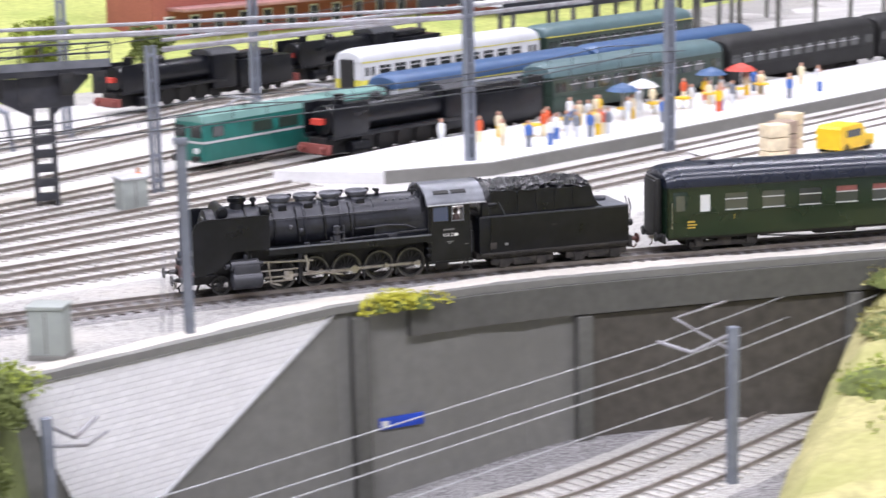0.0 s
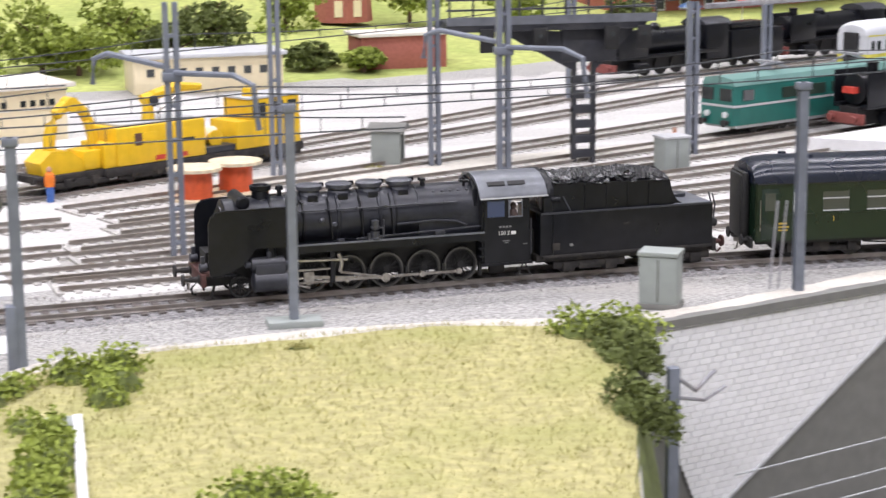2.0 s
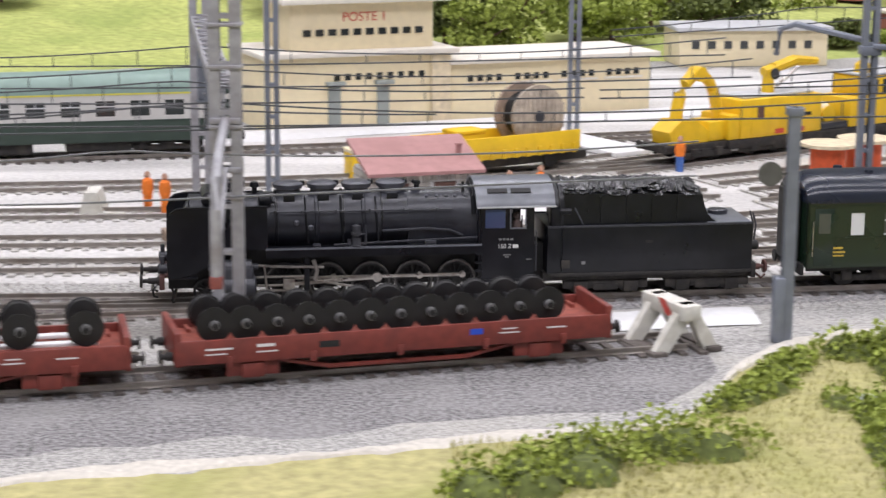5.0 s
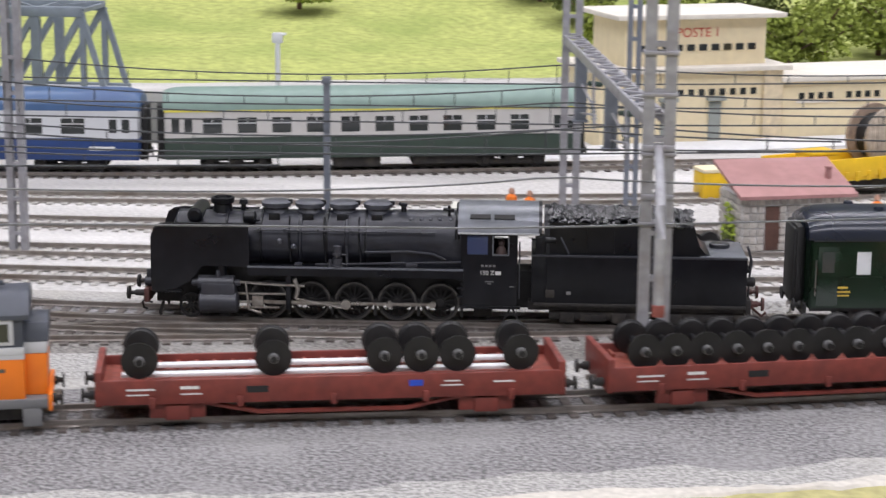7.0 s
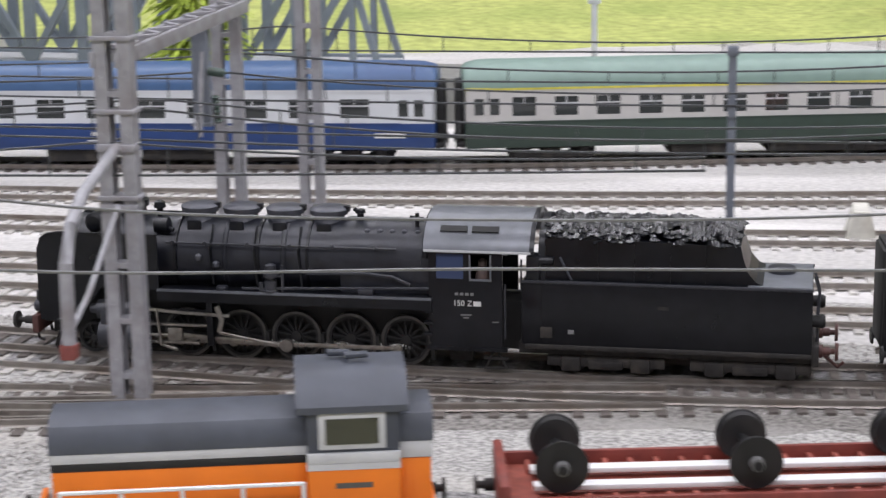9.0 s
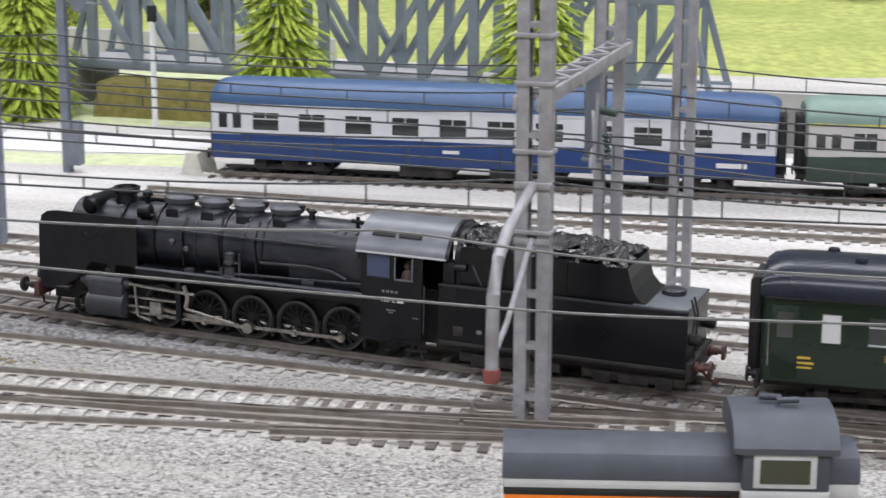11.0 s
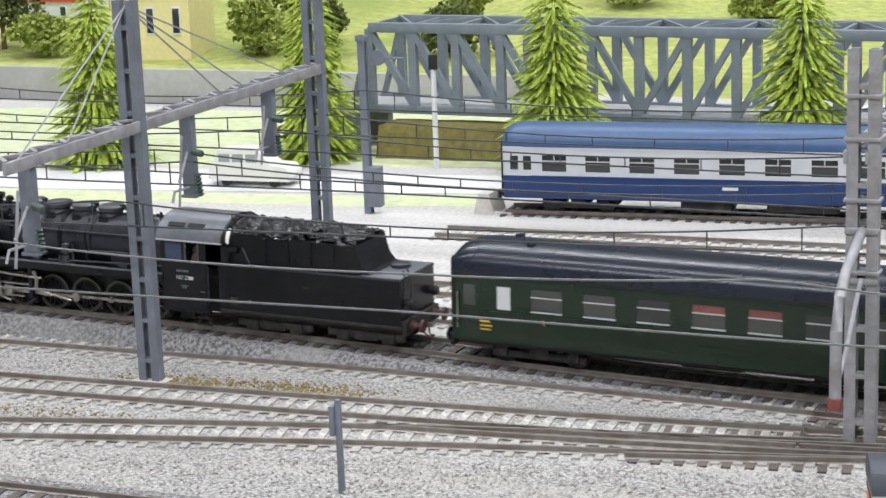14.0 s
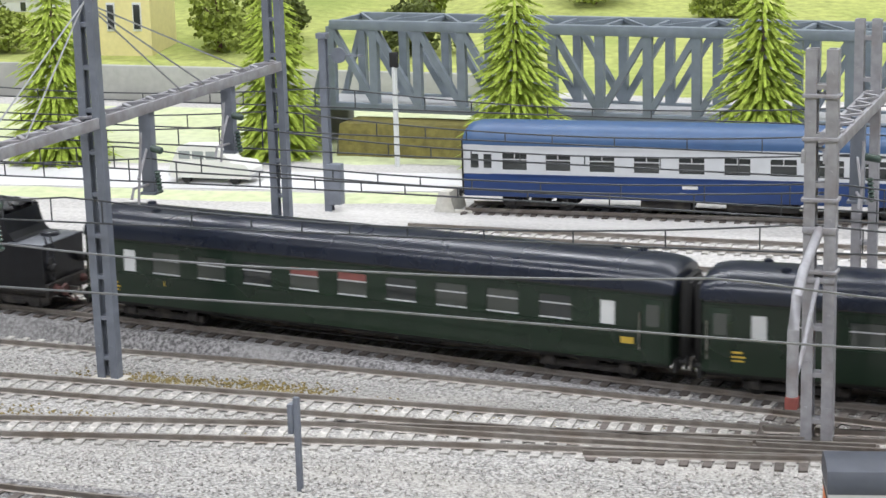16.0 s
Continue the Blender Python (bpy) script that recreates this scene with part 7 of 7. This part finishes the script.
part("shaft", S().lathe((0, 0, 0), "z", [(0, 30), (50, 27), (150, 23)], 8), BRICK_RED, ch, smooth=False)
for z in (26, 60):
    part("band", S().lathe((0, 0, z), "z", [(0, 29.5), (4, 29.5)], 8), CREAM, ch, smooth=False)
for a in (-1.9, -1.2):
    part("window", S().box(math.cos(a) * 28 - 4, math.cos(a) * 28 + 4, math.sin(a) * 28 - 1, math.sin(a) * 28 + 1, 6, 22), CREAM, ch)
wh = thing("white_shed", "long white shed with small windows and a grey roof", "shed", x=540, y=1290, turn=6)
ws_ = part("wall", S().box(0, 120, 0, 50, 0, 28, 0.3), CREAM, wh)
part("roof", S().box(-3, 123, -4, 54, 28, 31, 0.4), PALE_GREY, wh)
for k in range(8):
    part("window", S().box(10 + k * 13, 16 + k * 13, -0.6, 0.4, 14, 20), GLASS, ws_)
tt = thing("signal_gantry", "dark steel signal gantry with a railed walkway on a lattice tower", "gantry", x=787, y=872)
for s in (-1, 1):
    part("leg", S().box(s * 6 - 1.4, s * 6 + 1.4, -2, 2, 0, 80, 0.2), LOCO_GREY, tt)
for z in range(4, 58, 9):
    part("rung", S().box(-7.4, 7.4, -2.6, 2.6, z, z + 4.8, 0.3), LOCO_GREY, tt)
part("bracket", S().prism([(-7, 57), (-7, 80), (-48, 82), (-48, 79)], "y", -2, 2).prism([(7, 57), (7, 80), (30, 82), (30, 79)], "y", -2, 2), LOCO_GREY, tt, smooth=False)
part("hanger_plate", S().box(-14, 20, -3, 3, 62, 82, 0.4), LOCO_GREY, tt)
dk = part("deck", S().box(-86, 36, -11, 11, 82, 88, 0.6), LOCO_GREY, tt)
part("kick_board", S().box(-86, 42, -11.6, -11, 86, 91), CAB_ROOF, dk)
for x in range(-84, 44, 14):
    part("rail_post", S().tube([(x, -10.6, 88), (x, -10.6, 101)], 0.7, 5), LOCO_GREY, dk)
for z in (95, 101):
    part("rail", S().tube([(-86, -10.6, z), (42, -10.6, z)], 0.7, 5), LOCO_GREY, dk)
for x in (-62, -30, 14, 34):
    sg = part("signal_head", S().box(x - 4.5, x + 4.5, -13.6, -11.8, 70, 84, 0.8), BLACK, tt)
    part("lens", S().lathe((x, -14.2, 79), "y", [(0, 1.6), (0.8, 1.6)], 12), GLASS, sg)

# ---- works vehicles ----
cr = thing("rail_crane", "yellow works rail crane vehicle with a folded jib", "rail crane", x=456, y=830, turn=33)
part("chassis", S().box(46, 192, -13, 13, 8, 13, 0.5), UNDER, cr)
for bx in (30, 74, 130, 172):
    bogie(cr, bx, UNDER, 5.0, 9)
cb = part("engine_house", S().box(54, 117, -13, 13, 13, 35, 1.2), YELLOW, cr)
part("roof_panel", S().box(58, 112, -10, 10, 35, 36.6, 0.6), PALE_GREY, cb)
part("house_step", S().box(46, 54, -12, 12, 13, 27, 0.8), YELLOW, cb)
for xx in (62, 90):
    part("door_panel", S().box(xx, xx + 20, -13.3, -12.9, 15, 31, 0.2), YELLOW, cb)
part("dark_mark", S().box(66, 71, -13.5, -13.2, 24, 31), DOOR_BROWN, cb)
part("grille", S().box(92, 108, -13.5, -13.2, 23, 25), BLACK, cb)
for xx in (80, 96):
    part("red_mark", S().box(xx, xx + 7, -13.4, -13.0, 14.4, 17), SIGN_RED, cb)
part("low_deck", S().box(117, 140, -12, 12, 13, 17, 0.5), LOCO_GREY, cr)
part("winch", S().lathe((128, -8, 21), "y", [(0, 5), (1, 5), (1.01, 3), (13, 3), (13.01, 5), (14, 5)], 18), YELLOW, cr)
part("pale_tank", S().lathe((120, 2, 22), "x", [(0, 3), (1, 5), (14, 5), (15, 3)], 16), CREAM, cr)
dc = part("driver_cab", S().box(140, 190, -13, 13, 13, 30, 1.0).box(150, 190, -12.4, 12.4, 29, 42, 1.0), YELLOW, cr)
for x0, x1 in ((153, 163), (167, 177), (180, 187)):
    part("cab_pane", S().box(x0, x1, -12.8, -12.2, 31, 39.5, 0.2), GLASS, dc)
part("cab_end_pane", S().box(189.8, 190.4, -10, 10, 30, 40, 0.2), GLASS, dc)
part("cab_roof", S().box(149, 191, -12.8, 12.8, 42, 43.4, 0.4), PALE_GREY, dc)
part("cab_hood", S().lathe((158, -4, 43), "z", [(0, 5), (5, 4.4), (7, 2)], 14), YELLOW, dc)
part("jib", S().tube([(84, -2, 36), (84, -2, 47), (88, -2, 51)], [4, 3.4, 3], 8).tube([(80, -2, 48), (104, -2, 53.5), (122, -2, 52)], [3.0, 3.2, 2.2], 8), YELLOW, cr)
part("jib_ram", S().tube([(88, -5, 40), (104, -5, 50)], 1.1, 7), STEEL, cr)
part("jib_pivot", S().lathe((86, -6, 47), "y", [(0, 3.2), (8, 3.2)], 14), LOCO_GREY, cr)
arch = [(47 - 15 * (1 - math.cos(a)), 0, 24 + 26 * math.sin(a)) for a in [math.pi * k / 10 for k in range(11)]]
part("claw_arm", S().tube(arch + [(16, 0, 16)], [3.2] * 6 + [3.6] * 6, 9), YELLOW, cr)
part("arm_knuckle", S().lathe((32, -4, 50), "y", [(0, 4.2), (8, 4.2)], 14), YELLOW, cr)
part("arm_ram", S().tube([(44, -4, 20), (40, -4, 40)], 1.6, 8), YELLOW, cr)
part("claw", S().prism([(8, 12), (6, 20), (14, 26), (26, 25), (36, 18), (36, 12)], "y", -8, 8), YELLOW, cr, smooth=False)
part("claw_counter", S().box(34, 46, -9, 9, 13, 24, 1.0), YELLOW, cr)
part("front_deck", S().box(2, 54, -11, 11, 9, 13, 0.5), UNDER, cr)
buffers(cr, 4, -5, UNDER)
dw = thing("drum_wagon", "yellow low wagon loaded with a large wooden cable drum", "railway wagon", x=330, y=786, turn=31)
part("side", S().box(0, 92, -14, -12.6, 13, 23, 0.4), YELLOW, dw)
part("side", S().box(0, 92, 12.6, 14, 13, 23, 0.4), YELLOW, dw)
for k in range(12):
    part("stake", S().box(3 + k * 7.6, 5 + k * 7.6, -14.8, -14, 11, 16), YELLOW, dw)
part("floor", S().box(0, 92, -13, 13, 11, 13.4, 0.3), YELLOW, dw)
part("underframe", S().box(-8, 100, -9, 9, 6, 11), UNDER, dw)
for xx in (16, 76):
    for y in (-8.7, 8.7):
        part("wheel", S().lathe((xx, y - 0.8, 8.4), "y", [(0, 5.2), (1.6, 5.2)], 18), WHEEL_BLACK, dw)
DRUM_PALE = material("grey_weathered_boards", (0.40, 0.34, 0.27), 0.8, vary=0.25, size=3, random_tint=0.12)
drum = thing("cable_drum", "large weathered wooden cable drum on the yellow wagon", "cable drum", x=388, y=821, z=31, turn=31)
part("flange", S().lathe((0, -9, 0), "y", [(0, 17), (2, 17)], 28), DRUM_PALE, drum)
for k in range(-5, 6):
    w_ = math.sqrt(max(0.0, 16.4**2 - (k * 3.0) ** 2))
    part("flange_board", S().box(k * 3.0 - 1.35, k * 3.0 + 1.35, -9.5, -8.9, -w_, w_, 0.1), DRUM_PALE, drum)
part("centre_plate", S().lathe((0, -10.2, 0), "y", [(0, 3.0), (1.0, 3.4)], 16), LOCO_GREY, drum)
part("flange", S().lathe((0, 7, 0), "y", [(0, 17), (2, 17)], 28), DRUM_WOOD, drum)
part("cable", S().lathe((0, -7, 0), "y", [(0, 12), (14, 12)], 24), BLACK, drum)
bx_ = thing("tool_box", "yellow tool crate on the wagon", "crate", x=352, y=799, z=13.4, turn=31)
part("body", S().box(-9, 9, -7, 7, 0, 11, 0.6), YELLOW, bx_)
part("lid", S().box(-9.4, 9.4, -7.4, 7.4, 11, 13, 0.5), YELLOW, bx_)
bx_ = thing("tool_box", "yellow tool crate beside the track", "crate", x=300, y=800, z=0, turn=20)
part("body", S().box(-10, 10, -7, 7, 0, 14, 0.6), YELLOW, bx_)
part("lid", S().box(-10.4, 10.4, -7.4, 7.4, 14, 16, 0.5), CREAM, bx_)
for x, y in ((548, 806), (572, 824)):
    sp = thing("cable_spool", "orange-red cable spool with pale wooden flanges", "cable spool", "cable spools", x, y)
    part("cable", S().lathe((0, 0, 1.6), "z", [(0, 9.5), (15, 9.5)], 24), SPOOL_RED, sp)
    part("flange", S().lathe((0, 0, 0), "z", [(0, 15), (1.6, 15)], 28), SPOOL_RIM, sp)
    part("flange", S().lathe((0, 0, 16.6), "z", [(0, 15), (1.8, 15)], 28), SPOOL_RIM, sp)
for i in range(5):
    g = thing("wheelset", "loose black wheelset standing on the ground", "wheelset", "wheelsets on the ground", 262 + i * 7.5, 632 + i * 3.2, 5.8, 25)
    part("axle", S().tube([(0, -10, 0), (0, 10, 0)], 1.1, 8), WHEEL_BLACK, g)
    for y in (-8.6, 8.6):
        part("wheel", S().lathe((0, y - 1.2, 0), "y", [(0, 5.8), (2.4, 5.8)], 22), WHEEL_BLACK, g)
for x, y, turn in ((225, 640, 20), (238, 618, 15)):
    g = thing("sleeper_stack", "stack of weathered spare sleepers", "stack", "sleeper stacks", x, y, 0, turn)
    for k in range(4):
        for j in range(2):
            part("sleeper", S().box(-14, 14, k * 4 - 8, k * 4 - 5, j * 3, j * 3 + 2.6, 0.3), DRUM_WOOD, g)


def figure(x, y, z, cloth, legs, label, h=20):
    doll = S().lathe((0, 0, 0), "z", [(0, 2.0), (h * 0.44, 2.2), (h * 0.44, 2.4), (h * 0.62, 3.0), (h * 0.78, 2.6), (h * 0.85, 1.0), (h * 0.88, 1.5), (h * 0.95, 1.4), (h, 0.5)], 10).mesh("figurine", legs, True)
    doll.materials.append(cloth)
    doll.materials.append(SKIN)
    for p in doll.polygons:
        zc = p.center.z / MM
        p.material_index = 0 if zc < h * 0.44 else 1 if zc < h * 0.84 else 2
    return piece("figurine", doll, None, label, "figurine", "painted figurines", x, y, z)


figure(370, 700, 1.7, VEST, DRUM_WOOD, "tiny painted worker figurine in an orange vest")
figure(386, 714, 1.7, VEST, BLUE_CLOTH, "tiny painted worker figurine in orange with blue trousers")
bush(342, 674, 8, 4, 3, 91, "small bright green tuft in the rear yard", 0, mat=SCRUB, count=180, size=1.4)
figure(205, 700, 0, VEST, VEST, "tiny painted worker figurine in orange")
figure(196, 706, 0, VEST, VEST, "tiny painted worker figurine in orange")
figure(470, 818, 0, VEST, BLUE_CLOTH, "tiny painted worker figurine in orange")
figure(845, 872, 0, VEST, VEST, "tiny painted worker figurine in orange")
rc = thing("relay_cabinet", "pale grey relay cabinet in the station throat", "cabinet", x=832, y=838, turn=10)
part("body", S().box(-8.5, 8.5, -7, 7, 0, 19, 0.6), CABINET, rc)
part("lid", S().box(-9.2, 9.2, -7.7, 7.7, 19, 20.6, 0.5), PALE_GREY, rc)
part("door_joint", S().box(-0.25, 0.25, -7.15, -6.9, 2, 18), WALL_DARK, rc)

# ---- station ----
pl = [(938, 884), (1000, 842), (1075, 838), (1290, 925), (1700, 1104), (1700, 1228), (1467, 1128), (1168, 996), (1050, 944)]
st = thing("platform", "pale station platform with tiny figurines and umbrellas", "platform", kind="structure")
part("slab", S().prism(pl, "z", 0, 8), ROAD_WHITE, st, smooth=False)
part("edge", S().loft([[(x, y - 1, 0), (x, y - 1, 8.6), (x, y + 3, 8.6), (x, y + 3, 0)] for x, y in pl[1:5]]), CONCRETE, st, smooth=False)


def umbrella(x, y, mat, label):
    u_ = thing("umbrella", label, "parasol", "parasols", x, y, 8)
    part("pole", S().tube([(0, 0, 0), (0, 0, 26)], 0.6, 6), OPAL, u_)
    part("canopy", S().lathe((0, 0, 21), "z", [(0, 13), (3, 9), (6, 1)], 10), mat, u_, smooth=False)


for x, y, mt, lb in ((1250, 985, BLUE_ROOF, "blue parasol on the platform"), (1275, 1000, OPAL, "white parasol on the platform"), (1360, 1040, BLUE_ROOF, "blue parasol on the platform"), (1395, 1052, SIGN_RED, "red parasol on the platform")):
    umbrella(x, y, mt, lb)
rnd = random.Random(44)
cloths = [SPOOL_RIM, YELLOW, BLUE_CLOTH, OPAL, SPOOL_RED, CREAM, COACH_WHITE, MAST]
for i in range(46):
    x = rnd.uniform(1100, 1480)
    y = 915 + (x - 1150) * 0.44 + rnd.uniform(-20, 50)
    figure(x, y, 8, cloths[i % 8], cloths[(i * 3 + 1) % 8], "tiny painted passenger figurine on the platform", 19)
figure(1075, 925, 8, OPAL, OPAL, "tiny painted figurine in white on the platform", 20)
for i in range(9):
    bt = thing("bench_table", "small yellow table among the platform figurines", "table", "platform tables", 1150 + i * 33, 935 + i * 14.5, 8)
    part("top", S().lathe((0, 0, 8), "z", [(0, 7), (1, 7)], 12), YELLOW, bt)
    part("leg", S().tube([(0, 0, 0), (0, 0, 8)], 0.8, 6), CONCRETE, bt)


def electric_loco(x, y, turn):
    e = thing("electric_locomotive", "teal green electric locomotive with a pale roof waiting in the station", "locomotive", x=x, y=y, turn=turn)
    L = 185
    part("body", S().loft([[(xx, -15 * k, 10), (xx, -15.6 * k, 24), (xx, -14 * k, 36), (xx, 14 * k, 36), (xx, 15.6 * k, 24), (xx, 15 * k, 10)] for xx, k in ((0, 0.9), (6, 1), (L - 6, 1), (L, 0.9))]), TEAL, e, smooth=False)
    part("roof", S().prism([(-14.4, 35.6), (-12, 40), (0, 42), (12, 40), (14.4, 35.6)], "x", 1, L - 1), TEAL_ROOF, e)
    part("band", S().box(-0.4, L + 0.4, -15.9, 15.9, 22, 23.4), PALE_GREY, e)
    part("skirt", S().box(4, L - 4, -14, 14, 8, 11.5), PALE_GREY, e)
    for y_ in (-15.5, 15.5):
        for k in range(4):
            part("grille", S().box(46 + k * 25, 64 + k * 25, y_ - 0.4, y_ + 0.4, 25, 32), DEEP_GREEN, e)
        part("cab_window", S().box(8, 18, y_ - 0.4, y_ + 0.4, 26, 33), GLASS, e)
    for y_ in (-8, 8):
        part("front_window", S().box(-0.7, 0.6, y_ - 5, y_ + 5, 26, 34), GLASS, e)
        part("headlight", S().lathe((-0.6, y_, 17), "x", [(-1, 2), (1, 2)], 12), OPAL, e)
    for k in (50, 130):
        part("pantograph", S().tube([(k - 18, 0, 42.5), (k, 0, 47), (k + 18, 0, 42.5)], 0.8, 5).box(k - 2, k + 2, -12, 12, 46.5, 48), MAST_PALE, e)
    bogie(e, 40)
    bogie(e, L - 40)
    buffers(e, 0, -5, UNDER)


electric_loco(898, 944, 27)


def parked_steamer(x, y, turn, label, L=210):
    e = thing("steam_locomotive", label, "steam locomotive", "parked steam locomotives", x, y, 0, turn)
    part("boiler", S().lathe((8, 0, 30), "x", [(0, 7), (1, 10.5), (L * 0.52, 11.2), (L * 0.53, 10.8)], 24), LOCO_BLACK, e)
    for s in (-1, 1):
        part("deflector", S().box(6, 40, min(s * 14.4, s * 15.2), max(s * 14.4, s * 15.2), 20, 42, 0.3), LOCO_BLACK, e)
        part("running_plate", S().box(6, L * 0.6, min(s * 9, s * 15), max(s * 9, s * 15), 18, 21, 0.3), LOCO_BLACK, e)
        for k in range(5):
            part("wheel", S().lathe((42 + k * 19, s * 8.7 - 0.8, 11), "y", [(0, 7.8), (1.6, 7.8)], 22), WHEEL_BLACK, e)
        for k in range(4):
            part("tender_wheel", S().lathe((L * 0.72 + k * 15, s * 8.7 - 0.8, 9), "y", [(0, 5.6), (1.6, 5.6)], 18), WHEEL_BLACK, e)
        part("cylinder", S().lathe((22, s * 14, 11), "x", [(0, 4.4), (16, 4.4)], 16), LOCO_BLACK, e)
    part("chimney", S().lathe((26, 0, 40), "z", [(0, 4), (6, 3.8), (7, 4.6)], 16), LOCO_BLACK, e)
    part("dome", S().lathe((62, 0, 39), "z", [(0, 5.6), (4, 5), (6.4, 2)], 16), LOCO_BLACK, e)
    part("frame", S().box(4, L, -8, 8, 7, 19), BLACK, e)
    part("cab", S().box(L * 0.53, L * 0.66, -14.6, 14.6, 12, 42, 0.6), LOCO_BLACK, e)
    part("cab_roof", S().prism([(-15, 41), (-10, 45), (0, 46.6), (10, 45), (15, 41)], "x", L * 0.52, L * 0.68), LOCO_GREY, e)
    part("tender", S().box(L * 0.68, L, -14.6, 14.6, 10, 34, 0.8), LOCO_BLACK, e)
    part("coal", S().box(L * 0.70, L * 0.92, -10, 10, 34, 40, 2.0), COAL, e)
    part("buffer_beam", S().box(1, 4, -15, 15, 8, 15, 0.3), BUFFER_RED, e)
    part("number_plate", S().box(3.0, 7.8, -5, 5, 28, 32), SIGN_RED, e)
    buffers(e, 1, -4.5, BUFFER_RED)


parked_steamer(984, 938, 23.5, "black steam locomotive with a red buffer beam waiting at the platform", 225)
parked_steamer(915, 1268, 28, "dark steam locomotive parked on a far track")
parked_steamer(1104, 1370, 28, "dark steam locomotive parked on a far track")
TRAIN_TEAL = material("slate_teal_coach_roof", (0.10, 0.16, 0.17), 0.4, vary=0.1, size=8)
for (x, y, tn, lb, rf_, u1, l1, ln, L) in ((1070, 1032, 25, "parked coach with a blue and white roof in the station", BLUE_ROOF, COACH_WHITE, BLUE_DEEP, LINE_YELLOW, 240), (1290, 1135, 25, "parked coach with a blue roof in the station", BLUE_ROOF, DEEP_GREEN, DEEP_GREEN, COACH_WHITE, 240),
                                           (1198, 1032, 24, "parked slate green coach at the platform", TRAIN_TEAL, DEEP_GREEN, DEEP_GREEN, DEEP_GREEN, 230), (1412, 1127, 24, "parked dark coach at the platform", BLACK, BLACK, BLACK, BLACK, 240), (1636, 1227, 24, "parked dark coach at the platform", BLACK, BLACK, BLACK, BLACK, 240),
                                           (1110, 1218, 25, "parked white and yellow railcar in the station", COACH_WHITE, COACH_WHITE, LINE_YELLOW, LINE_YELLOW, 240), (1332, 1322, 25, "parked slate coach in the station", TRAIN_TEAL, DEEP_GREEN, DEEP_GREEN, LINE_YELLOW, 240)):
    express_coach(x, y, tn, lb, rf_, u1, l1, ln, L=L, lettering=False)
for x, y in ((1330, 1420), (1480, 1560), (1560, 1430), (1300, 1560)):
    cn = thing("platform_canopy", "long pale flat station canopy on posts", "canopy", "station canopies", x, y, 0, 25)
    part("roof", S().box(0, 420, -20, 20, 60, 64, 0.6), OPAL, cn)
    part("fascia", S().box(0, 420, -21, -20, 52, 64), LOCO_GREY, cn)
    for k in range(6):
        part("post", S().box(20 + k * 76 - 2, 20 + k * 76 + 2, -2, 2, 0, 60, 0.3), CONCRETE, cn)
sb = thing("station_building", "long reddish brick station building with rows of windows", "building", x=1080, y=1760, turn=20)
sw = part("wall", S().box(0, 760, 0, 90, 0, 120, 0.4), BRICK_RED, sb)
part("cornice", S().box(-3, 763, -4, 94, 120, 126, 0.5), CREAM, sb)
part("awning", S().box(20, 740, -34, 0, 44, 48, 0.5), ROOF_PINK, sb)
for r_ in range(2):
    for k in range(22):
        w_ = part("window", S().box(16 + k * 34, 30 + k * 34, -0.8, 0.4, 14 + r_ * 52, 38 + r_ * 52, 0.3), OPAL, sw)
        part("pane", S().box(18 + k * 34, 28 + k * 34, -1.2, -0.7, 16 + r_ * 52, 36 + r_ * 52), GLASS, w_)
umbrella(1120, 1640, BLUE_ROOF, "blue parasol before the station building")
umbrella(1180, 1650, SIGN_RED, "red parasol before the station building")
vn = thing("yellow_van", "yellow works van parked by the platform", "van", x=1330, y=806, turn=24)
part("body", S().prism([(-22, 4), (-22, 18), (-20, 20), (6, 20), (12, 12), (22, 11), (22, 4)], "y", -10, 10), YELLOW, vn)
part("window", S().box(-14, 4, -10.3, 10.3, 12, 17), GLASS, vn)
for x in (-14, 14):
    for y in (-9, 9):
        part("wheel", S().lathe((x, y - 1, 4), "y", [(0, 4), (2, 4)], 16), BLACK, vn)
for i, (x, y) in enumerate(((1262, 790), (1275, 800), (1300, 830))):
    g = thing("crate_stack", "stack of tan wooden crates on the pale yard", "crates", "crate stacks", x, y, 0, 15 * i)
    for k in range(3):
        part("crate", S().box(-8, 8, -7, 7, k * 9, k * 9 + 8.4, 0.5), DRUM_WOOD if i % 2 else SPOOL_RIM, g)
pad = band(lambda x: 700 + (x - 1150) * 0.42, lambda x: 850 + (x - 1150) * 0.42, steps(1230, 1560, 20), 1.4, 1, 51)
piece("pale_yard", pad, ROAD_WHITE, "pale hard standing beside the station tracks", "pavement", kind="structure")
sandy = band(lambda x: 812 + (x - 560) * 0.30, lambda x: 870 + (x - 560) * 0.26, steps(540, 960, 14), 1.0, 4, 52)
piece("sandy_strip", sandy, SAND, "pale sandy strip between station tracks", "verge", kind="structure")

motions()
